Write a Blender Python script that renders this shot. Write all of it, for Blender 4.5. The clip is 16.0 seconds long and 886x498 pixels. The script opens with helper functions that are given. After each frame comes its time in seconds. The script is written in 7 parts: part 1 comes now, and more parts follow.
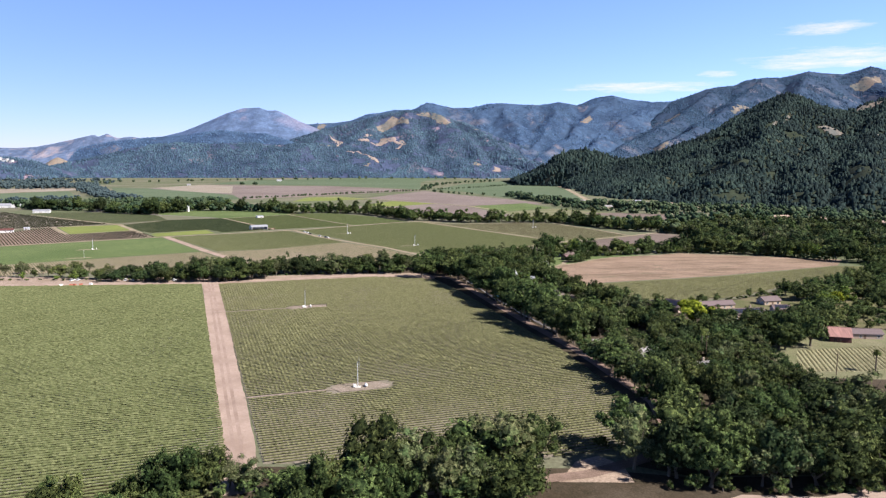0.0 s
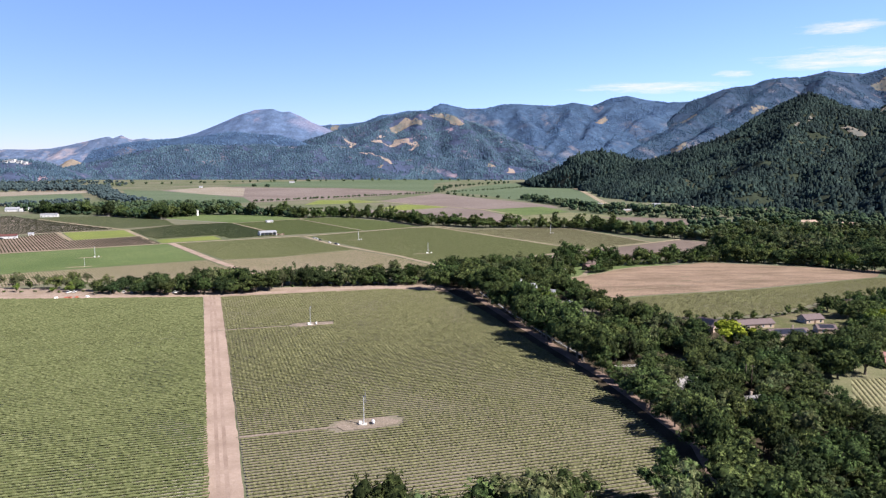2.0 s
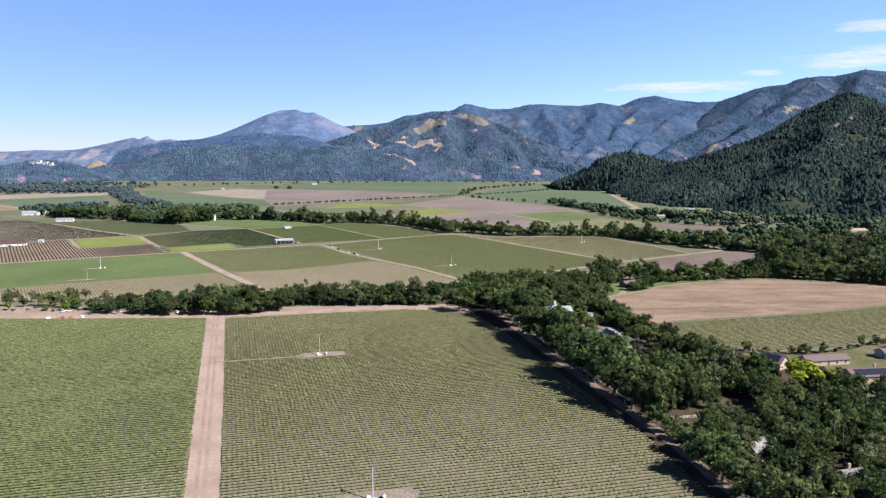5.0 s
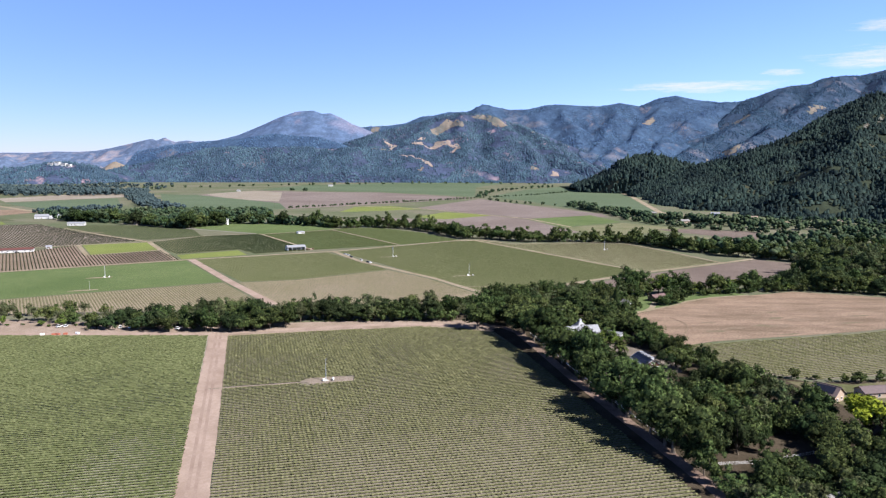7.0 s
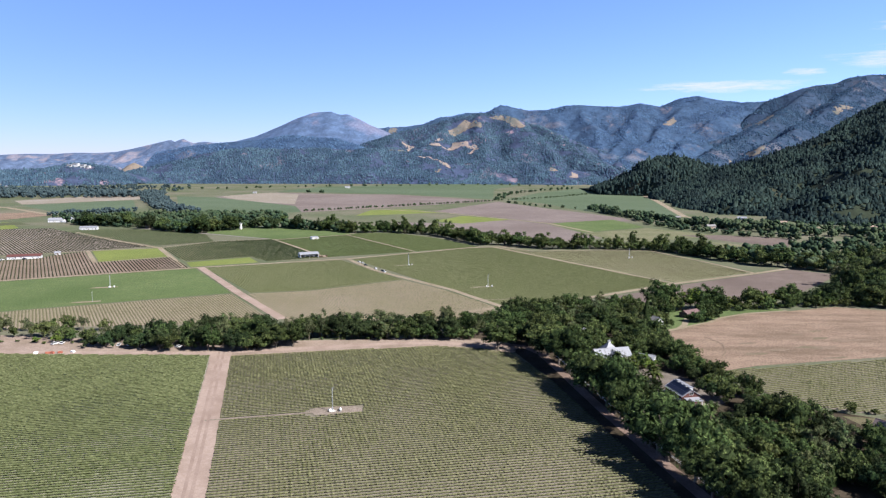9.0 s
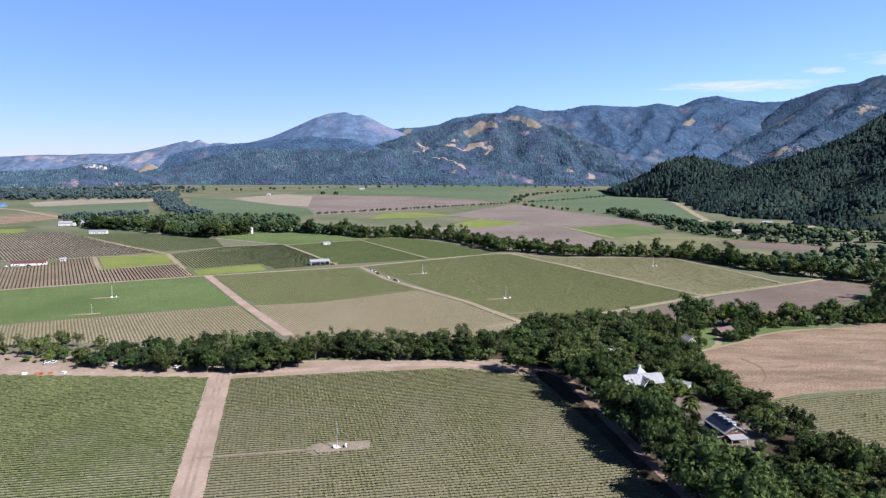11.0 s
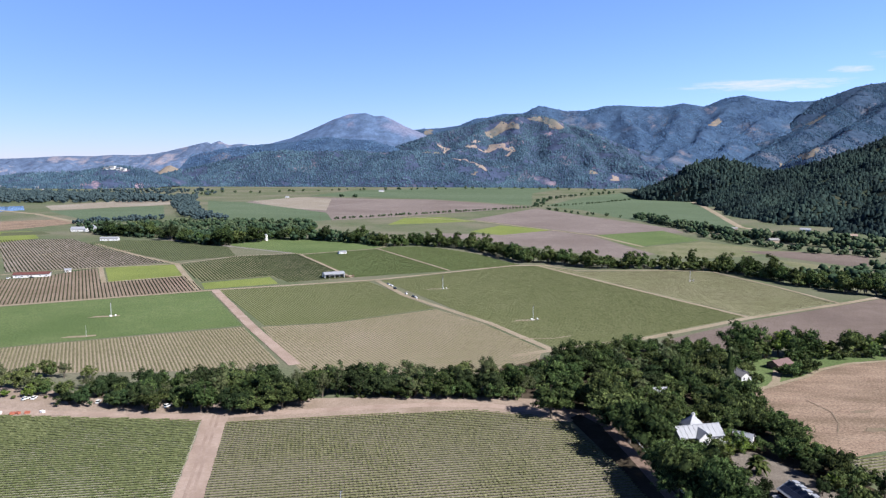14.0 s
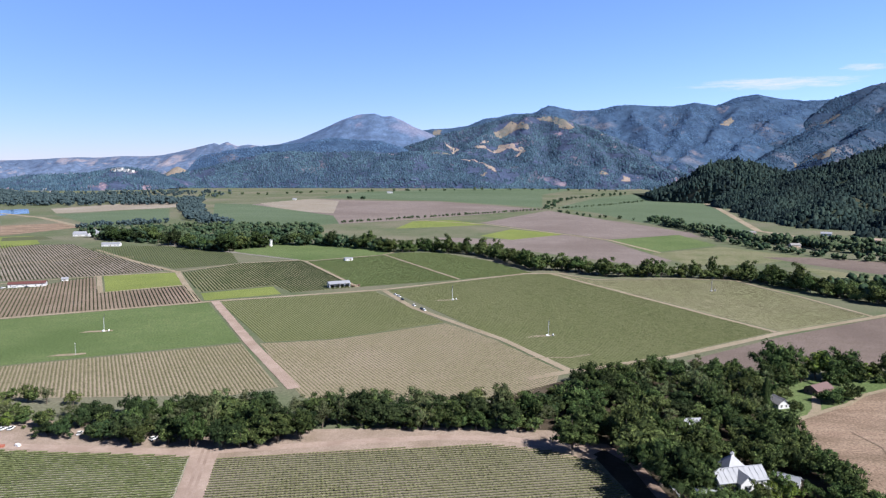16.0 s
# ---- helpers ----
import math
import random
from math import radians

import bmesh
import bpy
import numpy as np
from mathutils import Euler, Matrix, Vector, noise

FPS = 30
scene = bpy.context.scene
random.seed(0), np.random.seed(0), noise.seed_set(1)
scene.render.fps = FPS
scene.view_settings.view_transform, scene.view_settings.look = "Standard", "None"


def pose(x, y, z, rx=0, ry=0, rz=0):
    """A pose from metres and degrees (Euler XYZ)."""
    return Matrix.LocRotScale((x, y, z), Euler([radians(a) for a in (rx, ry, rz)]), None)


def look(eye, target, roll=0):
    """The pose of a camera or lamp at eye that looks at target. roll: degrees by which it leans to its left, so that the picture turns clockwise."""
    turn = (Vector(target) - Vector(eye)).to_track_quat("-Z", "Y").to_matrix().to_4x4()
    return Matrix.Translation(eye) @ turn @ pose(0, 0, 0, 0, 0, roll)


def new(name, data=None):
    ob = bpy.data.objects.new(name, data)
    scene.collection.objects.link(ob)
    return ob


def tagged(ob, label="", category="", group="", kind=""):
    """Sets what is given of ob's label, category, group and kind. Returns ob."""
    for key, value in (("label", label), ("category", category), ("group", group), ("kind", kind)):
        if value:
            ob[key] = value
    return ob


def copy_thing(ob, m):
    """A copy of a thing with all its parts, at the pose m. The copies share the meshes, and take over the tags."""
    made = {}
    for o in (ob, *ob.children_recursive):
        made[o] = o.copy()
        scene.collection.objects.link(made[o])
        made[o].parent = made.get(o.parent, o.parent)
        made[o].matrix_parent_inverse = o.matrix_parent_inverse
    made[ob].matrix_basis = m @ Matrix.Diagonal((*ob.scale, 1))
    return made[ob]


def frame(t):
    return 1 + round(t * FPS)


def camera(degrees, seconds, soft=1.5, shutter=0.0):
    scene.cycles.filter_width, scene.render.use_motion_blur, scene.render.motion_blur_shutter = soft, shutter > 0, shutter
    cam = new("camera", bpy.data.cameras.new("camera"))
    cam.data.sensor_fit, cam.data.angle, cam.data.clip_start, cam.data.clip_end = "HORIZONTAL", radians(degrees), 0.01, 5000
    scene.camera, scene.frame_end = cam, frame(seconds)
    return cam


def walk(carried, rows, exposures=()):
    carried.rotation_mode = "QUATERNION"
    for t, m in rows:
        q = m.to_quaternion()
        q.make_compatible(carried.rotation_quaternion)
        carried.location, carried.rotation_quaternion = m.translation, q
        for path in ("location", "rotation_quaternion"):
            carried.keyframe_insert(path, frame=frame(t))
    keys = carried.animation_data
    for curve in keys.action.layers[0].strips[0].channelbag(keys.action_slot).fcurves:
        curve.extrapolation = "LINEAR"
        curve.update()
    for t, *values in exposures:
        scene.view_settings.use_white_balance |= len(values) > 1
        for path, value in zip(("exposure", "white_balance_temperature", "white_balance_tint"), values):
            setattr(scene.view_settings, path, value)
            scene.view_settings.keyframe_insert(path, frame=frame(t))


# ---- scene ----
from mathutils.bvhtree import BVHTree

# camera
cam = camera(64.11, 16.0, soft=1.28)
PATH = [
    (0.0, pose(0.00, 0.00, 94.00, 82.667, -0.091, -1.758)),
    (1.0, pose(-0.05, 15.78, 95.78, 82.701, -0.054, -1.242)),
    (2.0, pose(-0.13, 31.68, 97.56, 82.720, -0.040, -0.681)),
    (3.0, pose(-0.22, 47.74, 99.36, 82.722, -0.052, -0.067)),
    (4.0, pose(-0.38, 63.88, 101.18, 82.719, -0.069, 0.585)),
    (5.0, pose(-0.64, 79.98, 103.04, 82.725, -0.068, 1.258)),
    (6.0, pose(-1.02, 95.94, 105.00, 82.740, -0.056, 1.941)),
    (7.0, pose(-1.54, 111.69, 107.08, 82.760, -0.044, 2.630)),
    (8.0, pose(-2.23, 127.24, 109.25, 82.779, -0.035, 3.335)),
    (9.0, pose(-3.16, 142.62, 111.41, 82.791, -0.033, 4.053)),
    (10.0, pose(-4.36, 157.94, 113.54, 82.796, -0.031, 4.717)),
    (11.0, pose(-5.84, 173.31, 115.67, 82.798, -0.025, 5.276)),
    (12.0, pose(-7.57, 188.79, 117.88, 82.800, -0.022, 5.810)),
    (13.0, pose(-9.49, 204.37, 120.25, 82.801, -0.022, 6.390)),
    (14.0, pose(-11.56, 219.93, 122.70, 82.800, -0.003, 6.922)),
    (15.0, pose(-13.75, 235.35, 125.12, 82.794, 0.052, 7.312)),
    (16.0, pose(-16.05, 250.64, 127.47, 82.779, 0.136, 7.623)),
]
walk(cam, PATH, [(0.0, 1.53, 6400, 15), (8.0, 1.42, 6120, 13), (16.0, 1.33, 6000, 12)])

# world, sun, exposure
SUN_TO = Vector((0.667, -0.355, 0.655)).normalized()
world = bpy.data.worlds.new("sky")
scene.world = world
world.use_nodes = True
wn, wl = world.node_tree.nodes, world.node_tree.links
wn.clear()
w_out = wn.new("ShaderNodeOutputWorld")
w_bg = wn.new("ShaderNodeBackground")
w_sky = wn.new("ShaderNodeTexSky")
w_sky.sky_type = "NISHITA"
w_sky.sun_disc = False
w_sky.sun_elevation = math.asin(SUN_TO.z)
w_sky.sun_rotation = -math.atan2(SUN_TO.x, SUN_TO.y)
w_sky.altitude = 100
w_sky.air_density = 0.85
w_sky.dust_density = 0.0
w_sky.ozone_density = 4.0
w_bg.inputs["Strength"].default_value = 0.055
# thin clouds over the eastern ridge
w_co = wn.new("ShaderNodeTexCoord")
w_sep = wn.new("ShaderNodeSeparateXYZ")
wl.new(w_co.outputs["Generated"], w_sep.inputs[0])


def w_math(op, a, b=None, clamp=False):
    n = wn.new("ShaderNodeMath")
    n.operation, n.use_clamp = op, clamp
    for i, v in enumerate((a, b)):
        if v is None:
            continue
        if isinstance(v, (int, float)):
            n.inputs[i].default_value = v
        else:
            wl.new(v, n.inputs[i])
    return n.outputs[0]


w_az = w_math("ARCTAN2", w_sep.outputs[0], w_sep.outputs[1])
w_el = w_math("ARCSINE", w_sep.outputs[2])
w_vec = wn.new("ShaderNodeCombineXYZ")
wl.new(w_math("MULTIPLY", w_az, 14.0), w_vec.inputs[0])
wl.new(w_math("MULTIPLY", w_el, 110.0), w_vec.inputs[1])
w_noise = wn.new("ShaderNodeTexNoise")
w_noise.inputs["Scale"].default_value = 1.0
w_noise.inputs["Detail"].default_value = 12.0
w_noise.inputs["Roughness"].default_value = 0.72
wl.new(w_vec.outputs[0], w_noise.inputs["Vector"])


def cloud(az, el, wide, tall):
    """One cloud bank: centre and half sizes in degrees."""
    da = w_math("DIVIDE", w_math("SUBTRACT", w_az, radians(az)), radians(wide))
    de = w_math("DIVIDE", w_math("SUBTRACT", w_el, radians(el)), radians(tall))
    rr = w_math("ADD", w_math("MULTIPLY", da, da), w_math("MULTIPLY", de, de))
    return w_math("SUBTRACT", 1.0, rr, True)


CLOUDS = [(17.0, 5.35, 8.0, 0.62), (30.5, 6.9, 8.0, 1.15), (29.0, 8.95, 4.2, 0.6), (22.5, 6.15, 2.0, 0.35), (40.0, 8.5, 6.0, 1.6)]
w_mask = None
for az, el, wide, tall in CLOUDS:
    c = cloud(az, el, wide, tall)
    w_mask = c if w_mask is None else w_math("MAXIMUM", w_mask, c)
w_puff = w_math("MULTIPLY", w_math("SUBTRACT", w_math("ADD", w_noise.outputs[0], w_math("MULTIPLY", w_mask, 0.30)), 0.63), 3.4, True)
w_amt = w_math("MULTIPLY", w_puff, w_math("MULTIPLY", w_mask, 1.6, True))
w_mix = wn.new("ShaderNodeMix")
w_mix.data_type = "RGBA"
wl.new(w_math("MULTIPLY", w_amt, 0.8), w_mix.inputs["Factor"])
w_tint = wn.new("ShaderNodeMix")
w_tint.data_type, w_tint.blend_type = "RGBA", "MULTIPLY"
w_tint.inputs["Factor"].default_value = 1.0
w_grad = wn.new("ShaderNodeMix")
w_grad.data_type = "RGBA"
wl.new(w_math("MULTIPLY", w_el, 3.0, True), w_grad.inputs["Factor"])
w_grad.inputs["A"].default_value = (0.81, 0.835, 1.22, 1)
w_grad.inputs["B"].default_value = (1.16, 1.19, 1.43, 1)
# Sky above the view is dimmed further, to make the shadows darker.
w_high = wn.new("ShaderNodeMix")
w_high.data_type = "RGBA"
wl.new(w_math("MULTIPLY", w_math("SUBTRACT", w_el, 0.27), 1.9, True), w_high.inputs["Factor"])
wl.new(w_grad.outputs["Result"], w_high.inputs["A"])
w_high.inputs["B"].default_value = (0.30, 0.32, 0.45, 1)
wl.new(w_high.outputs["Result"], w_tint.inputs["B"])
wl.new(w_sky.outputs[0], w_tint.inputs["A"])
wl.new(w_tint.outputs["Result"], w_mix.inputs["A"])
w_mix.inputs["B"].default_value = (7.0, 6.7, 7.0, 1)
wl.new(w_mix.outputs["Result"], w_bg.inputs["Color"])
wl.new(w_bg.outputs[0], w_out.inputs[0])

sun = new("sun", bpy.data.lights.new("sun", "SUN"))
sun.data.energy = 5.0
sun.data.angle = radians(0.53)
sun.data.color = (1.0, 0.94, 0.85)
sun.matrix_world = look(SUN_TO * 300, (0, 0, 0))


# ---- building helpers ----
def bulk(name, verts, faces, material, smooth=False, inner=None, inner_faces=None):
    """One mesh from arrays; all faces have the same number of corners. inner: a second material for the marked faces."""
    me = bpy.data.meshes.new(name)
    v, f = np.asarray(verts, np.float32), np.asarray(faces, np.int32)
    me.vertices.add(len(v))
    me.vertices.foreach_set("co", v.ravel())
    me.loops.add(f.size)
    me.loops.foreach_set("vertex_index", f.ravel())
    me.polygons.add(len(f))
    me.polygons.foreach_set("loop_start", np.arange(0, f.size, f.shape[1], dtype=np.int32))
    if smooth:
        me.polygons.foreach_set("use_smooth", np.ones(len(f), bool))
    me.update(calc_edges=True)
    me.materials.append(material)
    if inner:
        me.materials.append(inner)
        me.polygons.foreach_set("material_index", np.asarray(inner_faces, np.int32))
    return me


def part(name, bm, material, parent=None, label="", smooth=False):
    """Link a bmesh as one mesh object under a thing or a part."""
    me = bpy.data.meshes.new(name)
    bm.to_mesh(me)
    bm.free()
    me.materials.append(material)
    if smooth:
        me.polygons.foreach_set("use_smooth", np.ones(len(me.polygons), bool))
    ob = new(name, me)
    ob.parent = parent
    return tagged(ob, label)


def box(sx, sy, sz, x=0, y=0, z=0, bevel=0.0, bm=None):
    """A box on its base centre."""
    bm = bm or bmesh.new()
    m = Matrix.LocRotScale((x, y, z + sz / 2), None, (sx, sy, sz))
    out = bmesh.ops.create_cube(bm, size=1, matrix=m)
    if bevel:
        edges = list({e for v in out["verts"] for e in v.link_edges})
        bmesh.ops.bevel(bm, geom=edges, offset=bevel, segments=1, affect="EDGES")
    return bm


def tube(r1, r2, h, x=0, y=0, z=0, n=10, bm=None, rot=None):
    bm = bm or bmesh.new()
    m = Matrix.Translation((x, y, z)) @ (rot or Matrix()) @ Matrix.Translation((0, 0, h / 2))
    bmesh.ops.create_cone(bm, cap_ends=True, segments=n, radius1=r1, radius2=r2, depth=h, matrix=m)
    return bm


def solid(points, faces):
    bm = bmesh.new()
    vs = [bm.verts.new(p) for p in points]
    for f in faces:
        bm.faces.new([vs[i] for i in f])
    bmesh.ops.recalc_face_normals(bm, faces=bm.faces)
    return bm


def ico(level):
    bm = bmesh.new()
    bmesh.ops.create_icosphere(bm, subdivisions=level, radius=1)
    v = np.array([p.co[:] for p in bm.verts])
    f = np.array([[p.index for p in q.verts] for q in bm.faces])
    bm.free()
    return v, f


def scatter(v, f, places, scales, turns):
    """Many copies of a small shape in one pair of arrays."""
    c, s = np.cos(turns)[:, None], np.sin(turns)[:, None]
    x, y = v[None, :, 0], v[None, :, 1]
    w = np.stack([c * x - s * y, s * x + c * y, np.broadcast_to(v[None, :, 2], (len(places), len(v)))], -1)
    w = w * np.asarray(scales)[:, None, :] + np.asarray(places)[:, None, :]
    g = f[None] + (np.arange(len(places)) * len(v))[:, None, None]
    return w.reshape(-1, 3), g.reshape(-1, f.shape[1])


def inside(poly, x, y):
    hit, n = False, len(poly)
    for i in range(n):
        (x1, y1), (x2, y2) = poly[i], poly[i - 1]
        if (y1 > y) != (y2 > y) and x < (x2 - x1) * (y - y1) / (y2 - y1) + x1:
            hit = not hit
    return hit


# ---- materials ----
def nodes_of(name):
    m = bpy.data.materials.new(name)
    m.use_nodes = True
    return m, m.node_tree.nodes, m.node_tree.links, m.node_tree.nodes["Principled BSDF"]


def blend(n, l, fac, a, b, mode="MIX"):
    x = n.new("ShaderNodeMix")
    x.data_type, x.blend_type = "RGBA", mode
    for key, v in (("Factor", fac), ("A", a), ("B", b)):
        if isinstance(v, (int, float)):
            x.inputs[key].default_value = v
        elif isinstance(v, tuple):
            x.inputs[key].default_value = (*v, 1)
        else:
            l.new(v, x.inputs[key])
    return x.outputs["Result"]


def grain(n, l, scale, low, high, detail=4.0, stretch=None, turn=0.0, rough=0.55):
    """Noise in world metres, mapped from low..high to 0..1."""
    g = n.new("ShaderNodeNewGeometry")
    m = n.new("ShaderNodeMapping")
    l.new(g.outputs["Position"], m.inputs["Vector"])
    m.inputs["Rotation"].default_value = (0, 0, turn)
    m.inputs["Scale"].default_value = stretch or (1, 1, 1)
    t = n.new("ShaderNodeTexNoise")
    t.inputs["Scale"].default_value, t.inputs["Detail"].default_value = scale, detail
    t.inputs["Roughness"].default_value = rough
    l.new(m.outputs[0], t.inputs["Vector"])
    r = n.new("ShaderNodeMapRange")
    r.inputs["From Min"].default_value, r.inputs["From Max"].default_value = low, high
    l.new(t.outputs[0], r.inputs["Value"])
    return r.outputs[0]


def ground_mat(name, c1, c2, c3, big=0.02, mid=0.25, fine=2.5, rough=0.95, bump=0.3, stretch=None, turn=0.0, contrast=1.0):
    """Soil or grass: three colours mixed at three scales."""
    m, n, l, p = nodes_of(name)
    col = blend(n, l, grain(n, l, mid, 0.36, 0.64, 5, stretch, turn), c1, c2)
    col = blend(n, l, grain(n, l, big, 0.42, 0.66, 6, stretch, turn), col, c3)
    f = grain(n, l, fine, 0.3, 0.7, 3)
    lo, hi = 1 - 0.28 * contrast, 1 + 0.18 * contrast
    dark = blend(n, l, f, (lo, lo, lo), (hi, hi, hi))
    col = blend(n, l, 1.0, col, dark, "MULTIPLY")
    l.new(col, p.inputs["Base Color"])
    p.inputs["Roughness"].default_value = rough
    p.inputs["Specular IOR Level"].default_value = 0.03
    b = n.new("ShaderNodeBump")
    b.inputs["Strength"].default_value, b.inputs["Distance"].default_value = bump, 0.2
    l.new(f, b.inputs["Height"])
    l.new(b.outputs[0], p.inputs["Normal"])
    return m


def leaf_mat(name, c1, c2, vary=0.5, rough=0.85, hue=0.0, glow=0.14, fine=2.6, lacy=0.0, amp=1.0, stands=0.0):
    """Foliage: each clump and each tree differ a little; light passes through the leaves."""
    m, n, l, p = nodes_of(name)
    g = n.new("ShaderNodeNewGeometry")
    o = n.new("ShaderNodeObjectInfo")
    col = blend(n, l, g.outputs["Random Per Island"], c1, c2)
    k = n.new("ShaderNodeMapRange")
    k.inputs["To Min"].default_value, k.inputs["To Max"].default_value = 1 - vary * 0.55, 1 + vary * 0.6
    l.new(o.outputs["Random"], k.inputs["Value"])
    hs = n.new("ShaderNodeHueSaturation")
    l.new(col, hs.inputs["Color"])
    l.new(k.outputs[0], hs.inputs["Value"])
    h2 = n.new("ShaderNodeMapRange")
    h2.inputs["To Min"].default_value, h2.inputs["To Max"].default_value = 0.5 - hue, 0.5 + hue
    w = n.new("ShaderNodeTexWhiteNoise")
    w.noise_dimensions = "1D"
    l.new(o.outputs["Random"], w.inputs["W"])
    l.new(w.outputs["Value"], h2.inputs["Value"])
    l.new(h2.outputs[0], hs.inputs["Hue"])
    # Leaf tone noise; its dark end also stands in for shadow between leaves.
    leafy = blend(n, l, grain(n, l, fine, 0.32, 0.68, 3), (1 - 0.58 * amp,) * 3, (1 + 0.48 * amp,) * 3)
    out = blend(n, l, 1.0, hs.outputs[0], leafy, "MULTIPLY")
    if stands:
        # whole stands of one kind of tree, darker or more olive than the next
        far = blend(n, l, grain(n, l, 0.011, 0.36, 0.64, 5), (1 - stands, 1 - stands, 1 - stands * 0.8), (1 + stands, 1 + stands * 0.9, 1 + stands * 0.5))
        out = blend(n, l, 1.0, out, far, "MULTIPLY")
    l.new(out, p.inputs["Base Color"])
    p.inputs["Roughness"].default_value = rough
    p.inputs["Specular IOR Level"].default_value = 0.04
    if glow:
        tr = n.new("ShaderNodeBsdfTranslucent")
        l.new(out, tr.inputs["Color"])
        ms = n.new("ShaderNodeMixShader")
        ms.inputs[0].default_value = glow
        l.new(p.outputs[0], ms.inputs[1])
        l.new(tr.outputs[0], ms.inputs[2])
        l.new(ms.outputs[0], n["Material Output"].inputs["Surface"])
    if lacy:
        # sprays of small leaves: gaps between them let the light through
        gap = n.new("ShaderNodeMath")
        gap.operation = "LESS_THAN"
        gap.inputs[1].default_value = lacy
        l.new(grain(n, l, 3.4, 0.3, 0.7, 2), gap.inputs[0])
        see = n.new("ShaderNodeBsdfTransparent")
        mx = n.new("ShaderNodeMixShader")
        l.new(gap.outputs[0], mx.inputs[0])
        l.new(ms.outputs[0], mx.inputs[1])
        l.new(see.outputs[0], mx.inputs[2])
        l.new(mx.outputs[0], n["Material Output"].inputs["Surface"])
    return m


def plain_mat(name, c, rough=0.6, metal=0.0, scale=1.5, vary=0.18, stretch=None):
    m, n, l, p = nodes_of(name)
    d = tuple(v * (1 - vary) for v in c)
    col = blend(n, l, grain(n, l, scale, 0.35, 0.65, 5, stretch), d, c)
    col = blend(n, l, grain(n, l, scale * 7, 0.3, 0.75, 3), col, tuple(v * (1 - vary * 0.6) for v in c))
    l.new(col, p.inputs["Base Color"])
    p.inputs["Roughness"].default_value, p.inputs["Metallic"].default_value = rough, metal
    return m


def hill_mat(name, grass, scrub, soil, size=0.004, lean=(0.44, 0.6)):
    m, n, l, p = nodes_of(name)
    col = blend(n, l, grain(n, l, size * 7, 0.4, 0.6, 6), scrub, tuple(v * 0.72 for v in scrub))
    col = blend(n, l, grain(n, l, size, lean[0] + 0.08, lean[1] + 0.06, 8), col, grass)
    col = blend(n, l, grain(n, l, size * 2.3, 0.62, 0.7, 6), col, soil)
    speck = blend(n, l, grain(n, l, size * 28, 0.35, 0.65, 4, None, 0.0, 0.7), (0.66, 0.66, 0.68), (1.16, 1.16, 1.14))
    col = blend(n, l, 1.0, col, speck, "MULTIPLY")
    l.new(col, p.inputs["Base Color"])
    p.inputs["Roughness"].default_value = 0.95
    p.inputs["Specular IOR Level"].default_value = 0.1
    return m


# Several ground and field colours below carry a little extra blue for haze.
M_GROUND = ground_mat("dry_valley_grass", (0.092, 0.100, 0.062), (0.072, 0.090, 0.048), (0.126, 0.118, 0.086), 0.006, 0.05, 0.6)
M_FLOOR_R = ground_mat("vineyard_floor_dry", (0.152, 0.134, 0.107), (0.128, 0.119, 0.086), (0.166, 0.144, 0.120), 0.02, 0.3, 1.6)
M_FLOOR_L = ground_mat("vineyard_floor_green", (0.214, 0.202, 0.158), (0.238, 0.218, 0.179), (0.184, 0.182, 0.132), 0.018, 0.3, 1.6)
M_DIRT = ground_mat("pinkish_dirt_road", (0.240, 0.184, 0.150), (0.272, 0.214, 0.180), (0.200, 0.150, 0.122), 0.06, 0.5, 2.5, contrast=0.45)
M_RUT = ground_mat("packed_dirt_rut", (0.212, 0.160, 0.132), (0.238, 0.184, 0.154), (0.178, 0.132, 0.108), 0.10, 0.4, 2.0, contrast=0.5)
M_VERGE = ground_mat("brown_dry_verge", (0.214, 0.168, 0.136), (0.246, 0.194, 0.160), (0.176, 0.138, 0.106), 0.05, 0.35, 1.8)
# Yard dirt given a darker colour to suggest the shade over it.
M_YARD = ground_mat("brown_grey_yard", (0.124, 0.106, 0.092), (0.154, 0.134, 0.115), (0.094, 0.080, 0.065), 0.07, 0.4, 2.5)
# Lane dirt darkened, with dark patches painted as dappled tree shade.
M_LANE = ground_mat("lane_dirt_dappled_shade", (0.195, 0.140, 0.114), (0.158, 0.114, 0.092), (0.112, 0.081, 0.063), 0.09, 0.6, 2.5, contrast=0.8)
M_DIRT2 = ground_mat("tan_dirt_track", (0.209, 0.172, 0.127), (0.174, 0.148, 0.100), (0.232, 0.195, 0.147), 0.03, 0.3, 2.0)
M_STUBBLE = ground_mat("mown_brown_field", (0.178, 0.128, 0.096), (0.214, 0.160, 0.120), (0.124, 0.092, 0.066), 0.05, 0.16, 0.9, 0.95, 0.5, (0.4, 1.2, 1), radians(-16), 1.5)
M_PLOUGH = ground_mat("grey_ploughed_soil", (0.112, 0.090, 0.077), (0.133, 0.106, 0.094), (0.094, 0.074, 0.065), 0.01, 0.1, 0.8)
# Ploughed soil made paler and bluer to suggest distance haze.
M_PLOUGH_F = ground_mat("far_ploughed_soil_hazed", (0.140, 0.116, 0.107), (0.160, 0.134, 0.124), (0.120, 0.098, 0.089), 0.006, 0.05, 0.4)
M_PALE = ground_mat("pale_bare_field", (0.195, 0.172, 0.139), (0.172, 0.148, 0.118), (0.213, 0.190, 0.160), 0.01, 0.1, 0.8)
M_GREEN = ground_mat("green_crop_field", (0.078, 0.108, 0.043), (0.094, 0.120, 0.051), (0.066, 0.094, 0.036), 0.012, 0.12, 0.8, contrast=1.5)
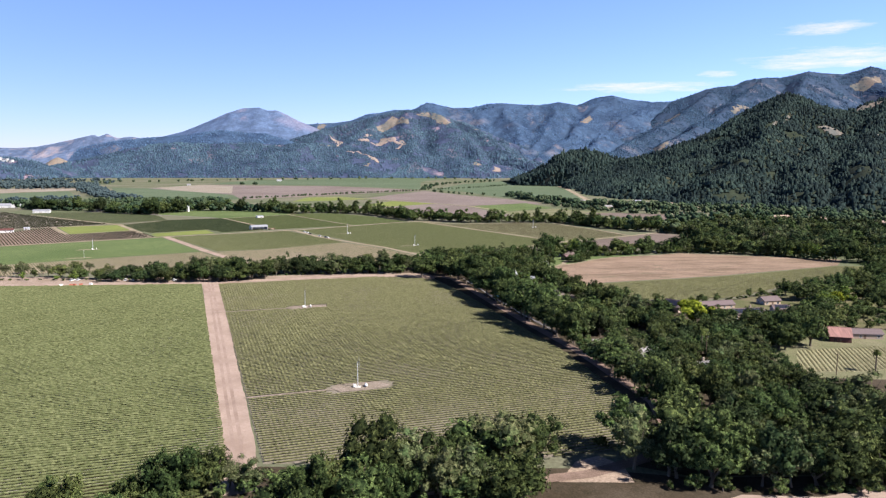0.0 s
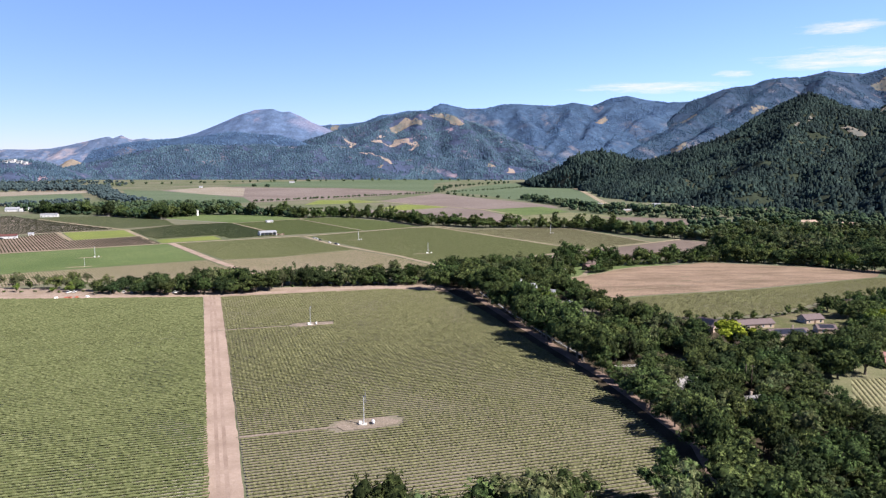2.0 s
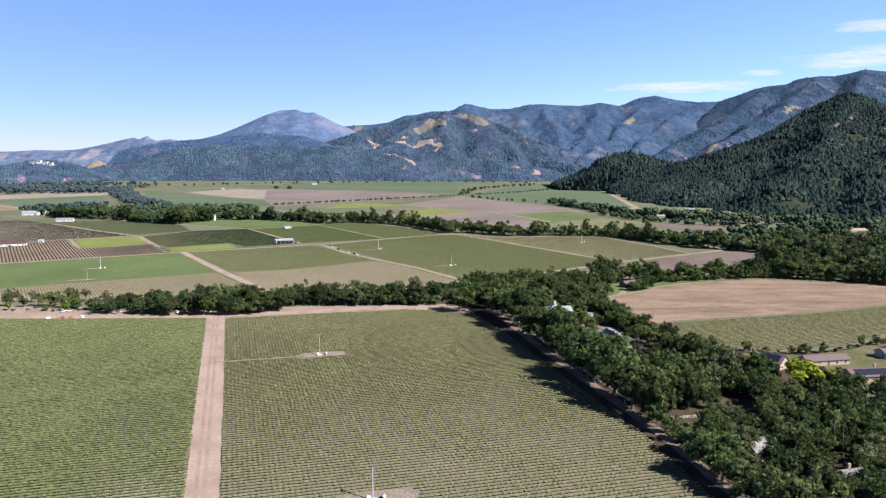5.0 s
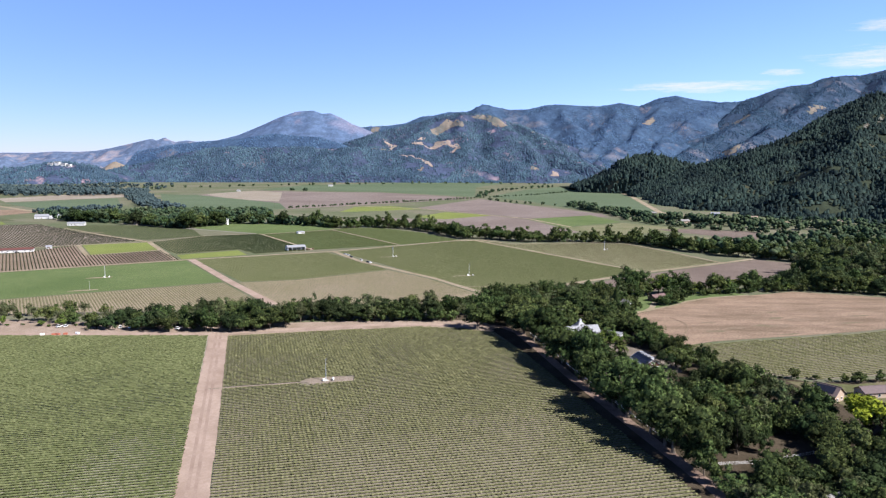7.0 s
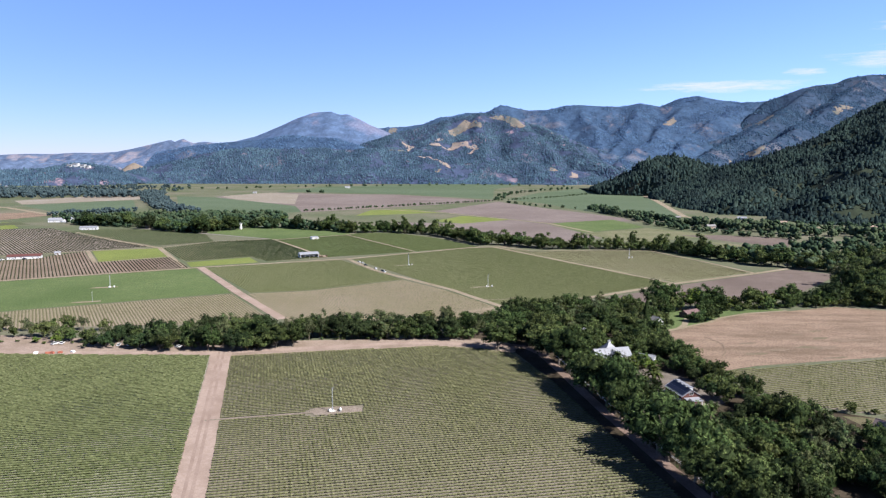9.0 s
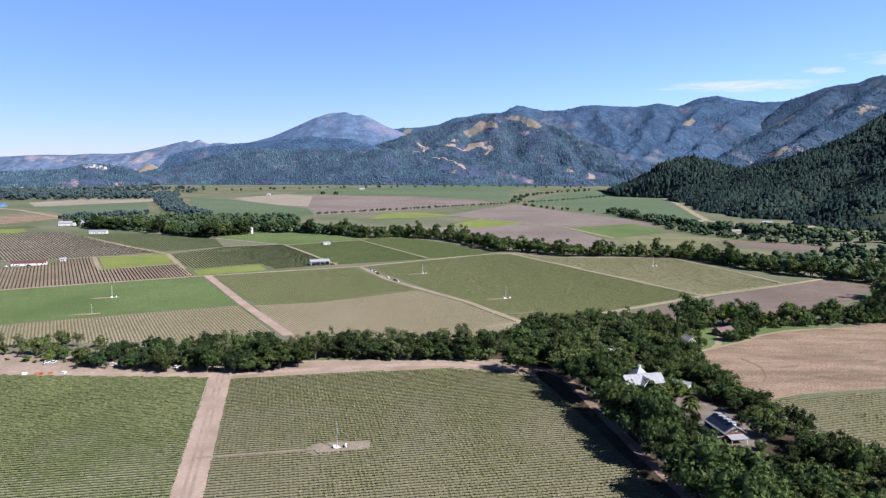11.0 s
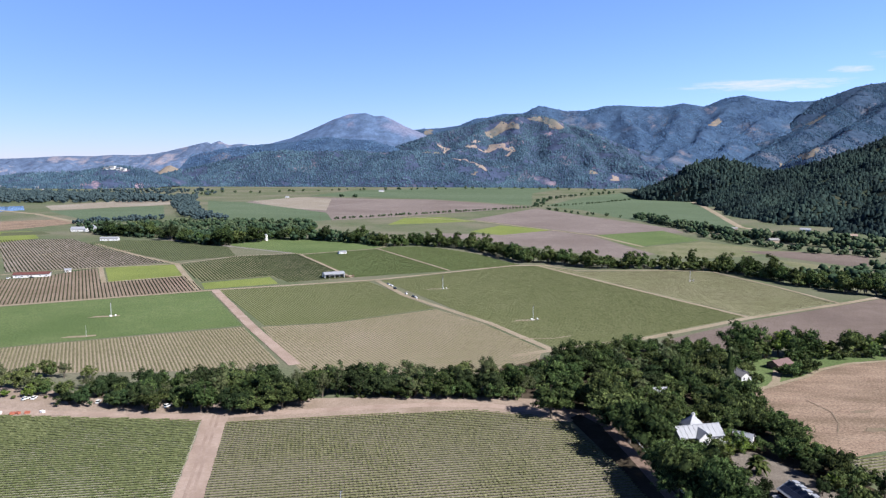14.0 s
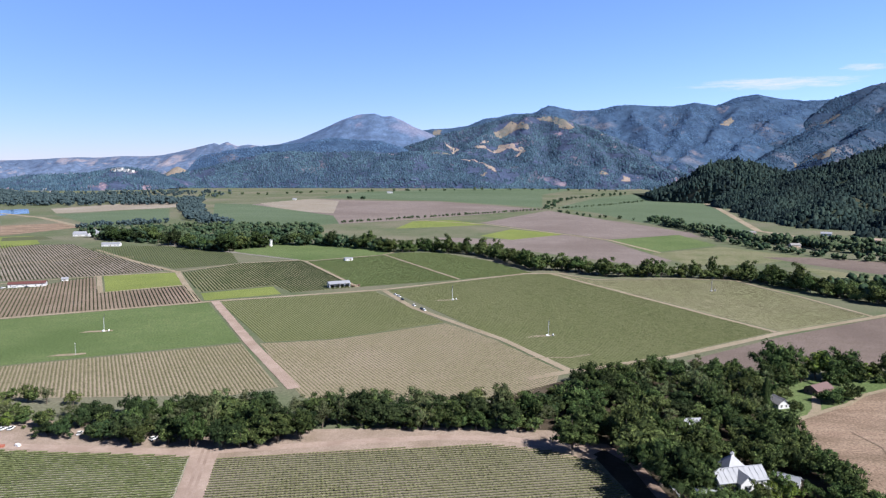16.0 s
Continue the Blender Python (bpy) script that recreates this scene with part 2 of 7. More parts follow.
# Green with its blue raised: the haze is in the colour.
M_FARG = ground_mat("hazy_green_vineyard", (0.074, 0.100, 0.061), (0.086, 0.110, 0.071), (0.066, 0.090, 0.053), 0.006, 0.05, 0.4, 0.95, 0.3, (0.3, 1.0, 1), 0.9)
M_GREEN2 = ground_mat("yellow_green_vineyard", (0.124, 0.128, 0.065), (0.137, 0.137, 0.076), (0.110, 0.118, 0.056), 0.012, 0.15, 1.2)
M_BRIGHT = ground_mat("bright_young_crop", (0.126, 0.150, 0.044), (0.142, 0.164, 0.050), (0.110, 0.134, 0.040), 0.02, 0.2, 1.2, contrast=1.3)
M_DARKG = ground_mat("dark_green_crop", (0.077, 0.083, 0.048), (0.089, 0.094, 0.056), (0.068, 0.074, 0.042), 0.015, 0.2, 1.2)
M_BROWNV = ground_mat("brown_vineyard_soil", (0.153, 0.118, 0.093), (0.127, 0.102, 0.079), (0.174, 0.138, 0.110), 0.02, 0.2, 1.2)
M_BROWNV2 = ground_mat("pale_vineyard_soil", (0.162, 0.139, 0.115), (0.140, 0.122, 0.100), (0.184, 0.160, 0.137), 0.02, 0.2, 1.2)
M_PALEV = ground_mat("pale_vineyard_floor", (0.204, 0.168, 0.122), (0.170, 0.148, 0.098), (0.216, 0.178, 0.136), 0.012, 0.15, 1.0, contrast=1.3)
M_STRAW = ground_mat("straw_green_vineyard", (0.209, 0.205, 0.122), (0.228, 0.216, 0.135), (0.186, 0.190, 0.104), 0.012, 0.15, 1.2)
M_LAWN = ground_mat("yellowish_lawn", (0.118, 0.118, 0.068), (0.148, 0.139, 0.089), (0.094, 0.104, 0.053), 0.03, 0.2, 1.5)
# Litter colour taken well down so the tree shade looks deeper.
M_WOODFLOOR = ground_mat("leaf_litter_shade_darkened", (0.045, 0.035, 0.024), (0.031, 0.026, 0.017), (0.061, 0.049, 0.036), 0.05, 0.3, 1.5)
M_GRAVEL = ground_mat("grey_gravel_drive", (0.160, 0.148, 0.136), (0.195, 0.183, 0.166), (0.136, 0.124, 0.113), 0.05, 0.4, 2.5)
M_POOL = plain_mat("blue_pool_water", (0.018, 0.130, 0.266), 0.1)
M_WATER = plain_mat("pond_water", (0.059, 0.101, 0.148), 0.15)

M_VINE_L = leaf_mat("vine_leaves_lush", (0.078, 0.092, 0.039), (0.124, 0.136, 0.065), 0.3, fine=1.2, amp=0.4)
M_VINE_R = leaf_mat("vine_leaves_olive", (0.088, 0.091, 0.043), (0.139, 0.138, 0.074), 0.3, fine=1.2, amp=0.4)
M_VINE_D = leaf_mat("vine_leaves_dark", (0.035, 0.038, 0.020), (0.068, 0.070, 0.037), 0.3, fine=0.9, amp=0.4)
M_VINE_D2 = leaf_mat("vine_leaves_deep_green", (0.046, 0.060, 0.025), (0.080, 0.096, 0.043), 0.3, fine=0.9, amp=0.4)
M_VINE_G = leaf_mat("vine_leaves_green", (0.074, 0.092, 0.034), (0.098, 0.113, 0.048), 0.3, amp=0.4)
M_VINE_F = leaf_mat("vine_leaves_mid", (0.083, 0.096, 0.039), (0.107, 0.115, 0.055), 0.3, fine=0.9, amp=0.4)
M_VINE_P = leaf_mat("vine_leaves_pale", (0.118, 0.114, 0.061), (0.141, 0.130, 0.076), 0.3, fine=0.9, amp=0.9)
# Wide tone range paints in sunlit tufts and shadowed gaps as well.
M_OAK = leaf_mat("oak_leaves", (0.018, 0.031, 0.010), (0.070, 0.094, 0.032), 0.65, hue=0.022, glow=0.06, fine=1.8, lacy=0.41, amp=1.3)
M_OAK2 = leaf_mat("lighter_leaves", (0.034, 0.053, 0.016), (0.082, 0.104, 0.037), 0.5, hue=0.025, glow=0.06, fine=1.8, lacy=0.43)
# Darker copies of the leaf colours, painting shade into the crown cores.
M_OAK_IN = leaf_mat("oak_inner_leaves_shaded", (0.009, 0.016, 0.006), (0.020, 0.030, 0.011), 0.5, hue=0.02, glow=0, fine=1.8)
M_OAK2_IN = leaf_mat("lighter_inner_leaves_shaded", (0.026, 0.040, 0.015), (0.048, 0.067, 0.029), 0.4, hue=0.025, glow=0, fine=1.8)
M_OAK_D = leaf_mat("dark_evergreen_leaves", (0.011, 0.020, 0.009), (0.032, 0.046, 0.019), 0.5, hue=0.02, glow=0.04, fine=1.8, lacy=0.38)
M_OLIVE = leaf_mat("olive_green_leaves", (0.040, 0.052, 0.023), (0.096, 0.108, 0.051), 0.5, hue=0.02, glow=0.06, fine=1.8, lacy=0.43)
M_FRESH = leaf_mat("fresh_green_leaves", (0.052, 0.084, 0.014), (0.118, 0.156, 0.034), 0.3, hue=0.015, glow=0.08, fine=1.8, lacy=0.43)
M_LIME = leaf_mat("yellow_green_leaves", (0.118, 0.148, 0.012), (0.183, 0.213, 0.026), 0.2)
M_GREYLEAF = leaf_mat("grey_green_leaves", (0.045, 0.056, 0.026), (0.089, 0.098, 0.050), 0.4, lacy=0.48)
M_CONIFER = leaf_mat("cypress_leaves", (0.014, 0.026, 0.009), (0.035, 0.050, 0.018), 0.4)
M_PALM = leaf_mat("palm_fronds", (0.030, 0.047, 0.012), (0.077, 0.089, 0.030), 0.3)
# Blue in these leaf colours stands in for distance haze, stronger farther off.
M_WOODS_N = leaf_mat("hill_woods_hazed", (0.008, 0.016, 0.017), (0.021, 0.033, 0.030), 0.0, glow=0, fine=0.15, stands=0.3)
M_WOODS_F = leaf_mat("far_woods_hazed", (0.024, 0.048, 0.077), (0.045, 0.074, 0.108), 0.0, glow=0, fine=0.2, stands=0.3)
M_WOODS_M = leaf_mat("mountain_woods_hazed", (0.017, 0.038, 0.073), (0.032, 0.057, 0.095), 0.0, glow=0, fine=0.2, stands=0.3)
M_WOODS_FF = leaf_mat("farthest_woods_hazed", (0.033, 0.066, 0.130), (0.049, 0.084, 0.151), 0.0, glow=0, fine=0.2, stands=0.25)
M_COPSE = leaf_mat("far_tree_leaves", (0.015, 0.028, 0.018), (0.036, 0.057, 0.029), 0.0, glow=0, fine=0.9)
# Lighter, bluer copy of the far tree colour: haze put into the leaves.
M_COPSE_F = leaf_mat("far_belt_leaves_hazed", (0.022, 0.036, 0.042), (0.042, 0.060, 0.062), 0.0, glow=0, fine=0.6)
M_COPSE2 = leaf_mat("far_tree_leaves_light", (0.024, 0.037, 0.019), (0.054, 0.072, 0.039), 0.0, glow=0, fine=0.9)
M_BARK = plain_mat("grey_brown_bark", (0.094, 0.074, 0.054), 0.9, 0, 3.0, 0.4, (1, 1, 0.2))

M_WHITE = plain_mat("white_painted_boards", (0.46, 0.46, 0.46), 0.55, 0, 0.8, 0.1)
M_ROOFW = plain_mat("pale_grey_metal_roof", (0.215, 0.222, 0.245), 0.6, 0.0, 0.5, 0.2)
M_ROOFP = plain_mat("dull_purple_red_roof", (0.115, 0.07, 0.068), 0.85, 0, 1.2, 0.3)
M_ROOFG = plain_mat("grey_shingle_roof", (0.178, 0.172, 0.172), 0.85, 0, 1.2, 0.25)
M_ROOFB = plain_mat("brown_shingle_roof", (0.108, 0.080, 0.082), 0.9, 0, 1.2, 0.35)
M_GARDEN = ground_mat("shrubby_garden_ground", (0.089, 0.092, 0.045), (0.065, 0.071, 0.033), (0.118, 0.101, 0.065), 0.06, 0.3, 1.5)
M_ROOFT = plain_mat("tan_clay_roof", (0.266, 0.195, 0.154), 0.85, 0, 0.8, 0.25)
M_ROOFR = plain_mat("rusty_red_metal_roof", (0.29, 0.145, 0.125), 0.6, 0.0, 0.5, 0.62, (3.0, 0.3, 0.3))
M_REDBARN = plain_mat("dark_red_boards", (0.089, 0.030, 0.025), 0.85, 0, 1.0, 0.35)
M_BROWNW = plain_mat("brown_stained_boards", (0.113, 0.071, 0.047), 0.8, 0, 1.0, 0.3)
M_TAN = plain_mat("tan_stucco", (0.284, 0.219, 0.166), 0.9, 0, 0.8, 0.12)
M_SOLAR = plain_mat("dark_blue_solar_glass", (0.010, 0.012, 0.024), 0.42, 0, 0.7, 0.2)
M_STEEL = plain_mat("galvanised_steel", (0.496, 0.504, 0.512), 0.45, 0.5, 1.5, 0.12)
M_BLADE = plain_mat("dark_grey_paint", (0.10, 0.105, 0.115), 0.5)
M_BOXW = plain_mat("white_enamel", (0.640, 0.640, 0.632), 0.4, 0, 2.0, 0.06)
M_GLASS = plain_mat("dark_window_glass", (0.014, 0.018, 0.021), 0.08, 0, 1.0, 0.2)
M_TYRE = plain_mat("black_rubber", (0.012, 0.012, 0.012), 0.8)
M_CARW = plain_mat("white_car_paint", (0.600, 0.600, 0.600), 0.25)
M_CARD = plain_mat("dark_car_paint", (0.024, 0.026, 0.030), 0.25)
M_CONC = plain_mat("pale_concrete", (0.384, 0.368, 0.336), 0.85, 0, 1.5, 0.2)
M_POLE = plain_mat("weathered_pole_wood", (0.094, 0.065, 0.045), 0.9)
M_STONE = plain_mat("chimney_masonry", (0.249, 0.202, 0.160), 0.9, 0, 2.0, 0.3)


# ---- ground ----
gb = bmesh.new()
bmesh.ops.create_grid(gb, x_segments=24, y_segments=24, size=1, matrix=Matrix.LocRotScale((0, 1500, 0), None, (6500, 4500, 1)))
tagged(part("ground", gb, M_GROUND), "dry grassy valley floor reaching the hills", "ground", kind="structure")


LAID = []


def field(poly, material, label, z=0.05, name="field"):
    """A flat plot; each is laid a little above the one before."""
    LAID.append(label)
    z = 0.03 + 0.003 * len(LAID)
    bm = bmesh.new()
    bm.faces.new([bm.verts.new((x, y, z)) for x, y in poly])
    bmesh.ops.recalc_face_normals(bm, faces=bm.faces)
    if bm.faces[:][0].normal.z < 0:
        bmesh.ops.reverse_faces(bm, faces=bm.faces)
    bmesh.ops.triangulate(bm, faces=bm.faces)
    return tagged(part(name, bm, material), label, "field", kind="structure")


def road(points, width, material, label, z=0.09, name="road"):
    """A ribbon along a line, with a wavering edge."""
    z += 0.14
    bm, pts, rng = bmesh.new(), [], random.Random(len(points) * 31 + int(points[0][0]))
    for (x1, y1), (x2, y2) in zip(points, points[1:]):
        k = max(2, int(math.hypot(x2 - x1, y2 - y1) / 5))
        pts += [(x1 + (x2 - x1) * i / k, y1 + (y2 - y1) * i / k) for i in range(k)]
    pts.append(points[-1])
    last = None
    for i, (x, y) in enumerate(pts):
        a, b = pts[max(i - 1, 0)], pts[min(i + 1, len(pts) - 1)]
        d = Vector((b[0] - a[0], b[1] - a[1], 0)).normalized()
        nrm = Vector((-d.y, d.x, 0))
        w1, w2 = width * rng.uniform(0.475, 0.525), width * rng.uniform(0.475, 0.525)
        now = [bm.verts.new(Vector((x, y, z)) + nrm * w1), bm.verts.new(Vector((x, y, z)) - nrm * w2)]
        if last:
            bm.faces.new((last[1], now[1], now[0], last[0]))
        last = now
    return tagged(part(name, bm, material), label, "dirt road", kind="structure")


# corner lists in metres
NEAR_L = [(-58, 205), (-163.6, 526), (-252, 521), (-345, 518), (-150, 185), (-58, 185)]
NEAR_R = [(-49, 210), (-152, 526), (-105, 539), (-36, 556), (-8, 552), (8, 543), (26, 500), (38, 455), (52, 400), (70, 335), (82, 262), (78, 222), (38, 212)]
F_MAST = [(-309, 843), (-222, 714), (-348, 640), (-480, 556), (-570, 676), (-446, 757)]
F_PALE = [(-220, 710), (-160, 622), (-180, 605), (-300, 585), (-420, 520), (-478, 553), (-348, 637)]
F_MIDG = [(-300, 848), (-172, 915), (-88, 792), (-160, 731), (-206, 716)]
F_MIDP = [(-207, 712), (-160, 728), (-86, 789), (-44, 741), (-1, 673), (-4, 650), (-24, 622), (-60, 610), (-140, 606), (-153, 625)]
F_MAST4 = [(-160, 921), (-29, 1034), (-2, 1040), (158, 790), (72, 718), (16, 680), (8, 676)]
F_MAST6 = [(4, 1042), (43, 1003), (139, 1019), (188, 1014), (224, 929), (250, 856), (164, 793)]
F_GREY = [(78, 704), (160, 777), (254, 846), (300, 880), (335, 850), (240, 730), (140, 688), (92, 690)]
F_BROWNROW = [(-316, 846), (-370, 920), (-436, 872), (-497, 961), (-512, 935), (-520, 893), (-600, 850), (-560, 694), (-450, 764)]
F_BRIGHT1 = [(-432, 879), (-493, 970), (-424, 1001), (-373, 926)]
F_BRIGHT2 = [(-317, 852), (-336, 884), (-281, 928), (-258, 890)]
F_DARKROW = [(-341, 891), (-417, 998), (-380, 1076), (-312, 1108), (-196, 934), (-250, 898), (-282, 934)]
F_DARK = [(-441, 1026), (-383, 1079), (-432, 1168), (-552, 1230), (-620, 1232), (-664, 1190)]
F_BROWNROW2 = [(-505, 966), (-444, 1014), (-600, 1136), (-720, 1240), (-819, 1205), (-667, 1028), (-580, 922)]
F_TOPG = [(-424, 1172), (-320, 1116), (-306, 1110), (-224, 1178), (-216, 1206), (-290, 1290), (-420, 1290), (-480, 1255)]
F_G14 = [(-302, 1102), (-192, 937), (-100, 991), (-219, 1170)]
F_G15 = [(-215, 1176), (-205, 1199), (-150, 1206), (-80, 1140), (-22, 1046), (-96, 995)]
F_STUBBLE = [(113, 523), (122, 518), (141, 528), (240, 557), (368, 608), (394, 644), (302, 676), (257, 692), (215, 673), (197, 670), (182, 661), (160, 646), (146, 630), (134, 621), (119, 609), (107, 600), (94, 589), (100, 560), (106, 540)]
F_EASTV = [(120, 516), (141, 523), (240, 552), (366, 603), (395, 600), (334, 537), (277, 513), (213, 467), (165, 455), (132, 468)]
F_SMALLV = [(185, 334), (166, 299), (200, 299), (255, 316), (228, 341)]

field(NEAR_L, M_FLOOR_L, "mown green grass between vineyard rows", 0.05)
field(NEAR_R, M_FLOOR_R, "dry yellowish grass between vineyard rows", 0.05)
field(F_MAST, M_GREEN, "smooth bright green crop field", 0.05)
field(F_PALE, M_PALEV, "pale dry floor of a young vineyard", 0.05)
field(F_MIDG, M_GREEN2, "grey-green vineyard floor", 0.05)
field(F_MIDP, M_PALEV, "pale straw-coloured vineyard floor", 0.05)
field(F_MAST4, M_GREEN2, "wide grey-green vineyard floor", 0.05)
field(F_MAST6, M_STRAW, "straw and green vineyard floor beside the creek", 0.05)
field(F_GREY, M_PLOUGH, "bare grey ploughed field", 0.05)
field(F_BROWNROW, M_BROWNV, "brown soil under spaced dark rows", 0.05)
field(F_BRIGHT1, M_BRIGHT, "bright yellow-green rectangular crop plot", 0.05)
field(F_BRIGHT2, M_BRIGHT, "bright yellow-green crop strip", 0.05)
field(F_DARKROW, M_LAWN, "dark green soil cover under rows", 0.05)
field(F_DARK, M_DARKG, "dark brownish green crop field", 0.05)
field(F_BROWNROW2, M_BROWNV2, "brown soil with pale wheel tracks", 0.05)
field(F_TOPG, M_GREEN, "green field beside the farmhouse trees", 0.05)
field(F_G14, M_GREEN, "deep green vineyard block behind the barn", 0.05)
field(F_G15, M_GREEN, "deep green vineyard block beside the creek", 0.05)
field(F_STUBBLE, M_STUBBLE, "mown brown hay field with dark streaks", 0.05)
field(F_EASTV, M_FLOOR_R, "green vineyard floor beside the hay field", 0.05)
field([(158, 290), (262, 282), (276, 372), (228, 380), (176, 394), (168, 345)], M_LAWN, "dry pale grass round the small vineyard")
field(F_SMALLV, M_STRAW, "small dry vineyard plot beside the barn", 0.05)
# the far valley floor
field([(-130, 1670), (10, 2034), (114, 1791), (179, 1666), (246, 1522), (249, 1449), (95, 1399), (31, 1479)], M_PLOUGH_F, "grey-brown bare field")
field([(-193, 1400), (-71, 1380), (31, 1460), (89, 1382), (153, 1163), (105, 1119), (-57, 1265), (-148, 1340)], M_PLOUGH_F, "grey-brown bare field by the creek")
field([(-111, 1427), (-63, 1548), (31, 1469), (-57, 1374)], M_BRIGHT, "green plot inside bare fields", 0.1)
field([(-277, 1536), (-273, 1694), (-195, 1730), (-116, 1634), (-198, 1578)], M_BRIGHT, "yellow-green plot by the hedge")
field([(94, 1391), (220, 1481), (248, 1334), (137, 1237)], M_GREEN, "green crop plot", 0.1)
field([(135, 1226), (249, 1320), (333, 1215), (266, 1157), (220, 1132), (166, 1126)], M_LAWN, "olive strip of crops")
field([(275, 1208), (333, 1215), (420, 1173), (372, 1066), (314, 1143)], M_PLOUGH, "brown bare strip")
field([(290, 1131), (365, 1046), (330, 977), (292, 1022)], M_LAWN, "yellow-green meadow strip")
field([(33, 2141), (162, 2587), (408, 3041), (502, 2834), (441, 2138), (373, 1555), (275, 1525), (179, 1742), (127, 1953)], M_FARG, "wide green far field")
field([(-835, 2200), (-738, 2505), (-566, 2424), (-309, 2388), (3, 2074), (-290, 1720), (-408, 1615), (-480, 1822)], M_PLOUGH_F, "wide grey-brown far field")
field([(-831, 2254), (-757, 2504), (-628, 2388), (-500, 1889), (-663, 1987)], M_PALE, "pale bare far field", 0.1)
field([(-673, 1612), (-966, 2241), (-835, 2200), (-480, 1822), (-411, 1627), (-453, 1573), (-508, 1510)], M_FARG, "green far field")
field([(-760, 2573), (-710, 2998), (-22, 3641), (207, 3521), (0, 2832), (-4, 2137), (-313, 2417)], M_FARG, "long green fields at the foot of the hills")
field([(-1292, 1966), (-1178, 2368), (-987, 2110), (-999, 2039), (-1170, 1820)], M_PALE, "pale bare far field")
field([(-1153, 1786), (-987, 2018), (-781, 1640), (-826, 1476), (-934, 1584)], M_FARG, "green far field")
field([(-1063, 1507), (-969, 1580), (-880, 1504), (-921, 1336)], M_STUBBLE, "tan stubble field")
field([(-908, 1320), (-863, 1343), (-774, 1239), (-793, 1180)], M_BRIGHT, "yellow-green far plot")
field([(-1397, 1913), (-1353, 1960), (-1236, 1813), (-1256, 1742)], M_WATER, "small blue farm pond", 0.06, "water")
# Ground under the trees, with shade painted into its colour.
field([(8, 553), (25, 501), (37, 456), (51, 401), (69, 336), (81, 263), (77, 222), (66, 205), (80, 198), (215, 198), (228, 284), (160, 292), (172, 345), (225, 352), (262, 330), (320, 420), (335, 530), (277, 508), (213, 462), (165, 450), (130, 466), (108, 512), (92, 590), (140, 640), (160, 664), (90, 684), (20, 672), (-40, 615), (-20, 570)], M_WOODFLOOR, "brown leaf litter under the trees, darkened for shade", 0.03)
field([(-150, 150), (60, 150), (240, 150), (240, 196), (80, 197), (50, 204), (-50, 208), (-150, 184)], M_WOODFLOOR, "dusty ground under the first trees, darkened for shade")
field([(70, 176), (90, 186), (112, 184), (140, 192), (172, 192), (200, 196), (200, 188), (150, 180), (100, 172)], M_DIRT, "pale dirt track along the trees")
field([(92, 592), (107, 602.5), (119, 611.5), (134, 623.5), (146, 632.5), (160, 648.5), (182, 663.5), (200, 672), (215, 675), (205, 686), (160, 678), (120, 664), (96, 626)], M_GREEN, "mown green lawn by the cottage", 0.07)
field([(-757, 1430), (-705, 1446), (-766, 1560), (-795, 1550)], M_BRIGHT, "green farm lawn behind the trees")
field([(-895, 1310), (-850, 1345), (-795, 1300), (-860, 1262)], M_DARKG, "dark green far plot")
field([(150, 452), (180, 448), (213, 460), (277, 505), (325, 520), (320, 430), (262, 374), (228, 380), (196, 388), (176, 396), (162, 412)], M_GARDEN, "shrubby green villa garden")
field([(172, 347), (205, 342), (262, 322), (275, 372), (228, 380), (176, 394)], M_LAWN, "dry lawn round the red barn", 0.07)
field([(196, 388), (240, 395), (262, 420), (240, 428), (215, 408)], M_GREEN, "green house lawn", 0.07)
field([(66, 470), (92, 452), (108, 470), (98, 500), (84, 520), (74, 516)], M_YARD, "brown-grey dirt yard by the barn", 0.07)
field([(-430, 510), (-252, 519), (-165, 524), (-152, 524), (-105, 537), (-36, 554), (6, 546), (14, 556), (0, 576), (-60, 574), (-125, 562), (-250, 557), (-430, 572)], M_VERGE, "wide brown dry headland under the tree row", 0.045)

field([(50, 476), (57, 482), (61, 477), (54, 471)], M_POOL, "small blue garden pool", name="water")


def streak(x, y, length, width, turn, material, label):
    """A ragged patch left by the mower."""
    r = random.Random(int(x * 7 + y))
    a, pts = radians(turn), []
    for k in range(16):
        t = 2 * math.pi * k / 16
        u, v = math.cos(t) * length / 2 * r.uniform(0.6, 1.15), math.sin(t) * width / 2 * r.uniform(0.35, 1.25)
        pts.append((x + u * math.cos(a) - v * math.sin(a), y + u * math.sin(a) + v * math.cos(a)))
    field(pts, material, label)


M_MASTSOIL = ground_mat("worn_grey_brown_soil", (0.172, 0.142, 0.116), (0.196, 0.162, 0.134), (0.148, 0.126, 0.096), 0.06, 0.4, 1.8, contrast=1.3)
M_STREAK = ground_mat("uncut_grey_green_grass", (0.150, 0.116, 0.086), (0.168, 0.126, 0.094), (0.122, 0.104, 0.070), 0.05, 0.3, 1.2)
M_TRAMPLED = ground_mat("pale_trampled_soil", (0.235, 0.182, 0.140), (0.205, 0.156, 0.118), (0.250, 0.196, 0.152), 0.04, 0.2, 1.2)
for x, y, l_, w_, a in ((219, 588, 30, 7, 14), (203, 592, 14, 6, 20), (195, 569, 24, 8, 12), (182, 569, 14, 6, 18), (166, 562, 18, 6, 20), (149, 552, 16, 7, 16), (208, 611, 13, 4, 12), (192, 600, 10, 3.5, 16), (191, 547, 16, 4, 16), (246, 580, 22, 5, 14), (262, 602, 20, 5, 16), (152, 576, 14, 4, 22)):
    streak(x, y, l_, w_, a, M_STREAK, "uncut grey-green streak in the hay field")
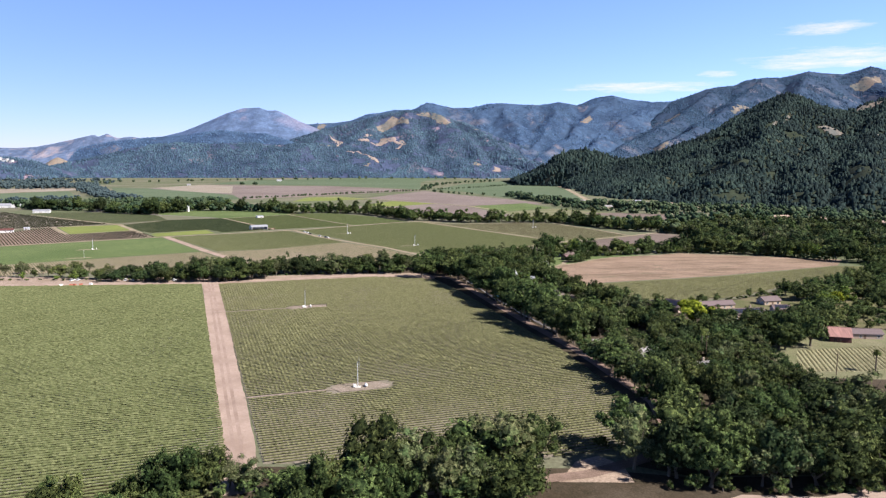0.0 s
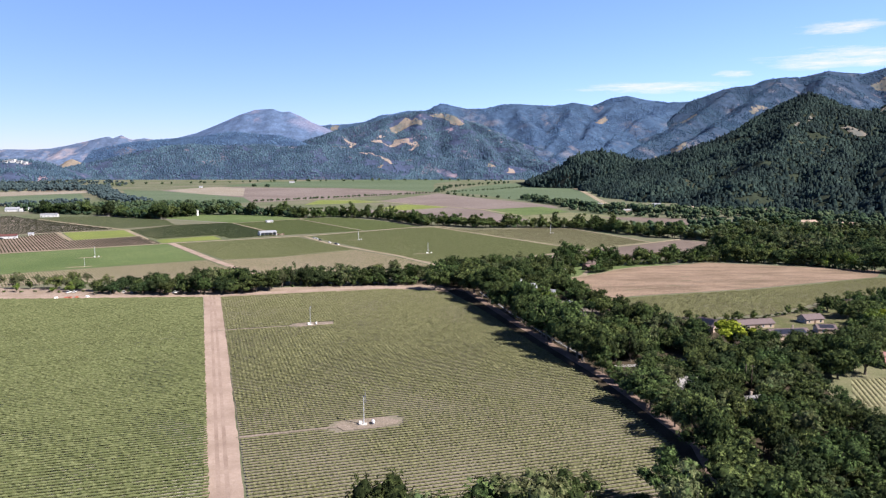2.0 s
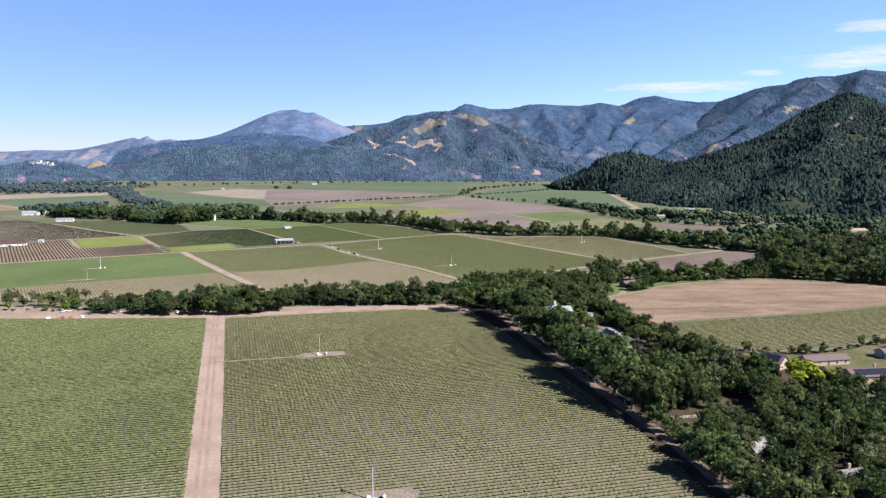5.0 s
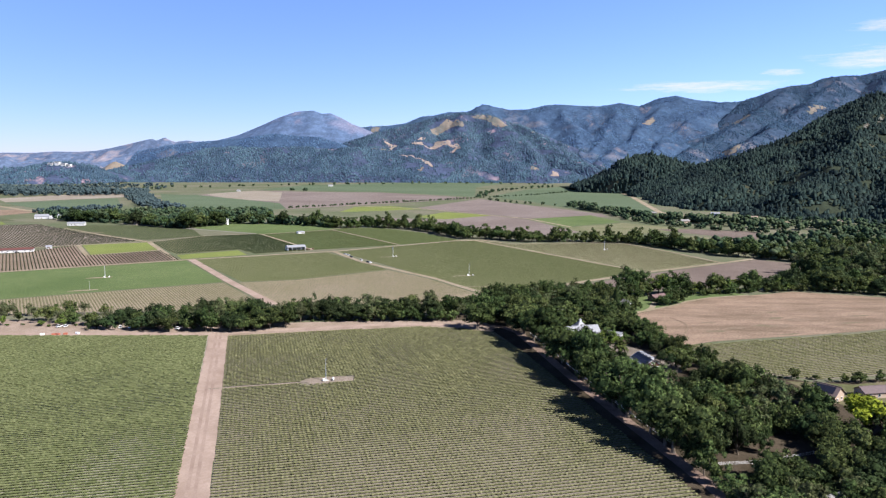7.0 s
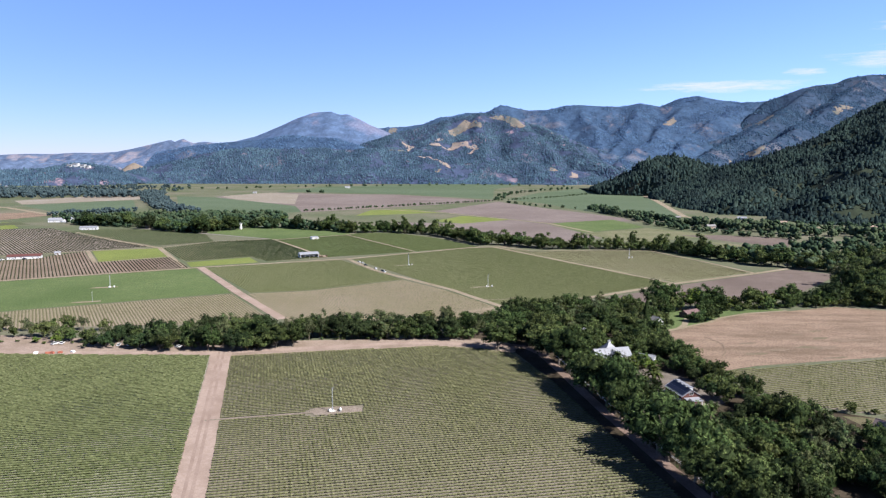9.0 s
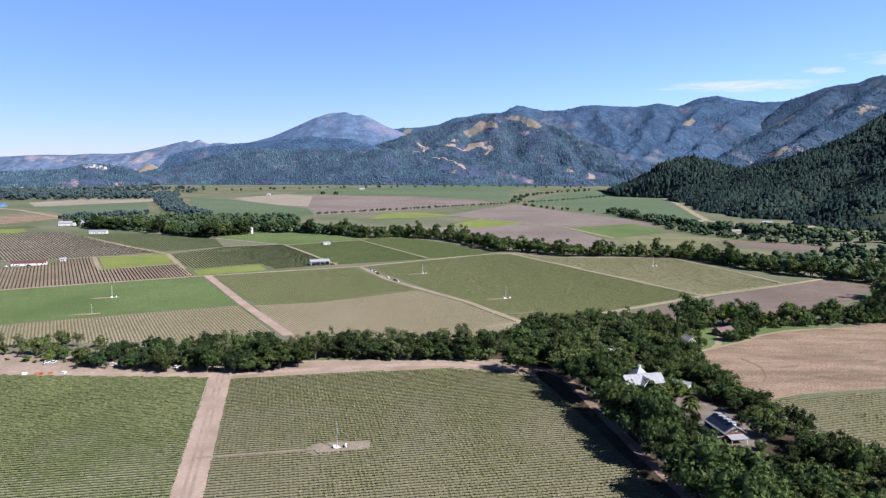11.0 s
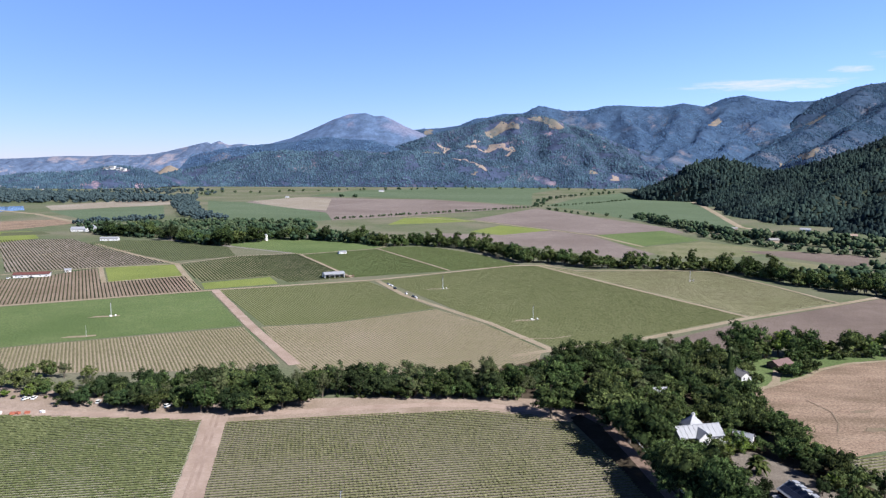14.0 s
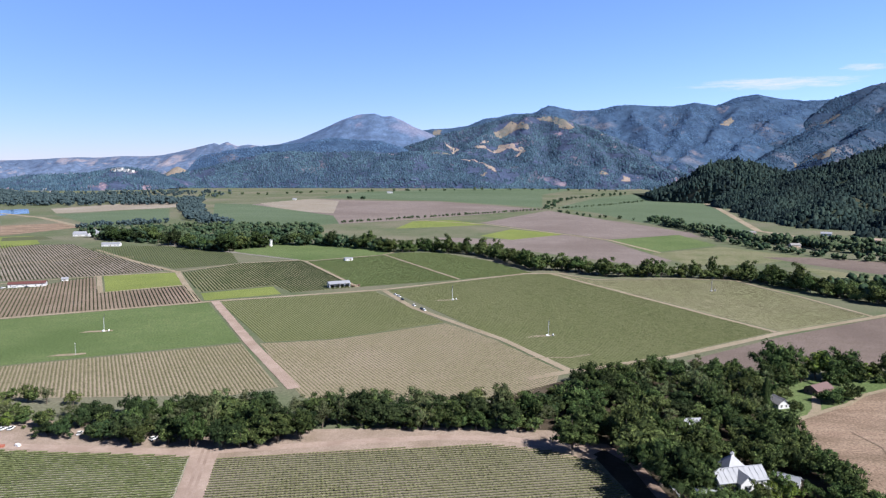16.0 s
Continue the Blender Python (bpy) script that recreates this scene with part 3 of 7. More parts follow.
road([(131, 592), (137, 574), (134, 558), (129, 547)], 0.6, M_STREAK, "curved tyre track in the hay field", 0.10)
field([(40, 195), (62, 194), (62, 206), (56, 213), (48, 209)], M_TRAMPLED, "pale dirt turning place at the end of the lane")
field([(-4.5, 544.5), (9.5, 544.8), (11, 548), (8, 551.5), (-3, 552), (-5.5, 548)], M_TRAMPLED, "pale dirt island round the corner oak")
road([(-52, 190), (-61, 226), (-110, 379), (-160, 534)], 11.4, M_DIRT, "pale pinkish dirt road through the vineyard")
for side in (-1.5, 1.2):
    road([(-52 + side, 190), (-61 + side, 226), (-110 + side, 379), (-160 + side, 534)], 1.3, M_RUT, "worn wheel rut along the dirt road", 0.112)
road([(-420, 516), (-312, 524), (-252, 526), (-166, 530), (-126, 541.5), (-96, 551), (-58, 561), (-30, 563), (0, 557)], 6.0, M_DIRT, "pale dirt headland along the tree row", 0.10)
road([(0, 562), (15, 560), (25.5, 543), (36.5, 497), (46, 455), (60, 400), (77, 335), (90, 262), (84, 218), (50, 200), (0, 190)], 5.0, M_LANE, "shaded dirt lane along the oaks", 0.11)
road([(-560, 682), (-448, 760), (-304, 850), (-166, 924), (-28, 1040), (18, 1048)], 6, M_DIRT2, "straight dirt track between fields", 0.10)
road([(-306, 850), (-215, 713), (-150, 620)], 7.5, M_DIRT, "dirt track crossing the fields", 0.12)
road([(-164, 919), (-122, 843), (-39, 743), (4, 674), (12, 664)], 5.5, M_DIRT2, "dirt track with parked cars", 0.12)
road([(-20, 655), (10, 675), (72, 712), (160, 785), (256, 852), (300, 885)], 6, M_DIRT2, "dirt track along the ploughed field", 0.13)
road([(-2, 1044), (70, 930), (160, 789)], 5, M_DIRT2, "grassy dirt track between vineyard blocks", 0.14)
road([(4, 1048), (43, 1009), (139, 1024), (190, 1020), (228, 930), (255, 852)], 4, M_DIRT2, "pale headland along the creek", 0.15)
road([(-322, 848), (-373, 925), (-424, 1004), (-500, 1060), (-640, 1180)], 6, M_DIRT2, "dirt track beside the bright plot", 0.15)
road([(-690, 1008), (-648, 1052), (-598, 1094), (-545, 1118)], 4.5, M_DIRT2, "dirt strip across brown rows", 0.155)
road([(-372, 925), (-434, 874), (-496, 966)], 5, M_DIRT2, "dirt strip round the bright plot", 0.16)
road([(-640, 850), (-497, 966), (-426, 1005)], 4, M_DIRT2, "dirt strip along brown rows", 0.12)
road([(-426, 1005), (-378, 1079), (-318, 1113), (-306, 1106), (-194, 934)], 4, M_DIRT2, "dirt track round dark rows", 0.17)
road([(-590, 1260), (-560, 1243), (-426, 1172), (-318, 1113)], 7, M_GRAVEL, "pale farm drive", 0.13)
road([(-306, 1106), (-222, 1174), (-212, 1204)], 3.5, M_DIRT2, "dirt track between green blocks", 0.14)
road([(-218, 1174), (-98, 993)], 3, M_DIRT2, "narrow dirt track between green blocks", 0.15)
road([(-300, 1740), (-116, 1640), (31, 1464), (95, 1391), (150, 1240)], 7, M_DIRT2, "pale track between far fields", 0.14)
road([(500, 2900), (445, 2150), (372, 1560), (420, 1440), (560, 1330)], 14, M_DIRT2, "pale country road at the foot of the hill", 0.15)
road([(-1300, 1800), (-1120, 1700), (-990, 1590), (-880, 1500)], 14, M_DIRT2, "pale track between far plots", 0.15)
road([(86, 584), (94, 591), (107, 601.5), (119, 610.5), (134, 622.5), (146, 631.5), (160, 647.5), (182, 662.5), (215, 674)], 3.0, M_DIRT2, "pale worn path round the hay field", 0.16)
road([(121, 612), (127, 622), (131, 634), (134, 642)], 4.0, M_DIRT2, "short dirt drive to the shed", 0.165)
road([(-20, 699), (6, 702), (20, 712)], 2.2, M_PALEV, "short spur track", 0.16)
road([(-70, 270.8), (-53, 275.6), (-36, 280.6)], 1.5, M_MASTSOIL, "worn dirt strip by the wind machine", 0.10)
road([(-126, 426.8), (-100, 434.3), (-82, 439.5)], 1.5, M_MASTSOIL, "worn dirt strip by the wind machine", 0.10)
for x, y in ((-26, 283), (-73, 442)):
    field([(x - 11, y - 1), (x - 7, y - 6), (x - 1, y - 4.6), (x + 6, y - 3), (x + 12, y + 0.6), (x + 13, y + 4), (x + 7, y + 7.4), (x - 2, y + 6), (x - 9, y + 4)], M_MASTSOIL, "bare worn soil round the mast", 0.12)
for x, y in ((-337, 731), (-317, 669), (-7, 758), (-92, 881)):
    field([(x - 16, y - 7), (x - 2, y - 3), (x + 6, y + 2), (x + 4, y + 5), (x - 12, y - 1)], M_DIRT2, "pale bare soil round the mast", 0.12)


# ---- hills ----
def along(points, n):
    p = np.array(points, float)
    d = np.r_[0, np.cumsum(np.linalg.norm(np.diff(p[:, :2], axis=0), axis=1))]
    t = np.linspace(0, d[-1], n)
    return np.stack([np.interp(t, d, p[:, k]) for k in range(p.shape[1])], 1)


HILLS, DRAPE, BARE = {}, {}, {}


def crest_height(x, y, crest, slope, soft=14.0):
    """The height of ground that falls away evenly on both sides of a crest line."""
    best = np.full(x.shape, -1e4)
    for p, q in zip(crest, crest[1:]):
        e = q[:2] - p[:2]
        t = np.clip(((x - p[0]) * e[0] + (y - p[1]) * e[1]) / (e @ e + 1e-9), 0, 1)
        d = np.hypot(x - p[0] - e[0] * t, y - p[1] - e[1] * t)
        best = np.maximum(best, p[2] + (q[2] - p[2]) * t - slope * (np.hypot(d, soft) - soft))
    return best


def hill(name, label, ridge, base, material, spurs=(), side=0.5, fall=0.5, step=260.0, rough=9.0, size=130.0, nu=180, nv=44, behind=350.0):
    """A mountainside: the ridge, the spurs that run down from it and the gullies between them."""
    top, foot = along(ridge, nu), along(base, nu)
    r = np.random.default_rng(len(name) * 17 + nu)
    v = np.linspace(0, 1, nv + 1)[None, :]
    x = foot[:, :1] + (top[:, :1] - foot[:, :1]) * v
    y = foot[:, 1:2] + (top[:, 1:2] - foot[:, 1:2]) * v
    crests = [(np.array(s, float), side) for s in spurs]
    # smaller spurs at uneven distances, each forking once
    length = np.linalg.norm(np.diff(top[:, :2], axis=0), axis=1).sum()
    for k in range(int(length / step)):
        i = int((k + r.uniform(0.15, 0.85)) / (length / step) * (nu - 1))
        run = foot[i, :2] - top[i, :2]
        turn = r.uniform(-0.45, 0.45)
        ca, sa = math.cos(turn), math.sin(turn)
        run = np.array((ca * run[0] - sa * run[1], sa * run[0] + ca * run[1])) * r.uniform(0.75, 1.0)
        wob = np.array((-run[1], run[0])) * r.uniform(-0.12, 0.12)
        s = [np.r_[top[i, :2] + run * f + wob * math.sin(3.1 * f), top[i, 2] * (1 - f) ** r.uniform(0.95, 1.2)] for f in (0.0, 0.25, 0.5, 0.75, 1.0)]
        crests.append((np.array(s), side * 1.1))
        for w in (-1, 1):
            p = s[1] if w < 0 else s[2]
            out = run * 0.32 + w * np.array((-run[1], run[0])) * 0.26
            crests.append((np.array([p, np.r_[p[:2] + out, p[2] * 0.52]]), side * 1.2))
    warp = [np.array([[noise.noise(Vector((a / 210, b / 210, c))) for a, b in zip(ra, rb)] for ra, rb in zip(x, y)]) for c in (0.3, 7.7)]
    fine = np.array([[noise.fractal(Vector((a / size, b / size, 2.1)), 0.9, 2.1, 4) for a, b in zip(ra, rb)] for ra, rb in zip(x, y)])
    ease = np.minimum(1, (1 - v) * 3.0)
    wx, wy = x + 42 * warp[0] * ease, y + 42 * warp[1] * ease
    z = crest_height(wx, wy, top, fall)
    for s, g in crests:
        z = np.maximum(z, crest_height(wx, wy, s, g))
    z = np.maximum(z, -2 + 0.12 * top[:, 2:3] * v)
    z = np.minimum(z, top[:, 2:3])
    z[:, -1] = top[:, 2]
    z = -3 + (z + 3 + fine * rough * np.minimum(1, (1 - v) * 4 + 0.12)) * np.minimum(1, v * 9)
    back = [top + np.array((0, behind * k / 3, 0)) - np.array((0, 0, 1)) * top[:, 2:3] * (0.3, 0.7, 1.1)[k - 1] for k in (1, 2, 3)]
    verts = np.concatenate([np.stack([x, y, z], -1), np.stack(back, 1)], 1)
    idx = np.arange(nu * (nv + 4)).reshape(nu, nv + 4)
    f = np.stack([idx[:-1, :-1], idx[1:, :-1], idx[1:, 1:], idx[:-1, 1:]], -1).reshape(-1, 4)
    HILLS[name], BARE[name] = verts[:, : nv + 1], []
    DRAPE[name] = BVHTree.FromPolygons([tuple(p) for p in verts.reshape(-1, 3)], f.tolist())
    ob = new(name, bulk(name, verts.reshape(-1, 3), f, material, True))
    return tagged(ob, label, "hill", kind="structure")


M_BARE = ground_mat("bare_tan_earth", (0.243, 0.193, 0.171), (0.211, 0.166, 0.148), (0.178, 0.149, 0.128), 0.01, 0.06, 0.4)
M_GOLD = ground_mat("golden_dry_grass", (0.171, 0.139, 0.112), (0.144, 0.121, 0.101), (0.094, 0.097, 0.090), 0.012, 0.06, 0.4)
M_HILL_N = hill_mat("near_hill_ground", (0.089, 0.074, 0.045), (0.024, 0.032, 0.020), (0.154, 0.106, 0.071), 0.006, (0.54, 0.68))
# Distance haze is painted into these five grounds as bluer, paler colour.
M_HILL_F = hill_mat("far_hill_ground_hazed", (0.163, 0.129, 0.156), (0.046, 0.062, 0.112), (0.201, 0.146, 0.174), 0.0045, (0.54, 0.64))
M_HILL_MID = hill_mat("mountain_ground_hazed", (0.086, 0.087, 0.109), (0.031, 0.053, 0.093), (0.113, 0.098, 0.120), 0.005, (0.49, 0.62))
M_HILL_FF = hill_mat("distant_range_ground_hazed", (0.168, 0.160, 0.196), (0.080, 0.113, 0.186), (0.176, 0.158, 0.182), 0.006, (0.46, 0.56))
M_HILL_FAR = hill_mat("far_range_ground_hazed", (0.095, 0.102, 0.135), (0.040, 0.072, 0.130), (0.112, 0.108, 0.135), 0.0035, (0.50, 0.62))
M_PEAK = hill_mat("distant_peak_ground_hazed", (0.116, 0.129, 0.195), (0.074, 0.114, 0.198), (0.120, 0.126, 0.185), 0.003, (0.45, 0.6))

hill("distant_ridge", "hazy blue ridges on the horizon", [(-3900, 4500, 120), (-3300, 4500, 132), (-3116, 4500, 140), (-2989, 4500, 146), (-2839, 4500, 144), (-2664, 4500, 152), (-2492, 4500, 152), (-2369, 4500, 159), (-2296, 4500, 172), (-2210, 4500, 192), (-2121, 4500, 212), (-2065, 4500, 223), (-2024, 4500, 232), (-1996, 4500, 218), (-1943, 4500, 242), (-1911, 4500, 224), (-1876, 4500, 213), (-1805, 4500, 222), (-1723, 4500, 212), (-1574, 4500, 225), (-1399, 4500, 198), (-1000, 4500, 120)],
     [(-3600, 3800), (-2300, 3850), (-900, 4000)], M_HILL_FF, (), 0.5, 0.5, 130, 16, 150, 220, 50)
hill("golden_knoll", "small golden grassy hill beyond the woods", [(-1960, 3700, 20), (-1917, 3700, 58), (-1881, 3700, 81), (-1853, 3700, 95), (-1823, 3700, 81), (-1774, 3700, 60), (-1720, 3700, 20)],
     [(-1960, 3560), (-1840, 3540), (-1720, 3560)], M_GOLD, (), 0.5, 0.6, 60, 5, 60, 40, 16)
hill("distant_peak", "broad mountain standing above the range, tinted blue-grey for haze", [(-2100, 4750, 120), (-1858, 4750, 184), (-1704, 4750, 228), (-1551, 4750, 265), (-1398, 4750, 326), (-1265, 4750, 384), (-1171, 4750, 413), (-1059, 4750, 420), (-1004, 4750, 400), (-948, 4750, 402), (-875, 4750, 372), (-801, 4750, 332), (-728, 4750, 303), (-580, 4750, 245), (-360, 4750, 183), (0, 4750, 120)],
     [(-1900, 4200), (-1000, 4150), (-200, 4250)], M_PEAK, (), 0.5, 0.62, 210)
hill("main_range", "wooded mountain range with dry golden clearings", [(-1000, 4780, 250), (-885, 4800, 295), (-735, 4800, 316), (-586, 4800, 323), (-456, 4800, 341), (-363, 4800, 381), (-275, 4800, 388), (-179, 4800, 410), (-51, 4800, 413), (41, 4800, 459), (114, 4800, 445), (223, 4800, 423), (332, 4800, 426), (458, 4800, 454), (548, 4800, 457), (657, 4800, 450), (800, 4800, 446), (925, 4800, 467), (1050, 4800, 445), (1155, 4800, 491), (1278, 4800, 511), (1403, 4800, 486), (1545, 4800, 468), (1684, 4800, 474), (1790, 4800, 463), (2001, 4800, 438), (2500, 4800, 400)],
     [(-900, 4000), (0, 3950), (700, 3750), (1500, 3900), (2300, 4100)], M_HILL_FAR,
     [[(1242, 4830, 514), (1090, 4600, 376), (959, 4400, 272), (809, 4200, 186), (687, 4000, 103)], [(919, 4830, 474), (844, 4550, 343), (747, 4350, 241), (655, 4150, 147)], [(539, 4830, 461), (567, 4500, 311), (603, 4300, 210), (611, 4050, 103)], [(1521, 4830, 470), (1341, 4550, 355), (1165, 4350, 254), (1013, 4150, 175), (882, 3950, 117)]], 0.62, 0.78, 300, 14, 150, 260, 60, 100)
hill("back_foothill", "wooded foothill tinted blue-green for haze", [(-1900, 4050, 150), (-1652, 4000, 187), (-1428, 4000, 209), (-1269, 4000, 221), (-1110, 4000, 245), (-985, 4000, 233), (-860, 4000, 224), (-740, 4000, 190), (-600, 4000, 80)],
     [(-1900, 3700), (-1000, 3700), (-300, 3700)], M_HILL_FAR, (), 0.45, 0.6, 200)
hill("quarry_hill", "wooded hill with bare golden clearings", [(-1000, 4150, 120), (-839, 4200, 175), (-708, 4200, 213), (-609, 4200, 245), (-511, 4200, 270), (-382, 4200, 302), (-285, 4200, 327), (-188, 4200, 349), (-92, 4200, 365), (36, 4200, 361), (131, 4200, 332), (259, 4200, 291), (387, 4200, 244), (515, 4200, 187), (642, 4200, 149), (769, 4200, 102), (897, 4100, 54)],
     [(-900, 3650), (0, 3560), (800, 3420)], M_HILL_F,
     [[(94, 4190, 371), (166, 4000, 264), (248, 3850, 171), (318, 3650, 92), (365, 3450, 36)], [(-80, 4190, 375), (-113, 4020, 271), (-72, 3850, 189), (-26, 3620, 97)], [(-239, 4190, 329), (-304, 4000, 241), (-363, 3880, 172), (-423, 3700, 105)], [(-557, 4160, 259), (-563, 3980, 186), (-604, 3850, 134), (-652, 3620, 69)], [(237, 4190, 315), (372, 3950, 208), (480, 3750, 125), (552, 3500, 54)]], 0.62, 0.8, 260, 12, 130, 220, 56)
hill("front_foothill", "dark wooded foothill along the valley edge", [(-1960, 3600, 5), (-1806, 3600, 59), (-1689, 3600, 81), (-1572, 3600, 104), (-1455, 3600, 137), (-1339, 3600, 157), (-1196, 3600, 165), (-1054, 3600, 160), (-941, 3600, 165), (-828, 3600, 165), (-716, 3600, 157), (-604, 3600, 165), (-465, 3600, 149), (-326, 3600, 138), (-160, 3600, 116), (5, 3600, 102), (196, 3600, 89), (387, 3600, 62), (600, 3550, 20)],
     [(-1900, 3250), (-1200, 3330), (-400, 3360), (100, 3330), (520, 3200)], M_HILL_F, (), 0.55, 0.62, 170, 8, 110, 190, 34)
hill("west_butte", "low wooded hill with white buildings", [(-2600, 3300, 20), (-2400, 3300, 55), (-2243, 3300, 60), (-2052, 3300, 68), (-1970, 3300, 84), (-1889, 3300, 92), (-1810, 3300, 81), (-1730, 3300, 66), (-1650, 3300, 30), (-1600, 3300, 2)],
     [(-2500, 2950), (-1900, 3000), (-1620, 3150)], M_HILL_F, (), 0.4, 0.32, 200, 5, 100, 80, 20)
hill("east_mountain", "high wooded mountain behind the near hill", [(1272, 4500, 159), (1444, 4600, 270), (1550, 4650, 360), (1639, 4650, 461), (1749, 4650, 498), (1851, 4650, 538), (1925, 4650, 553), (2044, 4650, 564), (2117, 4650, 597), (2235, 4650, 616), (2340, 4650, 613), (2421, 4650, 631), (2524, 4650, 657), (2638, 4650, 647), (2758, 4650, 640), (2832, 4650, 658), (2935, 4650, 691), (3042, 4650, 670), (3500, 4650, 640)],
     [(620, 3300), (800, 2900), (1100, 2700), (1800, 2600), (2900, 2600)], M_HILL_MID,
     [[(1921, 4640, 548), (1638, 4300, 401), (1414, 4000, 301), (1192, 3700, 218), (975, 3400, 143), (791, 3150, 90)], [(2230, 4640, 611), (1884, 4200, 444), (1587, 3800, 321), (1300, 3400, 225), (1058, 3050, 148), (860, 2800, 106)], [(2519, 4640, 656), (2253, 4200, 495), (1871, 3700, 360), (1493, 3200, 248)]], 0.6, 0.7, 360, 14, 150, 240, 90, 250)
hill("knoll", "small dark wooded knoll at the hill foot", [(330, 2650, 8), (402, 2600, 38), (438, 2540, 63), (474, 2500, 97), (515, 2500, 116), (567, 2500, 122), (611, 2480, 112), (660, 2480, 97), (738, 2480, 82)],
     [(330, 2450), (440, 2370), (560, 2300), (800, 2250)], M_HILL_N, (), 0.5, 0.5, 120, 4, 80, 70, 20)
hill("near_hill", "steep dark green wooded hill", [(501, 2330, 17), (558, 2290, 44), (641, 2260, 80), (740, 2230, 104), (811, 2230, 130), (897, 2270, 154), (990, 2320, 180), (1043, 2350, 218), (1094, 2350, 251), (1153, 2350, 281), (1209, 2350, 305), (1263, 2350, 292), (1322, 2350, 263), (1384, 2350, 243), (1441, 2350, 254), (1496, 2350, 279), (1545, 2350, 290), (2000, 2350, 300)],
     [(452, 2250), (424, 1900), (412, 1700), (420, 1560), (470, 1470), (560, 1390), (640, 1270), (716, 1120), (800, 1040), (1000, 930), (1250, 850)], M_HILL_N,
     [[(1204, 2340, 302), (1046, 2080, 202), (882, 1850, 122), (701, 1600, 57), (567, 1420, 15)], [(1378, 2340, 242), (1167, 2050, 161), (952, 1700, 82), (742, 1380, 28)], [(986, 2310, 176), (832, 2080, 108), (660, 1850, 58), (506, 1680, 21)], [(1539, 2340, 289), (1245, 1900, 156), (964, 1500, 71), (774, 1230, 26)], [(736, 2220, 86), (624, 2080, 53), (510, 1930, 25)]], 0.5, 0.46, 9000, 12, 100, 240, 90, 300)


def clearing(hill_name, label, poly, material, cell=7.0):
    """Bare ground with a ragged edge, laid over a slope."""
    BARE[hill_name].append(poly)
    xs, ys = [p[0] for p in poly], [p[1] for p in poly]
    nx, ny = int((max(xs) - min(xs)) / cell) + 2, int((max(ys) - min(ys)) / cell) + 2
    at, verts, faces = {}, [], []
    for i in range(nx):
        for j in range(ny):
            x, y = min(xs) + cell * i, min(ys) + cell * j
            q = Vector((x * 0.035, y * 0.035, 1.7))
            hit = DRAPE[hill_name].ray_cast(Vector((x, y, 2000)), Vector((0, 0, -1)))[0]
            if hit and inside(poly, x + 16 * noise.noise(q) + 7 * noise.noise(q * 3), y + 16 * noise.noise(q + Vector((9, 3, 0))) + 7 * noise.noise(q * 3.3)):
                at[i, j] = len(verts)
                verts.append((x, y, hit.z + 1.6))
    for i, j in at:
        ring = [(i, j), (i + 1, j), (i + 1, j + 1), (i, j + 1)]
        if all(c in at for c in ring):
            faces.append([at[c] for c in ring])
    if faces:
        return tagged(new("clearing", bulk("clearing", verts, faces, material, True)), label, "clearing", kind="structure")


clearing("quarry_hill", "bare tan terrace cut into the hill", [(-530, 4104), (-434, 4060), (-422, 4007), (-463, 3985), (-487, 4040)], M_BARE, 4.0)
clearing("quarry_hill", "golden grass below the terrace", [(-640, 3930), (-618, 3945), (-556, 3950), (-524, 3945), (-490, 3990), (-448, 3965), (-474, 3915), (-560, 3900), (-630, 3905)], M_GOLD)
clearing("quarry_hill", "bare tan terrace on the hill shoulder", [(-364, 3888), (-297, 3913), (-252, 3903), (-217, 3928), (-233, 3988), (-179, 3943), (-88, 3887), (-77, 3821), (-144, 3816), (-108, 3862), (-177, 3905), (-203, 3878), (-250, 3882), (-309, 3875)], M_BARE, 4.0)
clearing("quarry_hill", "bare tan terrace on the hill shoulder", [(-320, 3934), (-273, 3989), (-268, 3958), (-307, 3925)], M_BARE, 4.0)
clearing("quarry_hill", "golden grass slope on the hill top", [(-263, 4073), (-219, 4116), (-167, 4158), (-110, 4134), (-59, 4070), (-76, 4020), (-139, 4078), (-185, 4058), (-236, 4033)], M_GOLD, 4.0)
clearing("quarry_hill", "golden grass clearing below the top", [(-40, 4170), (40, 4185), (114, 4140), (154, 4101), (195, 4103), (152, 4029), (92, 4065), (62, 4124), (0, 4148)], M_GOLD, 4.0)
clearing("quarry_hill", "golden grass clearing on the spur", [(290, 4054), (330, 4100), (351, 4100), (335, 4040), (304, 4026)], M_GOLD)
clearing("front_foothill", "curving bare track on the hill", [(-379, 3560), (-311, 3566), (-241, 3542), (-198, 3499), (-203, 3488), (-253, 3519), (-310, 3550), (-375, 3546)], M_BARE, 4.0)
clearing("main_range", "golden grass on the far shoulder", [(-690, 4730), (-677, 4775), (-634, 4785), (-620, 4740), (-650, 4710)], M_GOLD)
clearing("front_foothill", "golden clearing in the woods", [(-289, 3460), (-250, 3478), (-239, 3469), (-275, 3451)], M_GOLD)
clearing("front_foothill", "golden clearing near the valley edge", [(240, 3550), (275, 3590), (305, 3570), (296, 3540)], M_GOLD)
clearing("front_foothill", "bare earth bank at the foot of the hill", [(332, 3505), (371, 3579), (403, 3560), (391, 3515)], M_BARE)
clearing("front_foothill", "golden clearing at the foot of the hill", [(-553, 3363), (-502, 3374), (-489, 3370), (-527, 3363)], M_GOLD)
clearing("main_range", "reddish bare spur of the mountain", [(985, 4477), (1040, 4550), (1085, 4582), (1096, 4545), (1040, 4470)], M_GOLD)
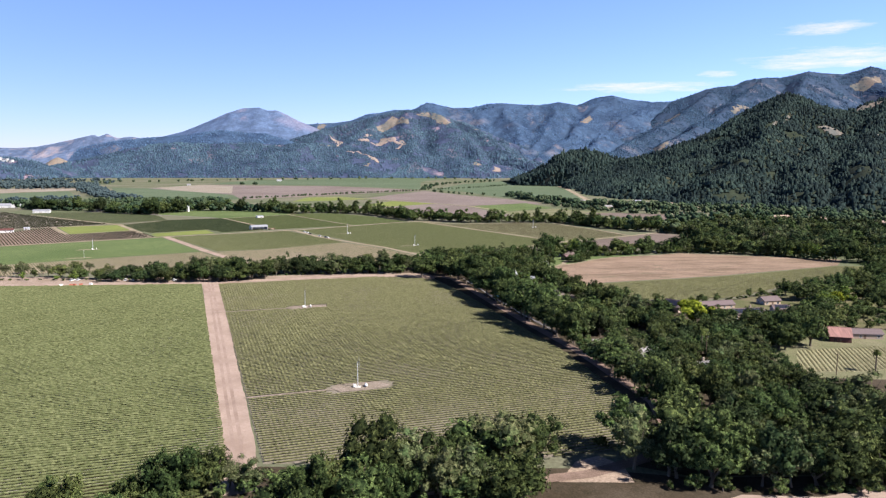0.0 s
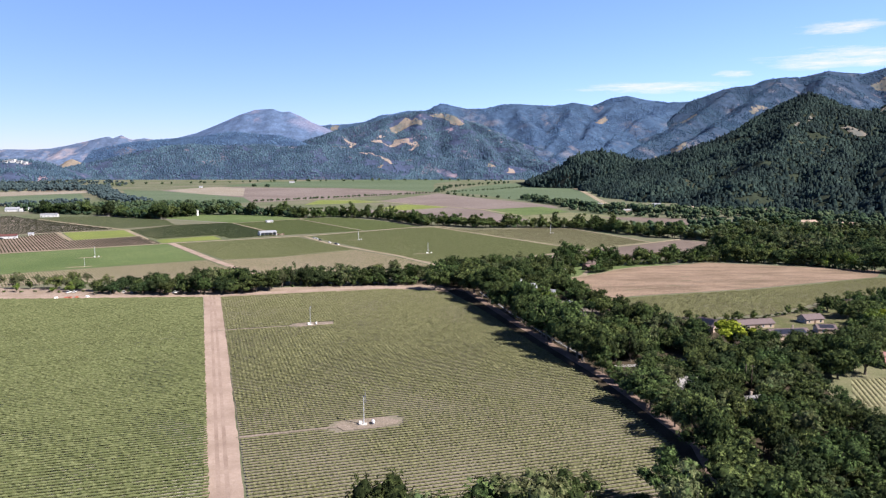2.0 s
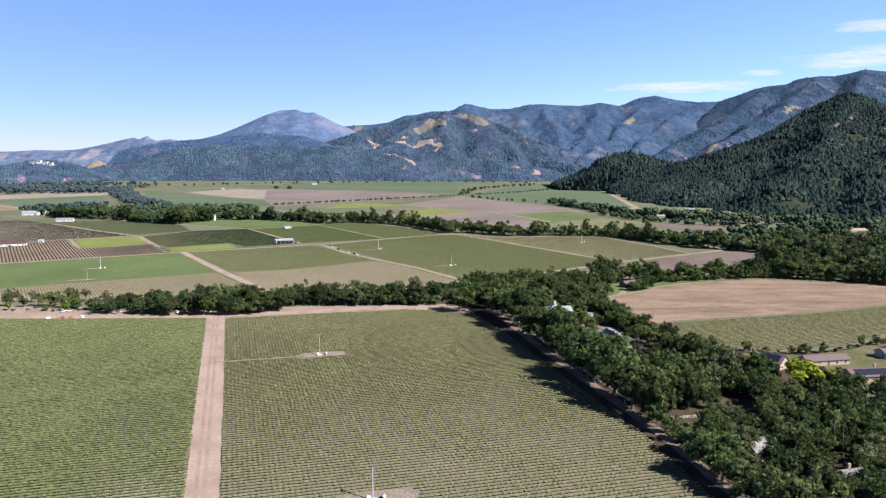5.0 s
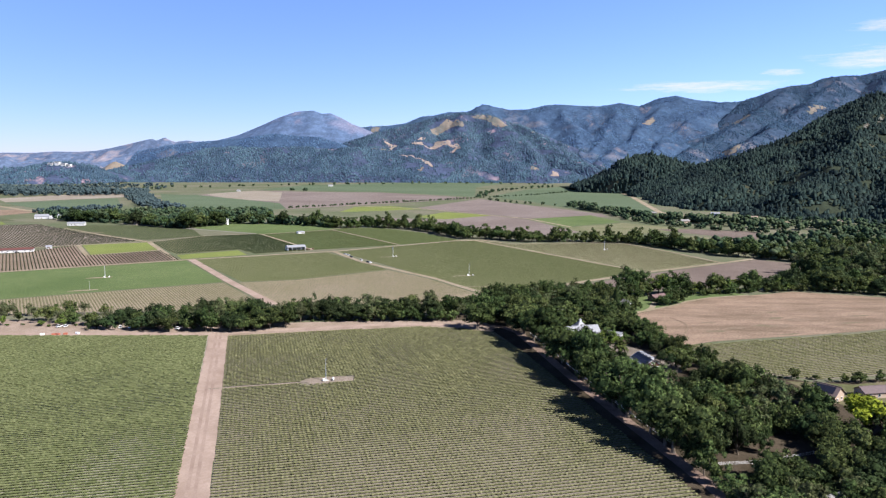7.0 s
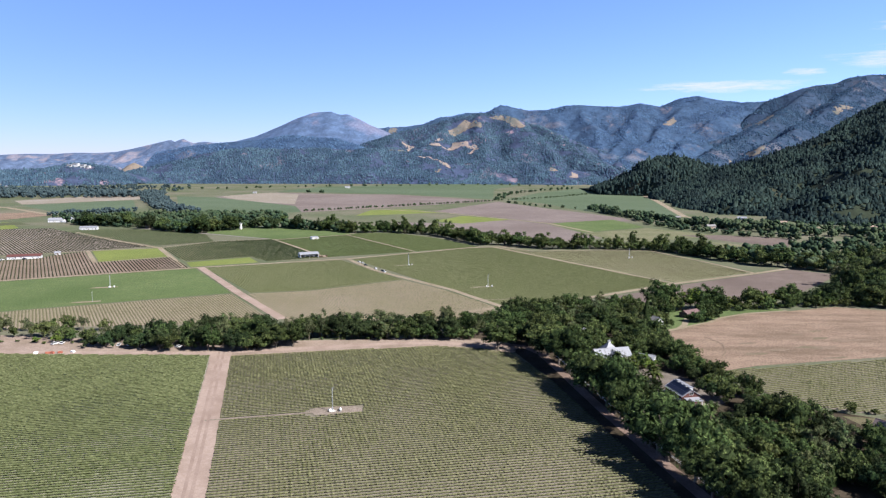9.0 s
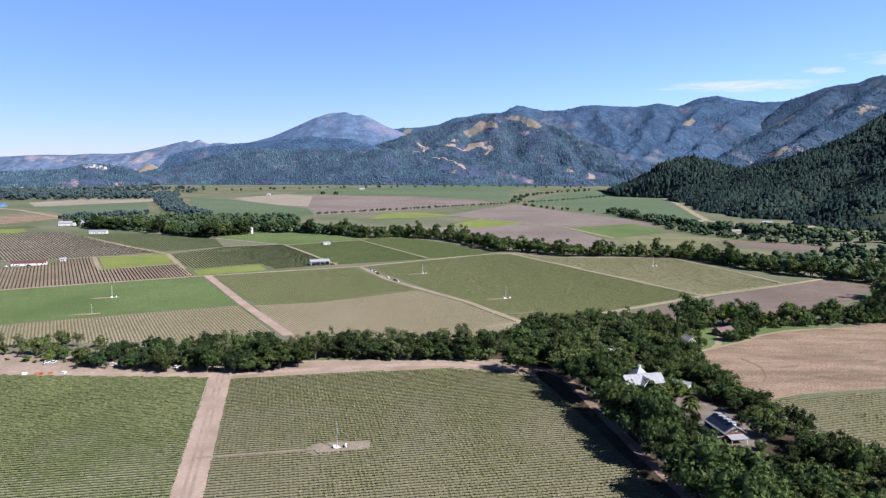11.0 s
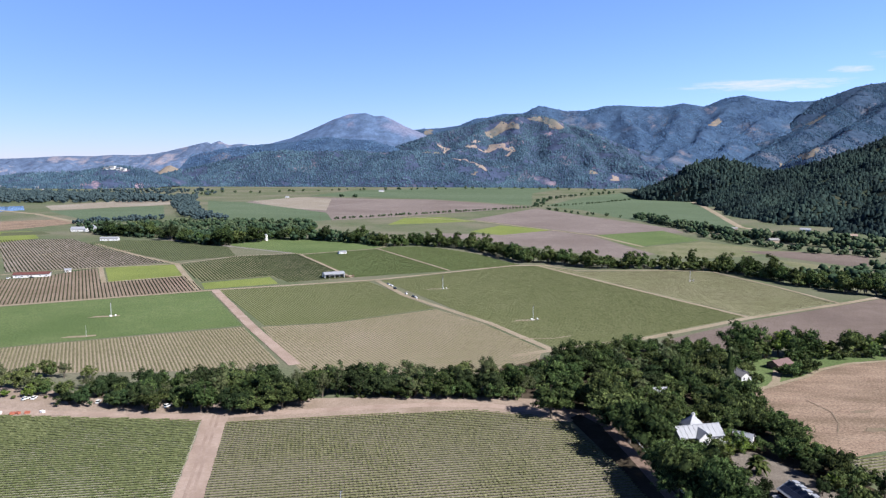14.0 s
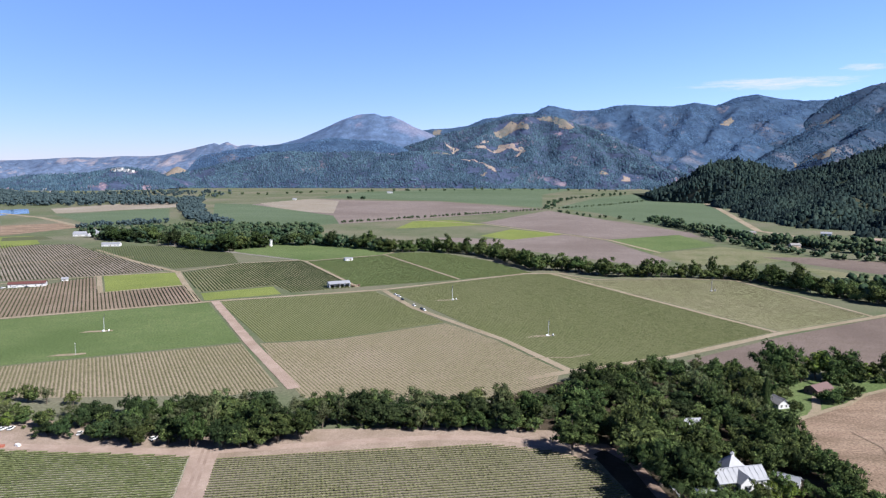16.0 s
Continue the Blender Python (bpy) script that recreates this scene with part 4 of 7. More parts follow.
clearing("east_mountain", "golden bare slope on the mountain", [(1483, 4393), (1563, 4477), (1613, 4469), (1560, 4271), (1445, 4088)], M_GOLD)
clearing("east_mountain", "golden meadow on the lower mountain", [(1030, 3380), (1117, 3359), (1090, 3150), (1074, 3024), (1003, 2984), (990, 3150)], M_GOLD)
clearing("east_mountain", "golden bare slope on the mountain", [(1696, 3914), (1814, 4041), (1886, 4053), (1710, 3871)], M_GOLD)
clearing("near_hill", "golden bare slope on the hill", [(996, 2044), (1054, 2078), (1128, 2167), (1127, 2150), (1065, 2066), (1013, 2029)], M_GOLD)
clearing("near_hill", "golden bare slope on the hill", [(1152, 2070), (1191, 2098), (1223, 2047), (1217, 2014), (1176, 2022)], M_GOLD)
clearing("near_hill", "golden bare slope on the hill crest", [(1395, 2310), (1450, 2338), (1520, 2338), (1540, 2300), (1460, 2285)], M_GOLD)
clearing("near_hill", "golden bare slope on the hill", [(1248, 1929), (1310, 1981), (1265, 1911), (1232, 1898)], M_GOLD)
clearing("east_mountain", "golden bare slope near the summit", [(2704, 4503), (2839, 4550), (2936, 4531), (2886, 4421), (2758, 4413)], M_GOLD)

BARE["west_butte"].append([(-1945, 3150), (-1805, 3150), (-1805, 3262), (-1945, 3262)])

# ---- woods on the hills ----
ICO0 = ico(1)
OCTA = (np.array([(1, 0.1, -0.35), (-0.1, 1, -0.2), (-1, 0, -0.4), (0.1, -1, -0.3), (0.30, 0.25, 0.95), (-0.28, -0.22, 0.8)], float), np.array([(0, 1, 4), (1, 2, 5), (1, 5, 4), (2, 3, 5), (3, 0, 4), (3, 4, 5)]))
rng = np.random.default_rng(7)


def lumpy(v, amount, seed):
    r = np.random.default_rng(seed)
    return v * (1 + r.uniform(-amount, amount, (len(v), 1)))


def dome(seed):
    """The upper part of a crown: a small crooked top over a wide uneven skirt."""
    r = np.random.default_rng(seed)
    ring = lambda n, rad, h, off: np.c_[np.cos(np.arange(n) * 2 * math.pi / n + off) * rad * r.uniform(0.75, 1.25, n), np.sin(np.arange(n) * 2 * math.pi / n + off) * rad * r.uniform(0.75, 1.25, n), h + r.uniform(-0.18, 0.18, n)]
    v = np.concatenate([ring(3, 0.5, 0.82, 0.2), ring(5, 1.0, -0.25, 0.5)])
    f = [(0, 1, 2), (0, 3, 4), (0, 4, 1), (1, 4, 5), (1, 5, 6), (1, 6, 2), (2, 6, 7), (2, 7, 0), (0, 7, 3)]
    return v, np.array(f)


def woods(name, label, hill_name, count, size, tall, material, clear=0.56, scale=0.004, conifers=0.2, round_crowns=False):
    """Tree crowns over a slope, thinned where it is clear."""
    g = HILLS[hill_name]
    nu, nv = g.shape[:2]
    pts = []
    while len(pts) < count:
        u, v = rng.uniform(0, nu - 1.001), rng.uniform(0, nv - 1.001)
        i, j, a, b = int(u), int(v), u % 1, v % 1
        p = (g[i, j] * (1 - a) + g[i + 1, j] * a) * (1 - b) + (g[i, j + 1] * (1 - a) + g[i + 1, j + 1] * a) * b
        if p[2] < -1.5:
            continue
        k = noise.fractal(Vector((p[0] * scale, p[1] * scale, p[2] * scale * 2)), 0.8, 2.0, 4) * 0.5 + 0.5
        if k > clear and rng.random() > 0.12:
            continue
        if any(inside(poly, p[0], p[1]) for poly in BARE[hill_name]) and rng.random() > 0.17:
            continue
        pts.append(p)
    pts = np.array(pts)
    n = len(pts)
    tip = rng.random(n) < conifers * (0.4 + 1.2 * np.clip(np.array([noise.noise(Vector((p[0] * 0.006, p[1] * 0.006, 5))) for p in pts]) + 0.5, 0, 1))
    w = (0.45 + 1.25 * rng.random(n) ** 1.6) * size * np.where(tip, 0.6, 1.0)
    h = w * rng.uniform(0.7, 1.35, n) * tall * np.where(tip, 2.4, 1.0)
    vs, fs, base = [], [], 0
    kinds = [dome(k) for k in range(4)] if round_crowns else [OCTA]
    for k, (sv, sf) in enumerate(kinds):
        sel = np.arange(n) % len(kinds) == k
        v, f = scatter(sv, sf, pts[sel] + np.c_[np.zeros((sel.sum(), 2)), h[sel] * 0.35], np.c_[w, w, h][sel], rng.uniform(0, 6.3, sel.sum()))
        vs.append(v)
        fs.append(f + base)
        base += len(v)
    return tagged(new(name, bulk(name, np.concatenate(vs), np.concatenate(fs), material, round_crowns)), label, "woods", kind="stuff")


woods("near_hill_woods", "dense dark green oak and pine woods", "near_hill", 52000, 4.6, 0.9, M_WOODS_N, 0.74, 0.007, 0.42, True)
woods("knoll_woods", "dark conifers covering the knoll", "knoll", 3600, 5.2, 0.9, M_WOODS_N, 0.8, 0.006, 0.45, True)
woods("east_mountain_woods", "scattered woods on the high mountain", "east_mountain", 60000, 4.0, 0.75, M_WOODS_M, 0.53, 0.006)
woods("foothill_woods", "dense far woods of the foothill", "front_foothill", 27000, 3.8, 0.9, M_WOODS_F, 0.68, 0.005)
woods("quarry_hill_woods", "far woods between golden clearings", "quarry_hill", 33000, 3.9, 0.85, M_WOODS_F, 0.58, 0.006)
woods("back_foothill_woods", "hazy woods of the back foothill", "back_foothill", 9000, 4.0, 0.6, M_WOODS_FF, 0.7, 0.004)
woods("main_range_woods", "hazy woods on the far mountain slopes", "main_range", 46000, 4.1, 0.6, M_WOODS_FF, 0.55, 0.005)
woods("butte_woods", "dark woods on the low hill", "west_butte", 6500, 4.0, 1.1, M_WOODS_F, 0.8, 0.005)


# ---- vine rows ----
def row_segments(poly, degrees, spacing):
    a = radians(degrees)
    u, w = np.array((math.cos(a), math.sin(a))), np.array((-math.sin(a), math.cos(a)))
    p = np.array(poly, float)
    pu, pw = p @ u, p @ w
    out = []
    for s in np.arange(pw.min() + spacing * 0.6, pw.max(), spacing):
        xs = []
        for i in range(len(p)):
            a1, a2 = pw[i - 1], pw[i]
            if (a1 > s) != (a2 > s):
                xs.append(pu[i - 1] + (pu[i] - pu[i - 1]) * (s - a1) / (a2 - a1))
        xs.sort()
        for x1, x2 in zip(xs[::2], xs[1::2]):
            if x2 - x1 > 4:
                out.append((u * x1 + w * s, u * x2 + w * s))
    return out


def vine_rows(label, poly, degrees, spacing, step, height, half, material, gaps=0.04, keep_off=(), m=5, dotted=0.0, lift=0.3):
    """Rows of trellised vines: each vine an uneven leafy arch over its neighbours, some small, some missing."""
    vs, fs, base = [], [], 0
    ring = np.array([(-0.8, 0.0), (-1.0, 0.55), (-0.15, 1.0), (0.9, 0.6), (0.8, 0.0)] if m == 5 else [(-1.0, 0.0), (0.0, 1.0), (1.0, 0.0)])
    for p, q in row_segments(poly, degrees, spacing):
        length = np.linalg.norm(q - p)
        n = max(3, int(length / step))
        d = (q - p) / length
        nrm = np.array((-d[1], d[0]))
        t = np.linspace(0.4, length - 0.4, n) + rng.uniform(-0.25, 0.25, n) * step
        big = rng.uniform(0.78, 1.2, n) * (1 - dotted * (np.arange(n) % 2))
        mid = p + d * t[:, None]
        hop = max(1, n // 14)
        patch = np.array([noise.noise(Vector((q_[0] * 0.035, q_[1] * 0.035, 2))) + 0.6 * noise.noise(Vector((q_[0] * 0.011, q_[1] * 0.011, 9))) for q_ in mid[::hop]])
        patch = np.interp(np.arange(n), np.arange(len(patch)) * hop, patch)
        big *= 1 + (0.3 if m == 5 else 0.1) * patch
        big[rng.random(n) < gaps * (1 - 1.5 * patch)] = 0.12
        for kx, ky, kr in keep_off:
            big[np.hypot(mid[:, 0] - kx, mid[:, 1] - ky) < kr] = 0.03
        off = ring[None, :, 0] * half * big[:, None] * rng.uniform(0.75, 1.25, (n, m))
        z = lift + ring[None, :, 1] * height * big[:, None] * rng.uniform(0.8, 1.2, (n, m))
        along_ = rng.uniform(-0.2, 0.2, (n, m)) * step
        v = np.zeros((n, m, 3))
        v[..., :2] = mid[:, None] + nrm * off[..., None] + d * along_[..., None]
        v[..., 2] = z
        i = base + np.arange(n * m).reshape(n, m)
        a, b = i[:-1], i[1:]
        f = np.stack([a[:, :-1], b[:, :-1], b[:, 1:], a[:, 1:]], -1)
        f = f[np.minimum(big[:-1], big[1:]) > 0.3].reshape(-1, 4)
        vs.append(v.reshape(-1, 3))
        fs.append(f)
        base += n * m
    v, f = np.concatenate(vs), np.concatenate(fs)
    # split every face off, so that the leaf colour varies from tuft to tuft
    v2 = v[f.ravel()]
    f2 = np.arange(len(v2)).reshape(-1, 4)
    return tagged(new("vine_rows", bulk("vine_rows", v2, f2, material)), label, "vineyard", kind="stuff")


MASTS = [(-26.3, 283, 0), (-73.6, 442, 35), (-337, 731, 80), (-7, 758, 15), (-92, 881, 120), (152, 954, 60)]
# bare ground round the first two masts and the missing rows that lead to them
OFF = [(-26.3 + a, 283 + 0.29 * a + b, 3.0) for a in (-9, -6, -3, 0, 3, 6, 9, 11) for b in (-1.8, 1.8)]
OFF += [(-73.6 + a, 442 + 0.29 * a + b, 3.0) for a in (-8, -5, -2, 1, 4, 7, 10) for b in (-1.8, 1.8)]
OFF += [(-68 + a, 271.4 + 0.287 * a, 1.3) for a in range(0, 34, 1)] + [(-122 + a, 428 + 0.287 * a, 1.3) for a in range(0, 42, 1)]
ROW = 16.0
vine_rows("lush green trellised vine rows in leaf", NEAR_L, ROW, 2.15, 0.9, 0.58, 0.43, M_VINE_L, 0.0)
vine_rows("olive green trellised vine rows in dry grass", NEAR_R, ROW, 2.15, 0.85, 0.50, 0.49, M_VINE_R, 0.0, OFF, dotted=0.38)
vine_rows("green vine rows beside the hay field", F_EASTV, 21, 2.4, 1.1, 0.5, 0.66, M_VINE_R, 0.0, dotted=0.4)
vine_rows("low young vine rows", F_PALE, -56, 2.2, 1.3, 0.18, 0.74, M_VINE_P, 0.0, m=3, dotted=0.4, lift=0.1)
vine_rows("grey-green vine rows", F_MIDG, -54, 2.2, 1.8, 0.26, 0.66, M_VINE_F, 0.0, m=3, lift=0.1)
vine_rows("thin vine rows on straw-coloured ground", F_MIDP, -54, 2.2, 1.4, 0.18, 0.58, M_VINE_P, 0.0, m=3, dotted=0.4, lift=0.1)
vine_rows("grey-green vine rows of a wide block", F_MAST4, -56, 2.3, 2.0, 0.28, 0.72, M_VINE_F, 0.0, m=3, lift=0.1)
vine_rows("thin green vine rows by the creek", F_MAST6, -56, 2.3, 2.4, 0.20, 0.50, M_VINE_P, 0.0, m=3, lift=0.1)
vine_rows("widely spaced dark vine rows on brown soil", F_BROWNROW, 124, 3.2, 2.2, 0.85, 0.55, M_VINE_D, 0.01, m=3, lift=0.1)
vine_rows("dark green vine rows with pale gaps", F_DARKROW, 124, 3.2, 2.4, 0.85, 0.85, M_VINE_D2, 0.0, m=3, lift=0.1)
vine_rows("dark green rows of a low crop", F_DARK, 124, 3.0, 3.0, 0.5, 0.85, M_VINE_D2, 0.0, m=3, lift=0.1)
vine_rows("dark vine rows between pale wheel tracks", F_BROWNROW2, 132, 3.6, 2.6, 0.8, 0.75, M_VINE_D, 0.02, m=3, lift=0.1)
vine_rows("green vine rows behind the barn", F_G14, 124, 3.0, 2.6, 0.5, 0.95, M_VINE_G, 0.0, m=3, lift=0.1)
vine_rows("green vine rows beside the creek", F_G15, 124, 3.0, 2.6, 0.5, 0.95, M_VINE_G, 0.0, m=3, lift=0.1)
vine_rows("small plot of young vine rows", F_SMALLV, 72, 2.0, 1.2, 0.25, 0.6, M_VINE_P, 0.0, lift=0.15)


# ---- trees ----
def crown_mesh(seed, radius, height, lift, blobs, leaves, leaf, material, core=None, lean=0.0, inner=None):
    """A crown of many leaf tufts round uneven boughs, flat below and broken at the rim, with gaps between them."""
    core = core or OCTA
    r = np.random.default_rng(seed)
    vs, fs, mark, base = [], [], [], 0
    lobes = r.uniform(0, 6.28, 3)
    for k in range(blobs):
        d = r.normal(size=3)
        d /= np.linalg.norm(d)
        d[2] = d[2] * 0.85 + 0.15
        a = math.atan2(d[1], d[0])
        wide = 1 + 0.16 * math.sin(2 * a + lobes[0]) + 0.12 * math.sin(3 * a + lobes[1])
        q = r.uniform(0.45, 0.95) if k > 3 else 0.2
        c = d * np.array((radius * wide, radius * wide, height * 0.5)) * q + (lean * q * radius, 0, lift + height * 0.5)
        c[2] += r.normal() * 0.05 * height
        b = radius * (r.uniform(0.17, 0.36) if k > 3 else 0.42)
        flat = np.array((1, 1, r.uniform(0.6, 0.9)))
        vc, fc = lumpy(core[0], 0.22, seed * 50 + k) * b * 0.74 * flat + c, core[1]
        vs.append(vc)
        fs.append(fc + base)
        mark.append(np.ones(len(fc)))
        base += len(vc)
        n = max(12, int(leaves * (b / radius / 0.27) ** 1.4))
        o = r.normal(size=(n, 3))
        o[:, 2] += 0.2
        o /= np.linalg.norm(o, axis=1)[:, None]
        at = c + o * b * r.uniform(0.66, 1.2, (n, 1)) * flat
        nn = o + r.normal(scale=0.45, size=(n, 3))
        nn /= np.linalg.norm(nn, axis=1)[:, None]
        t1 = np.cross(nn, r.normal(size=(n, 3)))
        t1 /= np.linalg.norm(t1, axis=1)[:, None] + 1e-9
        t2 = np.cross(nn, t1)
        s = leaf * r.uniform(0.5, 1.3, (n, 1))
        tri = np.stack([at - t1 * s - t2 * s * 0.5, at + t1 * s - t2 * s * 0.5, at + t2 * s], 1)
        vs.append(tri.reshape(-1, 3))
        fs.append(np.arange(n * 3).reshape(-1, 3) + base)
        mark.append(np.zeros(n))
        base += n * 3
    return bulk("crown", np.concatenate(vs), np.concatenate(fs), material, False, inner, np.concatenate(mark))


def limb(bm, p, q, r1, r2, n=6):
    d = Vector(q) - Vector(p)
    m = Matrix.Translation(p) @ d.to_track_quat("Z", "Y").to_matrix().to_4x4()
    tube(r1, r2, d.length, n=n, bm=bm, rot=m)


def trunk_mesh(seed, lift, height, radius, girth, material, limbs=5):
    r = random.Random(seed)
    bm = bmesh.new()
    fork = lift * r.uniform(0.75, 1.0)
    bend = (r.uniform(-0.4, 0.4), r.uniform(-0.4, 0.4), fork)
    tube(girth * 1.5, girth, fork * 0.3, z=-0.15, n=8, bm=bm)
    limb(bm, (0, 0, fork * 0.2), bend, girth * 1.05, girth * 0.8, 8)
    for k in range(limbs):
        a = 6.28 * k / limbs + r.uniform(-0.5, 0.5)
        e = r.uniform(0.35, 0.65) * radius
        top = (bend[0] + math.cos(a) * e, bend[1] + math.sin(a) * e, lift + height * r.uniform(0.3, 0.65))
        limb(bm, bend, top, girth * 0.6, girth * 0.2)
    me = bpy.data.meshes.new("trunk")
    bm.to_mesh(me)
    bm.free()
    me.materials.append(material)
    return me


def tree(name, crown, trunk, label, category="tree", group=""):
    e = new(name)
    for nm, me in (("trunk", trunk), ("crown", crown)):
        new(nm, me).parent = e
    return tagged(e, label, category, group)


class Grove:
    """A kind of tree in several shapes; plant() sets one more."""

    def __init__(self, name, label, makes, group=""):
        self.first = [(name, c, t, label, group) for c, t in makes]
        self.made = {}

    def plant(self, x, y, s=1.0, rnd=None, tall=1.0, z=0.0):
        rnd = rnd or random
        i = rnd.randrange(len(self.first))
        m = Matrix.LocRotScale((x, y, z), Euler((0, 0, rnd.uniform(0, 6.28))), None)
        if i not in self.made:
            nm, c, t, label, group = self.first[i]
            self.made[i] = ob = tree(nm, c, t, label, "tree", group)
            ob.matrix_basis = m
        else:
            ob = copy_thing(self.made[i], m)
        w = s * rnd.uniform(0.82, 1.18)
        ob.scale = (w, w * rnd.uniform(0.88, 1.12), s * tall * rnd.uniform(0.82, 1.2))
        return ob


class Copse:
    """Far trees joined in one mesh: uneven crowns of a few boughs and loose leaf tufts."""

    def __init__(self, name, label, material):
        self.name, self.label, self.material, self.v, self.f, self.n = name, label, material, [], [], 0

    def plant(self, x, y, s=1.0, rnd=None, tall=1.0, z=0.0):
        r = np.random.default_rng(int(abs(x) * 13 + abs(y) * 7) + 1)
        k = 9
        w = 5.2 * s
        at = np.c_[r.uniform(-0.62, 0.62, (k, 2)) * w, r.uniform(0.35, 1.0, k) * w * 1.35] + (x, y, 0)
        size = np.c_[r.uniform(0.27, 0.48, (k, 2)) * w, r.uniform(0.26, 0.45, k) * w]
        v, f = scatter(lumpy(ICO0[0], 0.3, int(r.integers(99))), ICO0[1], at, size, r.uniform(0, 6, k))
        low, lf = scatter(OCTA[0], OCTA[1], np.array([(x, y, w * 0.35)]), np.array([(w * 0.55, w * 0.55, w * 0.45)]), np.zeros(1))
        self.v += [v, low]
        self.f += [f + self.n, lf + self.n + len(v)]
        self.n += len(v) + len(low)

    def done(self):
        return tagged(new(self.name, bulk(self.name, np.concatenate(self.v), np.concatenate(self.f), self.material)), self.label, "woods", kind="stuff")


def shapes(n, seed, radius, height, lift, blobs, leaves, leaf, material, girth, inner=None, bark=M_BARK):
    r = random.Random(seed)
    out = []
    for k in range(n):
        a, b = radius * r.uniform(0.85, 1.15), height * r.uniform(0.9, 1.1)
        out.append((crown_mesh(seed + k, a, b, lift * r.uniform(0.85, 1.15), blobs, leaves, leaf, material, None, r.uniform(-0.35, 0.35), inner), trunk_mesh(seed + k, lift + 1.5, b, a, girth, bark)))
    return out


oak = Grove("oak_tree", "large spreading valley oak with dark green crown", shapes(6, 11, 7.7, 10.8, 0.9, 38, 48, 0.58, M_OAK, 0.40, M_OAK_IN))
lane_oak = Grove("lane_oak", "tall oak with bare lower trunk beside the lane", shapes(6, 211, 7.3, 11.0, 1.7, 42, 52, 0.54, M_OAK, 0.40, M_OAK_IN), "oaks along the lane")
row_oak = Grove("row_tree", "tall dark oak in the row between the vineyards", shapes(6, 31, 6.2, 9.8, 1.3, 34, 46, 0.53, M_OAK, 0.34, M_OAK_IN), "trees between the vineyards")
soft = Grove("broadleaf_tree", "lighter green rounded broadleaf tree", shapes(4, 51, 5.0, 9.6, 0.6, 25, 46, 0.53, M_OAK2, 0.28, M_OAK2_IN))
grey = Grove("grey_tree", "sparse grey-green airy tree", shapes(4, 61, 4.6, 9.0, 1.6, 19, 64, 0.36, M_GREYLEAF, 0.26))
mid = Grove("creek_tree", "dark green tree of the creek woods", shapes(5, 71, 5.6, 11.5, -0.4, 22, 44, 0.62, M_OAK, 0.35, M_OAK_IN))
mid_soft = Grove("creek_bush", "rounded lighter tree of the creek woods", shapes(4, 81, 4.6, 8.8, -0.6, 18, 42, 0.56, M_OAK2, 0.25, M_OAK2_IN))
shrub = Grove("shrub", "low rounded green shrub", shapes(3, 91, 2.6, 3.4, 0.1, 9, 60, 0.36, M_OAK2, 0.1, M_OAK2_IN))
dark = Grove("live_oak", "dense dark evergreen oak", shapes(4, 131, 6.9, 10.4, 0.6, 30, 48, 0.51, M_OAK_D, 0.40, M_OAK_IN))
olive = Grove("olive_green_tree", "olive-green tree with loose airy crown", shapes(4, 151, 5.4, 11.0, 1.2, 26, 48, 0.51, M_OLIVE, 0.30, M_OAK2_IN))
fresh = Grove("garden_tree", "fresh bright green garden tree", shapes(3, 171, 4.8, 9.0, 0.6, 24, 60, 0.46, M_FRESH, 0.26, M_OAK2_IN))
lime = Grove("lime_tree", "bright yellow-green young tree", shapes(1, 95, 5.2, 11.0, 1.5, 20, 120, 0.46, M_LIME, 0.28))

R = random.Random(5)


def fill(grove_list, poly, gap, size=(0.8, 1.15), keep=(), limit=999):
    """Set trees over an area, not nearer than gap to one another, and off the given circles."""
    xs, ys = [p[0] for p in poly], [p[1] for p in poly]
    got, tries = [], 0
    while tries < 4000 and len(got) < limit:
        tries += 1
        x, y = R.uniform(min(xs), max(xs)), R.uniform(min(ys), max(ys))
        if not inside(poly, x, y) or any(math.hypot(x - a, y - b) < gap for a, b in got):
            continue
        if any(math.hypot(x - a, y - b) < c for a, b, c in keep):
            continue
        got.append((x, y))
        R.choice(grove_list).plant(x, y, R.uniform(*size), R)
    return got


def line(grove_list, points, gap, size=(0.85, 1.15), off=2.0):
    for (x1, y1), (x2, y2) in zip(points, points[1:]):
        k = max(1, round(math.hypot(x2 - x1, y2 - y1) / gap))
        for i in range(k):
            t = (i + R.uniform(0.1, 0.9)) / k
            R.choice(grove_list).plant(x1 + (x2 - x1) * t + R.uniform(-off, off), y1 + (y2 - y1) * t + R.uniform(-off, off), R.uniform(*size), R)


